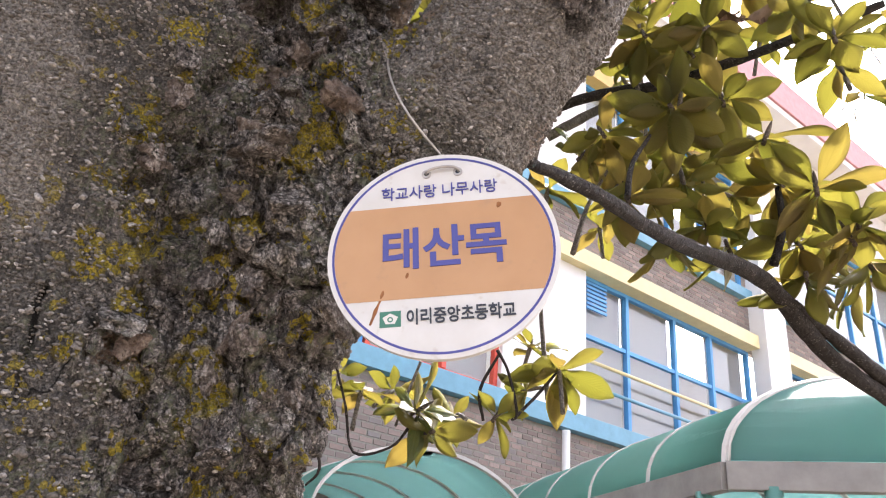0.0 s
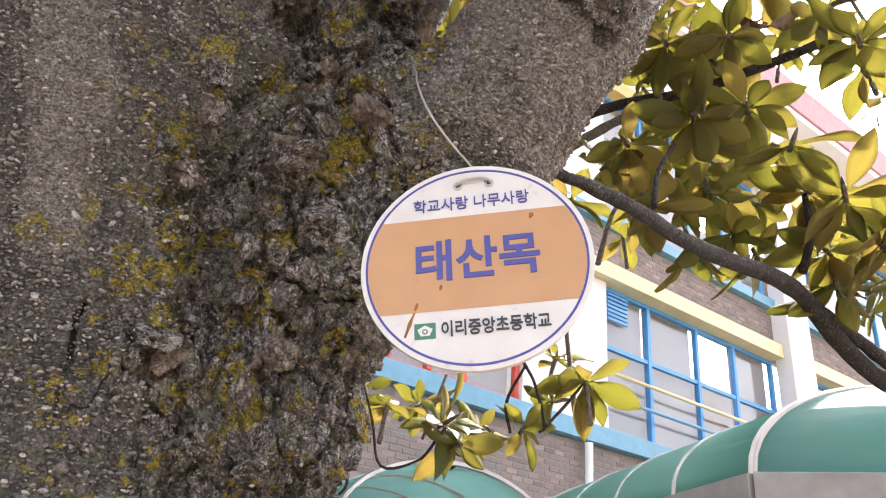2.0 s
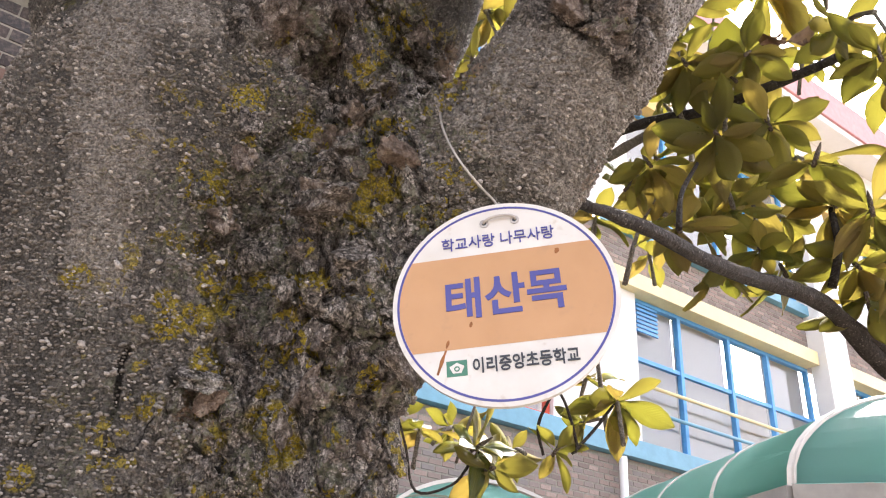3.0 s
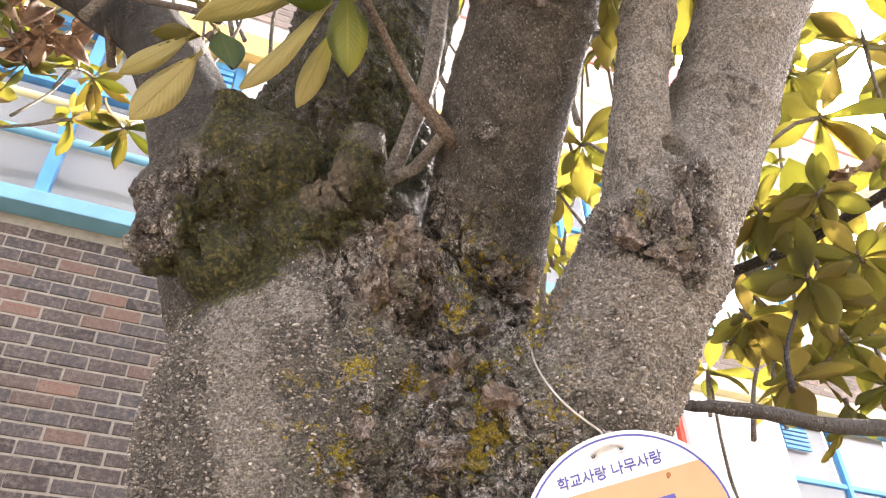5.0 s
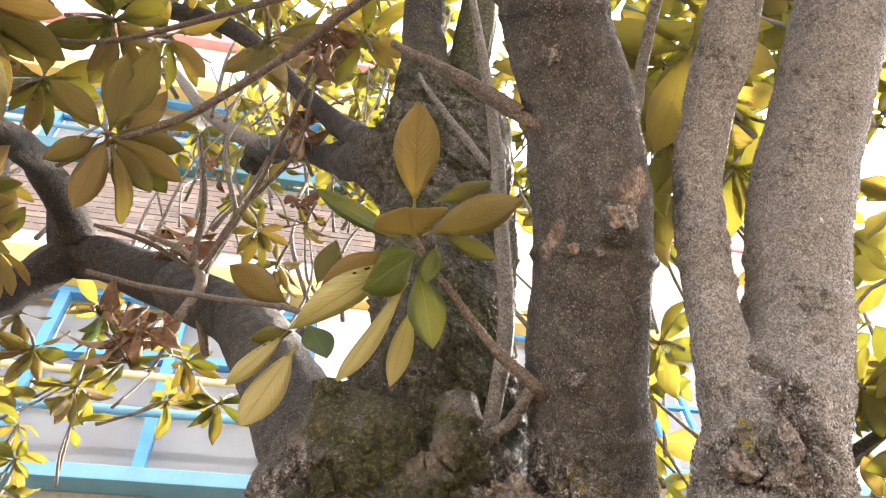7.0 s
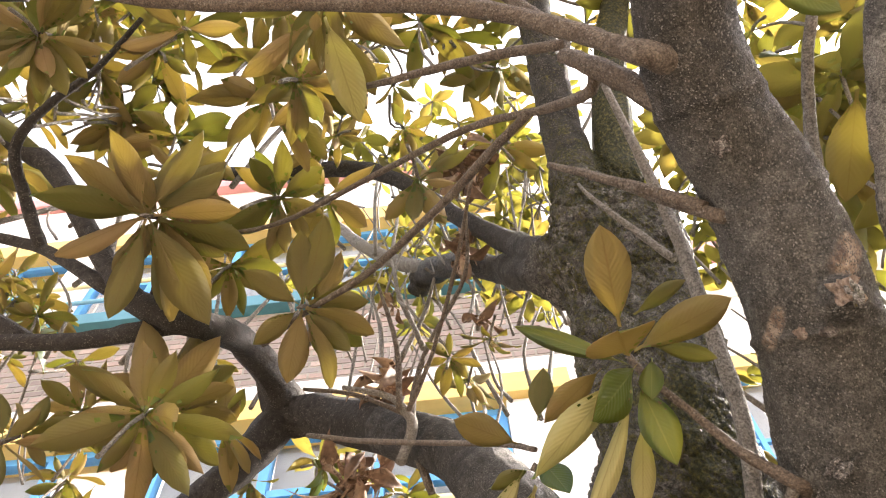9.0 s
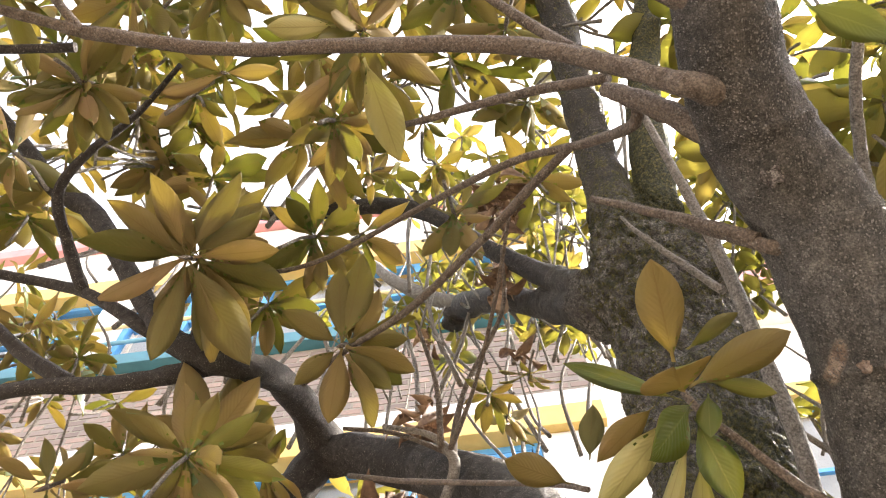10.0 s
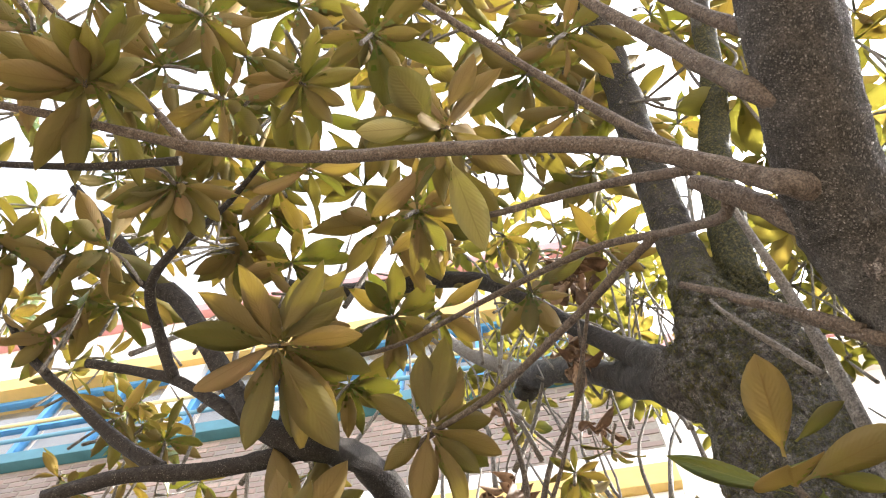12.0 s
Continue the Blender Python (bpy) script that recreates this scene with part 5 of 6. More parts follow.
limb([(-0.358, 1.090, 3.090, 0.006), (-0.494, 1.069, 3.168, 0.006), (-0.625, 1.061, 3.201, 0.005)], "twig", TWIG)
# sprig in front of the dark stem
limb([(0.168, 0.572, 2.296, 0.011), (0.149, 0.554, 2.292, 0.009), (0.105, 0.548, 2.342, 0.007), (0.057, 0.524, 2.400, 0.0055), (0.016, 0.500, 2.439, 0.006), (-0.002, 0.482, 2.465, 0.005)], "twig", TWIG)
limb([(0.149, 0.556, 2.291, 0.007), (0.139, 0.620, 2.291, 0.008), (0.114, 0.649, 2.284, 0.009), (0.108, 0.683, 2.279, 0.01)], "twig", PALE_TWIG)
limb([(0.113, 0.680, 2.296, 0.013), (0.124, 0.637, 2.323, 0.011), (0.141, 0.582, 2.422, 0.012), (0.135, 0.510, 2.550, 0.011), (0.121, 0.423, 2.693, 0.01), (0.100, 0.350, 2.836, 0.008), (0.069, 0.264, 2.971, 0.006)], "twig", PALE_TWIG)
limb([(0.107, 0.308, 2.523, 0.009), (0.050, 0.311, 2.600, 0.008), (-0.008, 0.316, 2.672, 0.006)], "twig", TWIG)
leaf((-0.012, 0.438, 2.470), (-0.028, 0.311, 2.514), (0.124, 0.623, 0.739), 0.44, 0)
leaf((-0.005, 0.476, 2.458), (-0.031, 0.395, 2.416), (0.208, 0.770, 0.937), 1.0, 1)
leaf((0.005, 0.471, 2.460), (0.112, 0.366, 2.414), (0.521, 0.312, 0.853), 0.3, 3)
leaf((0.028, 0.466, 2.459), (0.098, 0.464, 2.419), (-0.024, 0.333, 0.789), 0.3, 0)
leaf((-0.003, 0.497, 2.468), (-0.141, 0.493, 2.573), (-0.064, -0.444, -0.701), 0.17, 0)
leaf((0.003, 0.480, 2.442), (-0.062, 0.497, 2.364), (0.429, -0.333, -1.225), 0.62, 1)
leaf((0.003, 0.498, 2.430), (0.026, 0.549, 2.335), (-0.078, -0.723, -0.943), 0.44, 1)
leaf((-0.007, 0.523, 2.426), (-0.083, 0.597, 2.306), (0.445, 0.530, 0.314), 0.2, 0, baked_tone=True)
leaf((0.004, 0.544, 2.408), (-0.019, 0.606, 2.318), (0.207, 0.534, 0.490), 0.28, 2, baked_tone=True)
leaf((0.023, 0.472, 2.443), (0.007, 0.489, 2.386), (-0.380, -0.697, -0.834), 0.5, 0)
leaf((-0.009, 0.495, 2.446), (-0.160, 0.535, 2.323), (0.009, 0.576, 1.281), 0.21, 1, baked_tone=True)
leaf((-0.031, 0.520, 2.492), (-0.114, 0.595, 2.481), (-0.111, 0.354, 0.764), 0.35, 0)
leaf((0.018, 0.454, 2.515), (0.101, 0.445, 2.573), (0.411, 0.320, 1.216), 0.25, 0)
leaf((-0.152, 0.642, 2.493), (-0.239, 0.577, 2.487), (-0.351, 0.372, 0.763), 0.42, 0)
leaf((-0.139, 0.657, 2.456), (-0.204, 0.639, 2.414), (-0.228, 0.500, 0.869), 0.3, 1)
leaf((-0.150, 0.643, 2.441), (-0.221, 0.659, 2.338), (0.158, 0.682, 0.688), 0.22, 1, baked_tone=True)
leaf((-0.137, 0.645, 2.413), (-0.194, 0.677, 2.293), (0.324, 0.768, 0.685), 0.36, 0, baked_tone=True)
leaf((-0.126, 0.632, 2.451), (-0.097, 0.631, 2.384), (0.305, -0.869, -0.724), 0.6, 0)
leaf((-0.119, 0.620, 2.512), (-0.097, 0.598, 2.601), (0.171, 0.607, 0.649), 0.4, 0)
limb([(-0.094, 0.675, 2.439, 0.008), (-0.121, 0.655, 2.444, 0.007), (-0.137, 0.646, 2.452, 0.006)], "twig", TWIG)
# leaves hanging from the near limb
leaf((-0.385, 0.12, 2.986), (-0.353, 0.305, 2.98), (0.1, 0.55, 0.8), 0.34, 0, baked_tone=True)
leaf((-0.419, 0.133, 3.0), (-0.545, 0.21, 2.998), (0.1, 0.55, 0.8), 0.3, 0)
leaf((-0.37, 0.159, 3.041), (-0.324, 0.28, 3.044), (0.3, 0.5, 0.8), 0.36, 0)
leaf((-0.396, 0.11, 2.987), (-0.406, 0.14, 2.979), (0.1, 0.55, 0.8), 0.7, 0)
leaf((-0.366, 0.182, 3.067), (-0.28, 0.166, 3.129), (0.2, 0.5, 0.8), 0.4, 0)
leaf((-0.411, 0.078, 3.052), (-0.552, 0.05, 3.051), (0.1, 0.5, 0.8), 0.3, 0)
leaf((0.163, 0.04, 2.567), (0.253, 0.083, 2.536), (-0.5, -0.5, -0.7), 0.4, 0, backlit=True)
leaf((0.372, 0.238, 2.692), (0.374, 0.404, 2.675), (0.5, 0.5, 0.7), 0.42, 0)
leaf((-0.425, 0.068, 3.021), (-0.539, 0.053, 3.008), (0.1, 0.5, 0.85), 0.4, 0, baked_tone=True)
leaf((-0.401, 0.068, 3.044), (-0.471, -0.027, 3.135), (0.1, 0.5, 0.85), 0.5, 0)
leaf((-0.38, 0.064, 3.077), (-0.311, -0.02, 3.146), (0.3, 0.5, 0.8), 0.35, 0)
limb([(0.302, 0.128, 2.707, 0.008), (0.296, 0.188, 2.692, 0.0085), (0.296, 0.266, 2.662, 0.009), (0.291, 0.321, 2.615, 0.01)], "twig", PALE_TWIG)
# rosettes overhead
spray((-0.903, 0.578, 3.279), [(-1.115, 0.47, 3.244), (-1.067, 0.428, 3.322), (-0.968, 0.399, 3.39), (-0.778, 0.437, 3.437), (-0.75, 0.555, 3.436), (-0.706, 0.611, 3.334), (-0.78, 0.794, 3.125), (-0.852, 0.79, 3.161), (-0.962, 0.723, 3.063), (-1.064, 0.576, 3.14), (-0.983, 0.715, 3.221), (-0.713, 0.713, 3.351)], 0.33, 701)
spray((-0.56, 0.763, 3.114), [(-0.597, 0.859, 2.975), (-0.481, 0.881, 2.973), (-0.407, 0.833, 3.096), (-0.409, 0.748, 3.209), (-0.566, 0.659, 3.266), (-0.682, 0.696, 3.182), (-0.502, 0.657, 3.302), (-0.46, 0.847, 3.041), (-0.668, 0.796, 3.038)], 0.36, 702)
spray((-0.9, 0.929, 3.0), [(-1.087, 0.809, 3.053), (-1.037, 0.897, 3.061), (-0.958, 0.801, 3.195), (-0.791, 0.874, 3.194), (-0.763, 0.943, 3.103), (-0.752, 1.009, 2.915), (-0.882, 0.986, 2.844), (-1.014, 0.905, 2.927), (-0.959, 0.959, 2.854), (-1.114, 0.894, 2.958)], 0.34, 703)
spray((-1.141, 0.836, 2.851), [(-1.249, 0.769, 2.893), (-1.166, 0.789, 2.944), (-1.079, 0.814, 2.914), (-1.03, 0.864, 2.863), (-1.056, 0.896, 2.786), (-1.13, 0.87, 2.751)], 0.36, 704)
whorl((-0.978, -0.128, 3.042), (-0.1, 0.25, 0.95), 8, 0.2, 601, near=True, opened=(76, 112))
whorl((-1.033, 0.168, 3.365), (0.1, 0.3, 0.95), 9, 0.17, 602, near=True, opened=(76, 112))
whorl((-0.716, 0.181, 3.313), (0.0, 0.35, 0.93), 8, 0.13, 603, near=True, opened=(76, 112))
whorl((-0.461, 0.324, 3.27), (0.1, 0.3, 0.95), 9, 0.16, 604, near=True, opened=(76, 112))
whorl((-0.726, 0.022, 3.496), (0.0, 0.3, 0.95), 9, 0.15, 605, near=True, opened=(76, 112))
whorl((-0.668, 0.715, 3.607), (0.328, 0.385, 0.863), 13, 0.198, 62)
whorl((-0.881, 0.862, 2.926), (0.033, 0.424, 0.905), 16, 0.200, 63)
whorl((-0.390, 0.090, 3.081), (-0.377, 0.105, 0.920), 13, 0.167, 64, near=True)
whorl((-0.483, 0.272, 3.165), (0.068, 0.334, 0.940), 13, 0.122, 65)
whorl((-0.730, 0.013, 3.596), (0.029, 0.872, 0.488), 13, 0.146, 66)
whorl((-0.971, -0.131, 2.992), (-0.218, -0.562, 0.798), 12, 0.172, 67, near=True)
whorl((-1.041, 0.172, 3.357), (-0.167, 0.659, 0.733), 12, 0.138, 68)
whorl((-0.988, 0.099, 3.826), (-0.777, 0.469, 0.420), 12, 0.136, 69)
whorl((-0.918, 0.308, 3.697), (-0.460, 0.055, 0.886), 13, 0.145, 70)
whorl((-1.702, 0.627, 3.664), (-0.835, 0.434, 0.340), 12, 0.171, 71)
whorl((-1.618, 0.945, 3.690), (0.353, 0.218, 0.910), 13, 0.187, 72)
whorl((-0.841, 0.895, 3.585), (0.075, 0.320, 0.945), 12, 0.191, 73)
whorl((-0.203, 0.123, 3.627), (-0.261, 0.050, 0.964), 12, 0.173, 74)
whorl((-0.122, 0.005, 3.336), (0.386, 0.032, 0.922), 10, 0.136, 75)
whorl((-0.253, 1.054, 3.256), (0.102, 0.486, 0.868), 10, 0.097, 76)
whorl((-1.508, 1.058, 3.704), (-0.268, 0.048, 0.962), 13, 0.140, 77)
whorl((-1.191, 1.064, 3.217), (-0.064, 0.148, 0.987), 13, 0.145, 78)
whorl((-0.814, 1.085, 3.116), (0.138, 0.577, 0.805), 10, 0.153, 79)
whorl((-1.066, -0.218, 3.060), (-0.538, 0.354, 0.764), 10, 0.166, 80)
whorl((-0.929, -0.168, 3.555), (-0.112, 0.278, 0.954), 10, 0.166, 81)
whorl((-0.502, -0.083, 3.240), (0.007, 0.035, 0.999), 9, 0.155, 82)
# rosettes between
whorl((-1.235, -0.073, 4.493), (-0.472, -0.452, 0.757), 9, 0.294, 84)
whorl((-0.909, -0.094, 4.514), (-0.237, 0.344, 0.908), 10, 0.282, 85)
whorl((-0.598, 0.001, 4.239), (-0.355, -0.381, 0.854), 9, 0.220, 86)
whorl((-0.311, -0.028, 4.623), (0.488, 0.473, 0.734), 10, 0.264, 87)
whorl((-0.243, 0.103, 4.273), (-0.201, -0.419, 0.885), 8, 0.252, 88)
whorl((-0.035, 0.056, 3.759), (0.143, 0.227, 0.963), 8, 0.145, 89)
whorl((-1.208, -0.045, 3.564), (-0.039, -0.315, 0.948), 10, 0.185, 90)
whorl((-1.055, -0.080, 3.528), (-0.762, -0.084, 0.642), 10, 0.193, 91)
whorl((-0.898, 0.020, 3.454), (0.340, 0.489, 0.803), 9, 0.180, 92)
whorl((-0.862, 0.062, 4.009), (0.212, 0.315, 0.925), 9, 0.172, 93)
whorl((-0.574, 0.158, 3.988), (0.467, 0.302, 0.831), 10, 0.220, 94)
whorl((-0.387, 0.257, 4.393), (0.173, 0.253, 0.952), 8, 0.221, 95)
whorl((-0.107, 0.212, 3.504), (-0.171, 0.787, 0.593), 8, 0.129, 96)
whorl((-1.335, 0.340, 4.020), (-0.173, -0.651, 0.739), 10, 0.256, 97)
whorl((-1.207, 0.399, 4.370), (-0.326, -0.093, 0.941), 10, 0.272, 98)
whorl((-0.817, 0.249, 3.578), (0.538, -0.153, 0.829), 8, 0.178, 99)
whorl((-0.673, 0.342, 3.661), (0.014, 0.110, 0.994), 9, 0.189, 100)
whorl((-0.000, 0.588, 4.247), (-0.746, 0.640, 0.182), 8, 0.255, 101)
whorl((-1.718, 0.320, 3.673), (-0.227, 0.145, 0.963), 8, 0.233, 102)
whorl((-1.358, 0.336, 3.535), (-0.725, -0.496, 0.478), 10, 0.180, 103)
whorl((-1.322, 0.629, 4.215), (0.212, 0.206, 0.955), 9, 0.242, 104)
whorl((-0.974, 0.575, 3.817), (0.015, -0.239, 0.971), 10, 0.210, 105)
whorl((-0.622, 0.398, 3.500), (-0.274, -0.009, 0.962), 10, 0.192, 106)
whorl((-0.621, 0.862, 4.304), (0.068, 0.182, 0.981), 8, 0.209, 107)
whorl((-0.040, 0.768, 3.939), (-0.146, 0.180, 0.973), 10, 0.190, 108)
whorl((-1.567, 0.631, 3.840), (-0.208, 0.015, 0.978), 10, 0.194, 109)
whorl((-0.921, 0.625, 3.615), (0.161, 0.671, 0.723), 10, 0.156, 110)
whorl((-0.570, 0.799, 3.768), (0.399, 0.142, 0.906), 8, 0.181, 111)
whorl((-0.283, 0.659, 3.480), (0.066, 0.878, 0.473), 10, 0.191, 112)
# hanging sprigs before the windows
whorl((-0.843, 1.611, 3.326), (-0.020, 0.998, 0.064), 10, 0.120, 114)
whorl((-0.674, 1.556, 3.437), (0.826, -0.204, -0.526), 10, 0.120, 115)
whorl((-0.584, 1.587, 3.291), (0.568, 0.674, -0.472), 10, 0.134, 116)
whorl((-0.438, 1.662, 3.390), (0.470, 0.759, 0.450), 10, 0.130, 117)
whorl((-0.324, 1.677, 3.245), (-0.306, -0.324, -0.895), 12, 0.124, 118)
whorl((-0.728, 1.702, 3.274), (-0.566, 0.691, -0.450), 9, 0.120, 119)
whorl((-0.928, 1.601, 3.446), (-0.426, 0.775, -0.467), 9, 0.124, 120)
whorl((-0.213, 1.491, 3.692), (-0.283, 0.950, -0.128), 9, 0.124, 121)
whorl((-0.141, 1.153, 3.445), (-0.278, 0.708, -0.650), 8, 0.096, 122)
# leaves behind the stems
whorl((1.102, 0.689, 2.864), (0.886, -0.318, 0.336), 9, 0.167, 124, backlit=True)
whorl((1.163, 0.568, 3.018), (-0.431, -0.460, 0.776), 9, 0.191, 125, backlit=True)
whorl((1.083, 0.797, 2.645), (0.483, 0.133, 0.865), 10, 0.158, 126, backlit=True)
whorl((1.181, 0.955, 2.556), (0.674, -0.284, 0.682), 9, 0.151, 127, backlit=True)
whorl((1.139, 0.463, 3.216), (0.029, -0.079, 0.996), 9, 0.201, 128, backlit=True)
whorl((1.330, 0.854, 3.298), (0.747, 0.614, -0.256), 8, 0.191, 129, backlit=True)
whorl((0.614, 0.468, 3.292), (0.071, -0.041, 0.997), 10, 0.227, 130, backlit=True)
whorl((0.565, 0.532, 3.059), (0.103, 0.177, 0.979), 9, 0.190, 131, backlit=True)
whorl((0.703, 0.544, 2.979), (0.569, -0.326, 0.755), 9, 0.190, 132, backlit=True)
whorl((0.774, 0.521, 3.313), (0.212, 0.171, 0.962), 9, 0.223, 133, backlit=True)
whorl((0.733, 0.832, 3.319), (-0.118, 0.694, 0.711), 9, 0.184, 134, backlit=True)
whorl((0.829, 1.288, 3.075), (0.952, 0.303, -0.044), 10, 0.140, 135, backlit=True)
whorl((0.751, 1.075, 3.016), (0.088, 0.707, 0.702), 9, 0.143, 136, backlit=True)
whorl((0.616, 0.388, 3.201), (0.076, -0.511, 0.856), 8, 0.215, 137, backlit=True)
# dry leaves and spent cones
dry_cluster((-0.581, 1.530, 3.348), 9, 0.122, 139)
dry_cluster((-0.527, 1.544, 3.347), 6, 0.104, 140)
dry_cluster((-0.159, 0.758, 3.774), 9, 0.100, 141)
dry_cluster((-0.209, 1.068, 3.844), 8, 0.091, 142)
dry_cluster((-0.443, 1.206, 3.377), 8, 0.096, 143)
dry_cluster((-0.428, 1.260, 3.835), 5, 0.075, 144)
dry_cluster((1.014, 0.636, 2.623), 5, 0.070, 145)
dry_cluster((-0.592, 1.410, 3.307), 8, 0.100, 146)
dry_cluster((-0.19, 0.977, 3.666), 11, 0.085, 501)
dry_cluster((-0.153, 0.697, 3.691), 10, 0.1, 502)
dry_cluster((-0.142, 0.735, 3.674), 8, 0.09, 503)
dry_cluster((-0.16, 1.208, 3.638), 5, 0.07, 504)
dry_cluster((-0.443, 1.276, 3.45), 10, 0.09, 505)
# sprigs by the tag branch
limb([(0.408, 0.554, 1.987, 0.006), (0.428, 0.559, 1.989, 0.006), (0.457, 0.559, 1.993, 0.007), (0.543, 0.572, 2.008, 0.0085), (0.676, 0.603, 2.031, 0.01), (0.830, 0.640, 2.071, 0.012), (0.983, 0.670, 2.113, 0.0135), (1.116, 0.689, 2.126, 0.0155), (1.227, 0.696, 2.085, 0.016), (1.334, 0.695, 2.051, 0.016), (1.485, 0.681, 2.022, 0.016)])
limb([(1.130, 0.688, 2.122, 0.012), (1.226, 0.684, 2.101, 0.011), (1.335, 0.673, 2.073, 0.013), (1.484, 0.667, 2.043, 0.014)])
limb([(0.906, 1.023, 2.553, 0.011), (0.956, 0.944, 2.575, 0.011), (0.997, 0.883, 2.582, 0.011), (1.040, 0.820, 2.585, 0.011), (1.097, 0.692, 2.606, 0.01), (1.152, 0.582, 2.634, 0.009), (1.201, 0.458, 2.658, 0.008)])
limb([(1.035, 1.147, 2.612, 0.012), (1.078, 1.058, 2.653, 0.012), (1.113, 0.989, 2.675, 0.011), (1.138, 0.916, 2.672, 0.008), (1.135, 0.839, 2.696, 0.006)], "limb", PALE_TWIG)
whorl((0.871, 0.846, 2.395), (0.2, 0.5, 0.8), 9, 0.1, 401, near=True, backlit=True)
whorl((0.897, 0.765, 2.591), (0.3, 0.4, 0.8), 9, 0.11, 402, near=True, backlit=True)
whorl((0.844, 0.773, 2.223), (0.1, 0.3, 0.9), 8, 0.1, 403, near=True, backlit=True)
whorl((0.995, 0.736, 2.592), (-0.2, 0.4, 0.9), 9, 0.11, 404, near=True, backlit=True)
whorl((0.970, 0.663, 2.426), (0.1, 0.2, 0.9), 10, 0.11, 405, near=True, backlit=True)
whorl((1.001, 0.608, 2.338), (0.3, -0.2, 0.9), 8, 0.105, 406, near=True, backlit=True)
whorl((1.033, 0.555, 2.233), (0.2, 0.1, 0.95), 9, 0.11, 407, near=True, backlit=True)
whorl((1.124, 0.555, 2.180), (-0.1, 0.3, 0.9), 9, 0.12, 408, near=True, backlit=True)
whorl((1.046, 0.495, 2.509), (0.1, 0.1, 0.9), 8, 0.11, 409, near=True, backlit=True)
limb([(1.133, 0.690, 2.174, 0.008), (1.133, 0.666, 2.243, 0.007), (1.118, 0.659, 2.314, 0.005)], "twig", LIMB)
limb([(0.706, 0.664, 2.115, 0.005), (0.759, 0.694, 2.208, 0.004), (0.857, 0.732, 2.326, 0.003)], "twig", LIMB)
whorl((0.894, 0.907, 2.389), (0.324, -0.692, 0.645), 12, 0.082, 153, near=True, backlit=True)
whorl((0.894, 0.711, 2.387), (0.922, 0.359, 0.142), 14, 0.110, 154, near=True, backlit=True)
whorl((1.144, 0.747, 2.577), (0.031, 0.159, 0.987), 12, 0.107, 155, backlit=True)
whorl((1.118, 0.654, 2.317), (0.487, 0.539, 0.688), 13, 0.121, 156, near=True, backlit=True)
whorl((0.932, 0.792, 2.269), (0.741, -0.519, 0.426), 12, 0.083, 157, near=True, backlit=True)
whorl((1.042, 0.756, 2.245), (-0.208, -0.044, 0.977), 13, 0.097, 158, near=True, backlit=True)
whorl((1.170, 0.663, 2.223), (0.252, 0.524, 0.814), 12, 0.105, 159, near=True, backlit=True)
whorl((1.117, 0.534, 2.199), (0.244, -0.047, 0.969), 10, 0.098, 160, near=True, backlit=True)
whorl((1.143, 0.535, 2.533), (0.376, 0.307, 0.875), 6, 0.095, 161, backlit=True)
whorl((0.925, 0.654, 2.551), (0.674, 0.188, 0.714), 12, 0.089, 162, near=True, backlit=True)
whorl((1.060, 0.553, 2.618), (0.418, 0.858, 0.297), 10, 0.101, 163, backlit=True)
whorl((0.928, 0.829, 2.587), (-0.544, -0.010, 0.839), 10, 0.084, 164, backlit=True)
whorl((1.159, 1.063, 2.655), (0.013, 0.512, 0.859), 9, 0.106, 165, backlit=True)
whorl((1.211, 0.864, 2.496), (0.178, 0.136, 0.974), 10, 0.133, 166, backlit=True)
whorl((1.424, 0.874, 2.664), (0.728, 0.570, 0.380), 9, 0.120, 167, backlit=True)
whorl((1.390, 0.897, 2.503), (0.938, -0.344, -0.046), 10, 0.129, 168, backlit=True)
whorl((1.153, 1.060, 2.481), (0.644, 0.387, 0.660), 10, 0.108, 169, backlit=True)
whorl((1.171, 0.875, 2.785), (0.565, 0.572, 0.595), 10, 0.114, 170, backlit=True)
whorl((1.520, 0.756, 2.403), (0.375, 0.330, 0.867), 9, 0.121, 171, backlit=True)
whorl((1.394, 0.785, 2.918), (0.190, -0.219, 0.957), 8, 0.117, 172, backlit=True)
whorl((1.072, 0.905, 2.858), (-0.062, -0.062, 0.996), 9, 0.106, 173, backlit=True)
whorl((1.232, 1.161, 2.462), (0.145, 0.256, 0.956), 6, 0.091, 174, backlit=True)
whorl((0.883, 1.429, 2.020), (0.833, 0.210, 0.511), 9, 0.081, 175, backlit=True)
whorl((0.991, 1.364, 1.974), (0.305, 0.952, 0.018), 8, 0.088, 176, backlit=True)
whorl((1.145, 1.289, 2.166), (-0.069, -0.467, 0.882), 9, 0.100, 177, backlit=True)
whorl((0.727, 1.407, 2.013), (0.365, 0.645, 0.671), 6, 0.064, 178, backlit=True)
whorl((1.127, 1.284, 2.055), (-0.577, 0.805, -0.142), 8, 0.077, 179, backlit=True)
whorl((0.977, 0.794, 2.199), (0.466, 0.329, -0.822), 9, 0.095, 180, near=True, backlit=True)
whorl((1.201, 0.668, 2.159), (0.575, 0.204, -0.792), 8, 0.114, 181, near=True, backlit=True)
whorl((1.234, 0.575, 2.174), (0.607, -0.185, -0.773), 8, 0.114, 182, near=True, backlit=True)
whorl((1.117, 0.762, 2.225), (-0.072, -0.308, -0.949), 8, 0.102, 183, near=True, backlit=True)
whorl((1.103, 0.837, 2.381), (0.871, 0.489, -0.044), 8, 0.108, 184, backlit=True)
whorl((1.313, 0.649, 2.192), (-0.362, 0.931, 0.037), 8, 0.115, 185, backlit=True)
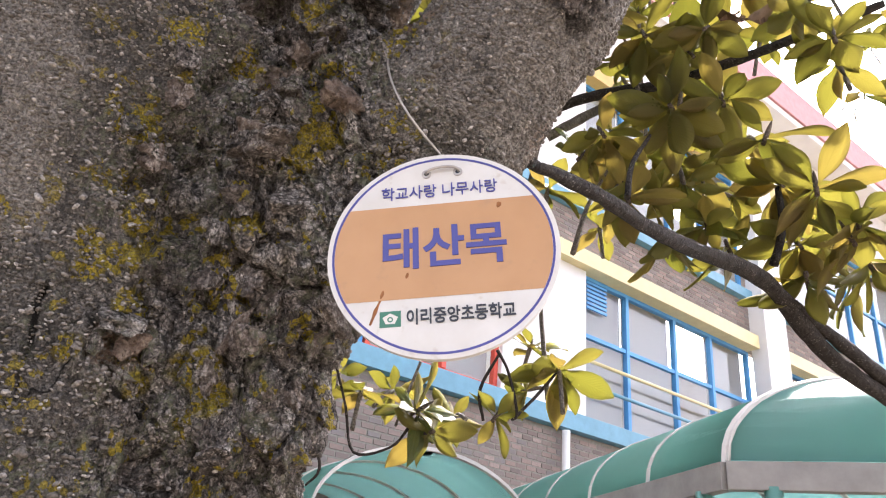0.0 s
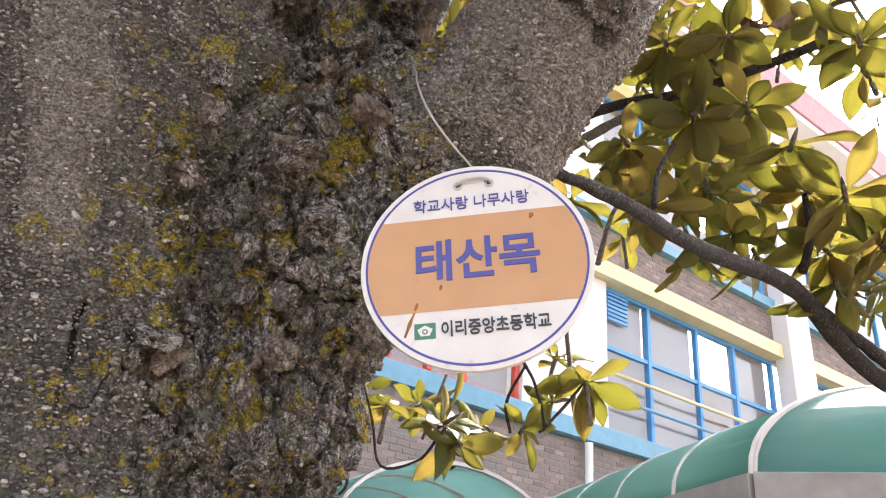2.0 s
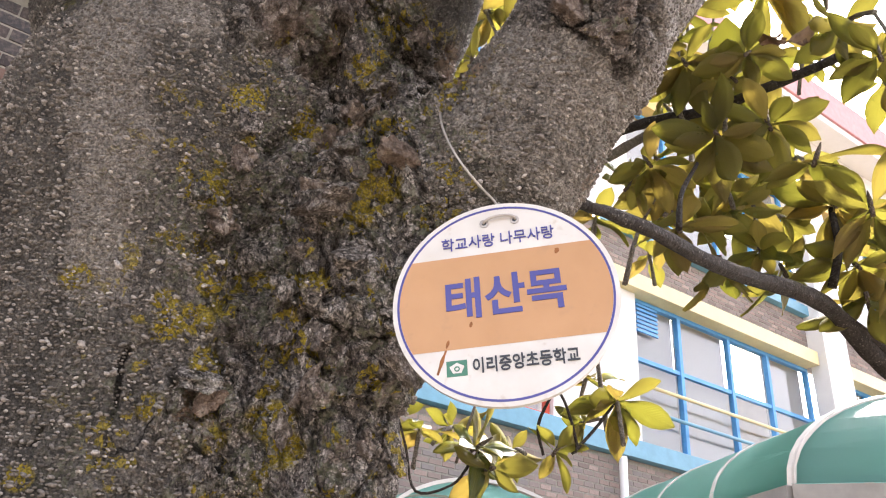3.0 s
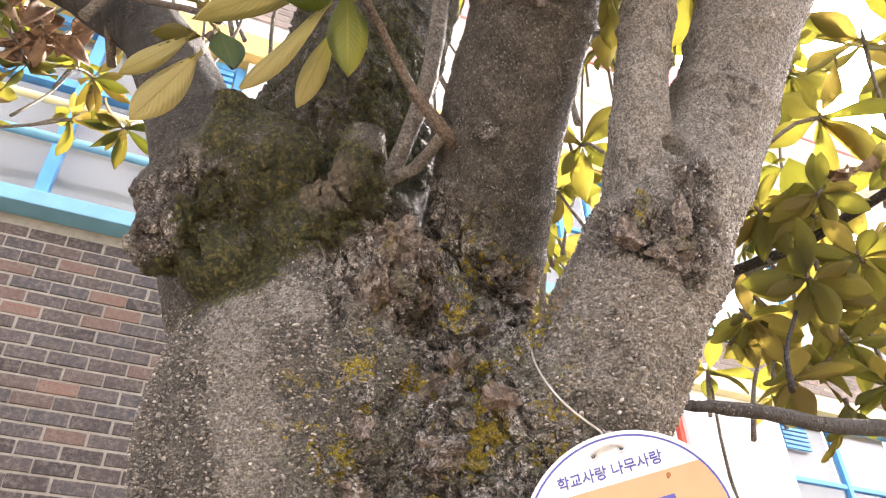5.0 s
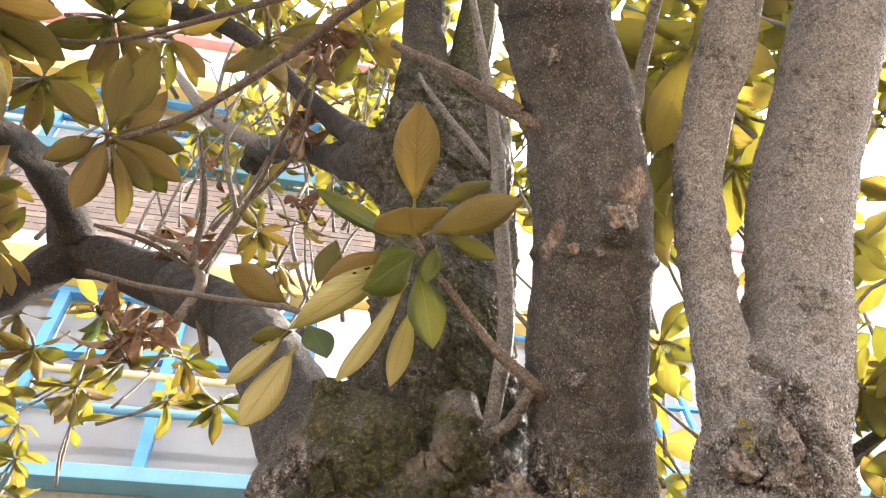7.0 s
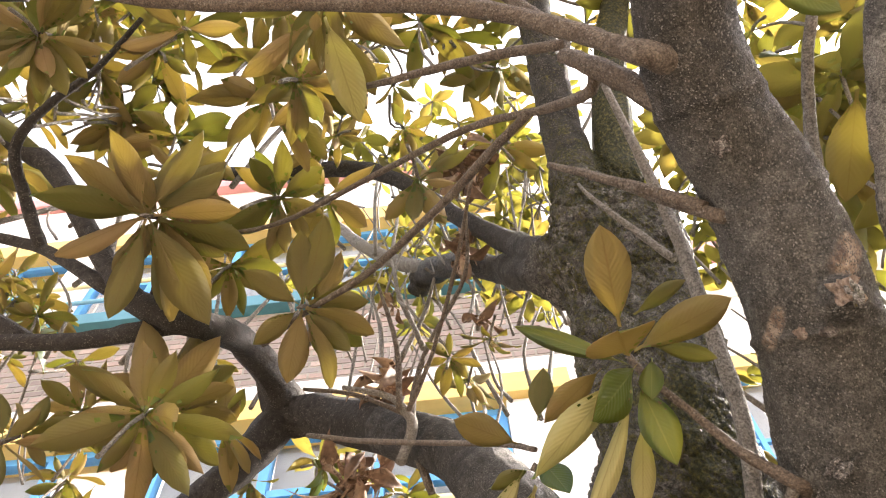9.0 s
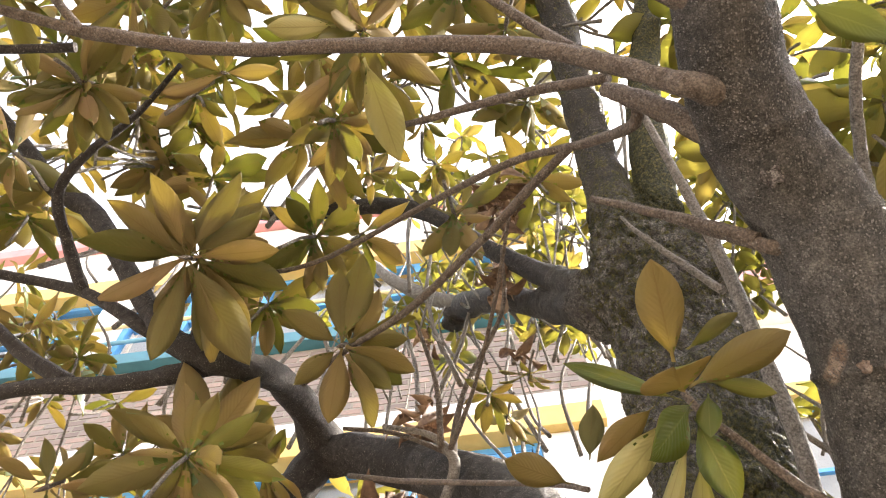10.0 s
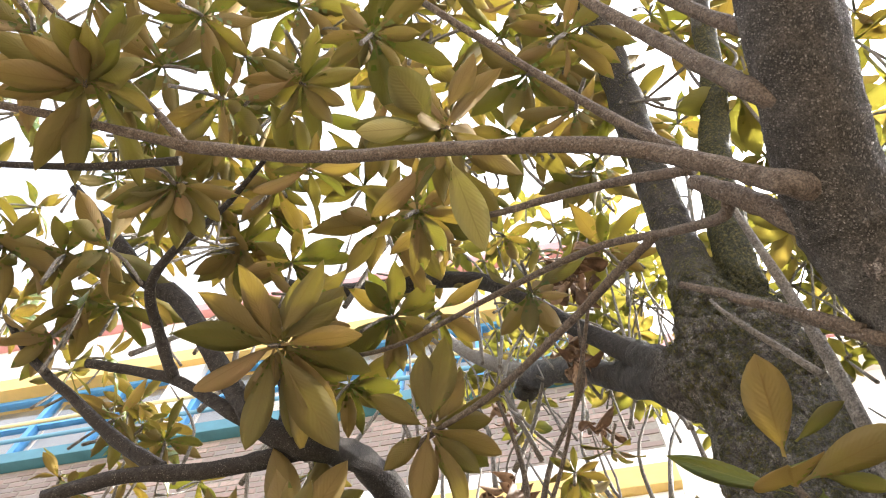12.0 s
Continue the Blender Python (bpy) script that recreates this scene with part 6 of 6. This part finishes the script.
# low sprigs behind the tag
limb([(0.672, 1.324, 1.994, 0.0025), (0.705, 1.327, 1.926, 0.0025), (0.736, 1.329, 1.848, 0.0028), (0.790, 1.290, 1.863, 0.0025), (0.811, 1.264, 1.903, 0.0032), (0.821, 1.251, 1.925, 0.0028)], "twig", LIMB)
limb([(0.788, 1.217, 2.015, 0.0028), (0.794, 1.259, 1.958, 0.0028), (0.790, 1.280, 1.901, 0.003)], "twig", PALE_TWIG)
limb([(0.904, 1.134, 2.052, 0.0032), (0.930, 1.128, 2.013, 0.003), (0.958, 1.130, 1.943, 0.003), (0.953, 1.139, 1.928, 0.0025)], "twig", LIMB)
limb([(0.909, 1.132, 2.047, 0.0025), (0.898, 1.170, 1.979, 0.0032), (0.915, 1.175, 1.924, 0.003)], "twig", LIMB)
limb([(0.959, 1.130, 1.938, 0.0032), (1.011, 1.132, 1.989, 0.0032), (1.062, 1.129, 2.048, 0.0028)], "twig", LIMB)
limb([(0.651, 1.351, 1.949, 0.0028), (0.676, 1.339, 1.943, 0.0032), (0.672, 1.361, 1.870, 0.0032), (0.690, 1.364, 1.812, 0.003), (0.674, 1.379, 1.781, 0.002)], "twig", LIMB)
whorl((1.062, 1.125, 2.056), (0.328, 0.450, 0.831), 12, 0.112, 193, backlit=True)
whorl((0.819, 1.249, 1.935), (0.278, -0.868, 0.411), 13, 0.102, 194, near=True, backlit=True)
whorl((0.748, 1.347, 1.973), (0.248, 0.183, 0.951), 9, 0.080, 195, backlit=True)
whorl((0.843, 1.243, 1.896), (0.228, 0.970, 0.084), 6, 0.102, 196, near=True, backlit=True)
whorl((0.932, 1.156, 1.936), (0.662, 0.094, 0.744), 8, 0.072, 197, near=True, backlit=True)
whorl((0.446, 0.811, 2.374), (0.229, 0.322, 0.919), 5, 0.053, 198, near=True, backlit=True)

# ---- the crown beyond ----


def cloud(center, radii, count, length, seed, lift=(0.1, 0.2, 1.0), wide=0.34, backlit=False):
    """Rosettes on thin twigs scattered through an uneven volume."""
    rnd = random.Random(seed)
    made = 0
    while made < count:
        o = Vector((rnd.gauss(0, 0.55), rnd.gauss(0, 0.55), rnd.gauss(0, 0.55)))
        if o.length > 1.3:
            continue
        p = Vector(center) + Vector((o.x * radii[0], o.y * radii[1], o.z * radii[2]))
        if noise.noise(p * 1.7 + Vector((seed, 0, 0))) < -0.12:
            made += 0.2
            continue
        ax = Vector(lift) + Vector((rnd.gauss(0, 0.5), rnd.gauss(0, 0.5), rnd.gauss(0, 0.4)))
        ax.normalize()
        whorl(p, ax, rnd.randint(6, 9), length * rnd.uniform(0.75, 1.15), seed * 1000 + int(made * 10), opened=(52, 104), wide=wide, backlit=backlit)
        end = p - ax * rnd.uniform(0.15, 0.3) - Vector((o.x * 0.1, o.y * 0.1, rnd.uniform(0.05, 0.25)))
        mid = (p + end) / 2 + Vector((rnd.gauss(0, 0.02), rnd.gauss(0, 0.02), 0))
        add_tube(twigs, [(*p, 0.003), (*mid, 0.0045), (*end, 0.006)], seg=5, steps=3)
        made += 1


cloud((-1.32, 0.27, 4.2), (0.9, 0.7, 0.6), 40, 0.19, 1)
cloud((-0.3, 0.1, 4.4), (0.7, 0.6, 0.5), 40, 0.17, 2)
cloud((0.4, 0.25, 4.2), (0.5, 0.5, 0.4), 26, 0.17, 12)
cloud((0.1, 1.5, 4.9), (0.9, 0.7, 0.8), 110, 0.13, 3, backlit=True)
cloud((1.4, 1.05, 3.7), (0.4, 0.45, 0.55), 13, 0.16, 4, backlit=True)
cloud((1.25, 1.1, 2.75), (0.25, 0.3, 0.35), 10, 0.14, 14, backlit=True)
# two unseen clouds behind the camera, added to shade the trunk
cloud((0.1, -1.5, 3.7), (1.5, 0.7, 0.6), 26, 0.18, 5)
cloud((-1.7, -0.6, 3.6), (0.7, 0.8, 0.6), 12, 0.18, 15)
cloud((-1.75, 1.45, 3.8), (0.5, 0.5, 0.5), 26, 0.16, 6)
cloud((-0.75, 1.95, 3.5), (0.4, 0.35, 0.35), 13, 0.14, 7, backlit=True)
cloud((0.84, 1.3, 3.2), (0.3, 0.4, 0.6), 20, 0.14, 8, backlit=True)
cloud((0.85, 0.5, 3.6), (0.45, 0.5, 0.45), 32, 0.17, 9, backlit=True)
cloud((0.65, 1.23, 4.11), (0.35, 0.35, 0.4), 34, 0.12, 21, backlit=True)
cloud((0.11, 1.44, 4.82), (0.5, 0.4, 0.45), 34, 0.12, 22, backlit=True)
cloud((0.99, 0.62, 3.95), (0.4, 0.35, 0.5), 10, 0.17, 23, backlit=True)
# out of view towards the sun, added to shade the tag branch
cloud((4.0, 1.05, 4.5), (0.42, 0.35, 0.38), 30, 0.2, 24, backlit=True)
cloud((-2.2, 0.6, 4.3), (0.6, 0.6, 0.6), 14, 0.19, 10)


def thicket(seed, count, lo, hi):
    """Pale upright shoots between the limbs."""
    rnd = random.Random(seed)
    for i in range(count):
        p = Vector([rnd.uniform(a, b) for a, b in zip(lo, hi)])
        q = p + Vector((rnd.gauss(0, 0.12), rnd.gauss(0, 0.12), rnd.uniform(0.4, 0.9)))
        m = (p + q) / 2 + Vector((rnd.gauss(0, 0.04), rnd.gauss(0, 0.04), 0))
        r = rnd.uniform(0.005, 0.011)
        add_tube(twigs, [(*p, r), (*m, r * 0.8), (*q, r * 0.4)], seg=6, steps=4, wobble=0.2)


thicket(1, 60, (-0.8, 1.0, 3.5), (0.4, 2.0, 4.6))
thicket(3, 20, (-1.8, 0.6, 3.4), (-0.4, 1.6, 3.9))
thicket(2, 12, (0.2, 0.9, 2.7), (0.8, 1.4, 3.2))
tagged(part("twig_growth", twigs, PALE_TWIG, tree, "thin pale grey twigs"), kind="stuff")


# ---- the round name tag ----
TAG_X = Vector((0.6889, -0.7154, 0.1167)).normalized()
TAG_N = TAG_X.cross(Vector((-0.0426, 0.1208, 0.9918))).normalized()
TAG_Y = TAG_N.cross(TAG_X)
TAG_AT = Vector((0.284, 0.5114, 1.8247))
TAG = Matrix((TAG_X, TAG_Y, TAG_N)).transposed().to_4x4()
TAG = TAG @ Matrix.Scale(0.907, 4)
TAG.translation = TAG_AT
tag = empty("tree_name_tag", TAG_AT, "round white plastic tree name tag with an orange band", "name tag")
TAG_R = 0.1

k = Mat("tag_white", rough=0.35)
n = k.noise(35, 5)
k.color(k.mix(k.ramp(k.noise(90, 4), (0.62, 0.0), (0.75, 0.35)), k.ramp(n, (0.3, (0.68, 0.66, 0.61)), (0.7, (0.76, 0.75, 0.71))), (0.42, 0.33, 0.22)))
TAG_WHITE = k.m
k = Mat("tag_orange", rough=0.38)
k.color(k.mix(k.ramp(k.noise(60, 5), (0.6, 0.0), (0.8, 0.3)), k.ramp(k.noise(12, 5), (0.3, (0.5, 0.275, 0.12)), (0.7, (0.58, 0.335, 0.16))), (0.3, 0.2, 0.12)))
TAG_ORANGE = k.m
TAG_BLUE = plain("tag_blue_print", (0.07, 0.075, 0.3), 0.4)
TAG_BLACK = plain("tag_black_print", (0.03, 0.035, 0.045), 0.4)
TAG_GREEN = plain("tag_green_print", (0.05, 0.2, 0.13), 0.4)
RUST = plain("rust", (0.3, 0.12, 0.04), 0.8, vary=0.4, scale=80)
STEEL = plain("steel_wire", (0.5, 0.47, 0.43), 0.45, 0.6, vary=0.2, scale=60)


def on_tag(name, bm, material, label="", lift=0.0):
    bmesh.ops.transform(bm, verts=bm.verts, matrix=TAG @ Matrix.Translation((0, 0, lift)))
    return part(name, bm, material, tag, label)


def disc(bm, r0, r1, z0, z1, seg=96, holes=()):
    """A flat ring, or a plate when r0 is 0, between heights z0 and z1."""
    a = [[bm.verts.new((r * math.cos(2 * math.pi * i / seg), r * math.sin(2 * math.pi * i / seg), z)) for i in range(seg)] for r, z in ((r1, z0), (r1, z1), (r0, z1), (r0, z0)) if r > 0]
    for p, q in zip(a, a[1:]):
        for i in range(seg):
            bm.faces.new((p[i], p[(i + 1) % seg], q[(i + 1) % seg], q[i]))
    if r0 == 0:
        bm.faces.new(a[0][::-1])
        bm.faces.new(a[1])
    else:
        for i in range(seg):
            bm.faces.new((a[3][i], a[3][(i + 1) % seg], a[0][(i + 1) % seg], a[0][i]))
    return bm


bm = disc(bmesh.new(), 0, TAG_R, -0.005, 0.0)
bmesh.ops.bevel(bm, geom=[e for e in bm.edges if abs(e.verts[0].co.xy.length - TAG_R) < 1e-4 and e.calc_face_angle(0) > 1], offset=0.0016, segments=3, affect="EDGES")
on_tag("plate", bm, TAG_WHITE, "white plastic plate")
on_tag("border", disc(bmesh.new(), 0.0938, 0.0958, 0, 0.0004), TAG_BLUE, "printed blue ring")


def band(y0, y1, r):
    bm = bmesh.new()
    vs = []
    for s in (1, -1):
        for i in range(25):
            y = y0 + (y1 - y0) * (i / 24 if s > 0 else 1 - i / 24)
            vs.append(bm.verts.new((s * math.sqrt(r * r - y * y), y, 0.0003)))
    bm.faces.new(vs)
    return bm


on_tag("band", band(-0.0445, 0.0468, 0.0936), TAG_ORANGE, "printed orange band")


def words(text, x, y, width, height, material, name, bold=0.0):
    cu = bpy.data.curves.new("text", "FONT")
    cu.body = text
    cu.size = 1.0
    cu.extrude = 0.004
    cu.offset = bold
    cu.resolution_u = 3
    ob = new("temporary", cu)
    bpy.context.view_layer.update()
    me = bpy.data.meshes.new_from_object(ob.evaluated_get(bpy.context.evaluated_depsgraph_get()))
    bpy.data.objects.remove(ob)
    bm = bmesh.new()
    bm.from_mesh(me)
    xs = [v.co.x for v in bm.verts]
    ys = [v.co.y for v in bm.verts]
    cx, cy = (min(xs) + max(xs)) / 2, (min(ys) + max(ys)) / 2
    m = Matrix.Translation((x, y, 0.0007)) @ Matrix.Diagonal((width / (max(xs) - min(xs)), height / (max(ys) - min(ys)), 0.1, 1)) @ Matrix.Translation((-cx, -cy, 0))
    bmesh.ops.transform(bm, verts=bm.verts, matrix=m)
    return on_tag(name, bm, material)


words("학교사랑 나무사랑", -0.0012, 0.061, 0.1035, 0.0138, TAG_BLUE, "lettering", 0.006)
words("태산목", 0.0018, 0.0035, 0.1065, 0.0405, TAG_BLUE, "lettering", 0.024)
words("이리중앙초등학교", 0.0135, -0.0613, 0.089, 0.0142, TAG_BLACK, "lettering", 0.018)

bm = bmesh.new()
add_box(bm, (-0.0535, -0.069, 0.0), (-0.0358, -0.0548, 0.0004))
on_tag("emblem", bm, TAG_GREEN, "small green printed emblem")
bm = bmesh.new()
bm.faces.new([bm.verts.new((-0.0446 + 0.0062 * math.sin(a) * s, -0.062 + 0.0053 * math.cos(a), 0.0006)) for a, s in ((0, 1), (1.2566, 1.1), (2.5133, 1), (3.7699, 1), (5.0265, 1.1))])
on_tag("emblem", bm, TAG_WHITE)
bm = disc(bmesh.new(), 0.0014, 0.0024, 0, 0.0003, 20)
bmesh.ops.translate(bm, verts=bm.verts, vec=(-0.0446, -0.0625, 0.0007))
on_tag("emblem", bm, TAG_GREEN)
for x in (-0.0122, 0.0162):
    bm = disc(bmesh.new(), 0.0021, 0.0043, 0, 0.0009, 28)
    bmesh.ops.translate(bm, verts=bm.verts, vec=(x, 0.0795, 0))
    on_tag("eyelet", bm, STEEL, "dull steel eyelet")
    bm = disc(bmesh.new(), 0, 0.0022, 0, 0.0004, 20)
    bmesh.ops.translate(bm, verts=bm.verts, vec=(x, 0.0795, 0))
    on_tag("eyelet_hole", bm, TAG_BLACK)
for pts in ([(-0.05, -0.033, 0.0011), (-0.0515, -0.0385, 0.0019), (-0.054, -0.046, 0.0009), (-0.058, -0.056, 0.0014), (-0.0615, -0.066, 0.0007)], [(-0.0295, -0.0185, 0.001), (-0.0305, -0.0225, 0.0016), (-0.0315, -0.0265, 0.0007)], [(0.049, 0.0415, 0.003), (0.0505, 0.0413, 0.0036), (0.053, 0.0411, 0.002)]):
    bm = bmesh.new()
    add_tube(bm, [(x, y, 0.0006, r) for x, y, r in pts], seg=8, steps=5, wobble=0.8)
    bmesh.ops.scale(bm, verts=bm.verts, vec=(1, 1, 0.15))
    on_tag("stain", bm, RUST, "brown rust streak")
to = lambda x, y, z, r: (*(TAG @ Vector((x, y, z))), r)
on_tag_wire = tube([to(-0.0122, 0.0795, -0.004, 0.0012), to(-0.0118, 0.0805, 0.0022, 0.0012), to(-0.006, 0.083, 0.0035, 0.0012), to(0.003, 0.0842, 0.0035, 0.0012), to(0.012, 0.0835, 0.003, 0.0012), to(0.0166, 0.081, 0.002, 0.0012), to(0.0162, 0.0795, -0.004, 0.0012)], seg=8, steps=4)
part("wire", on_tag_wire, STEEL, tag, "dull steel wire")
part("wire", tube([to(-0.003, 0.0835, -0.006, 0.0011), to(-0.002, 0.098, -0.007, 0.0011), (0.288, 0.531, 1.922, 0.0011), (0.271, 0.532, 1.933, 0.0011), (0.254, 0.535, 1.948, 0.0011), (0.244, 0.544, 1.971, 0.0011), (0.239, 0.554, 1.999, 0.0011), (0.245, 0.566, 2.025, 0.0011), (0.246, 0.555, 2.032, 0.0011)], seg=8, steps=5), STEEL, tag, "dull steel wire")


def join_crown():
    """All the leaves that are too many to pick apart, as one part."""
    vs, fs, mats, uvs, base = [], [], [], [], 0
    for m, s, kind in crown:
        verts, quads, uv, up = FAR_SHAPES[s]
        a = np.array(m)
        vs.append(verts @ a[:3, :3].T + a[:3, 3])
        fs.append(np.array(quads) + base)
        mats += [kind] * up + [kind + 1] * (len(quads) - up)
        uvs.append(uv[np.array(quads).ravel()])
        base += len(verts)
    if not vs:
        return
    vs, fs, uvs = np.concatenate(vs), np.concatenate(fs), np.concatenate(uvs)
    me = bpy.data.meshes.new("crown")
    me.vertices.add(len(vs))
    me.vertices.foreach_set("co", vs.ravel())
    me.loops.add(fs.size)
    me.loops.foreach_set("vertex_index", fs.ravel().astype(np.int32))
    me.polygons.add(len(fs))
    me.polygons.foreach_set("loop_start", np.arange(0, fs.size, 4, dtype=np.int32))
    me.polygons.foreach_set("material_index", np.array(mats, dtype=np.int32))
    me.polygons.foreach_set("use_smooth", np.ones(len(fs), dtype=bool))
    me.update(calc_edges=True)
    layer = me.uv_layers.new(name="leaf")
    layer.data.foreach_set("uv", uvs.ravel().astype(np.float32))
    for mt in (CROWN_UP, CROWN_DOWN, BACKLIT_CROWN_UP, BACKLIT_CROWN_DOWN):
        me.materials.append(mt)
    me.validate()
    ob = new("crown", me)
    ob.parent = tree
    ob.matrix_parent_inverse = tree.matrix_world.inverted()
    tagged(ob, "leathery leaves with rust-olive undersides", kind="stuff")


join_crown()


# ---- bricks, laid last ----
def brick_mesh():
    bm = box((0, -0.006, 0), (0.19, 0.03, 0.069), 0.006)
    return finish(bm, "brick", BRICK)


BRICK_MESH = brick_mesh()


def lay(wall, x0, x1, z0, z1, y, seed):
    rnd = random.Random(seed)
    row = 0
    z = z0
    while z + 0.069 < z1:
        x = x0 - (0.1 if row % 2 else 0.0)
        while x < x1:
            ob = new("brick", BRICK_MESH)
            ob.parent = wall
            ob.matrix_parent_inverse = wall.matrix_world.inverted()
            ob.matrix_basis = Matrix.Translation((x + rnd.uniform(-0.004, 0.004), y + rnd.uniform(-0.003, 0.003), z)) @ Matrix.Rotation(rnd.uniform(-0.01, 0.01), 4, "Y")
            x += 0.2
        z += 0.083
        row += 1


def lay_joined(wall, x0, x1, z0, z1, y, seed):
    """Bricks too far to pick apart, as one part."""
    rnd = random.Random(seed)
    vs, fs = [], []
    row = 0
    z = z0
    while z + 0.069 < z1:
        x = x0 - (0.1 if row % 2 else 0.0)
        while x < x1:
            d = y - 0.006 + rnd.uniform(-0.003, 0.003)
            i = len(vs)
            e = 0.006
            xa, xb, za, zb = x, x + 0.19, z, z + 0.069
            vs += [(xa, d + 0.03, za), (xb, d + 0.03, za), (xb, d + 0.03, zb), (xa, d + 0.03, zb), (xa + e, d, za + e), (xb - e, d, za + e), (xb - e, d, zb - e), (xa + e, d, zb - e)]
            fs += [(i + 4, i + 5, i + 6, i + 7), (i, i + 1, i + 5, i + 4), (i + 1, i + 2, i + 6, i + 5), (i + 2, i + 3, i + 7, i + 6), (i + 3, i, i + 4, i + 7)]
            x += 0.2
        z += 0.083
        row += 1
    me = bpy.data.meshes.new("brickwork")
    me.from_pydata(vs, [], fs)
    me.materials.append(BRICK_HAZED)
    ob = new("brickwork", me)
    ob.parent = wall
    ob.matrix_parent_inverse = wall.matrix_world.inverted()
    tagged(ob, kind="stuff")


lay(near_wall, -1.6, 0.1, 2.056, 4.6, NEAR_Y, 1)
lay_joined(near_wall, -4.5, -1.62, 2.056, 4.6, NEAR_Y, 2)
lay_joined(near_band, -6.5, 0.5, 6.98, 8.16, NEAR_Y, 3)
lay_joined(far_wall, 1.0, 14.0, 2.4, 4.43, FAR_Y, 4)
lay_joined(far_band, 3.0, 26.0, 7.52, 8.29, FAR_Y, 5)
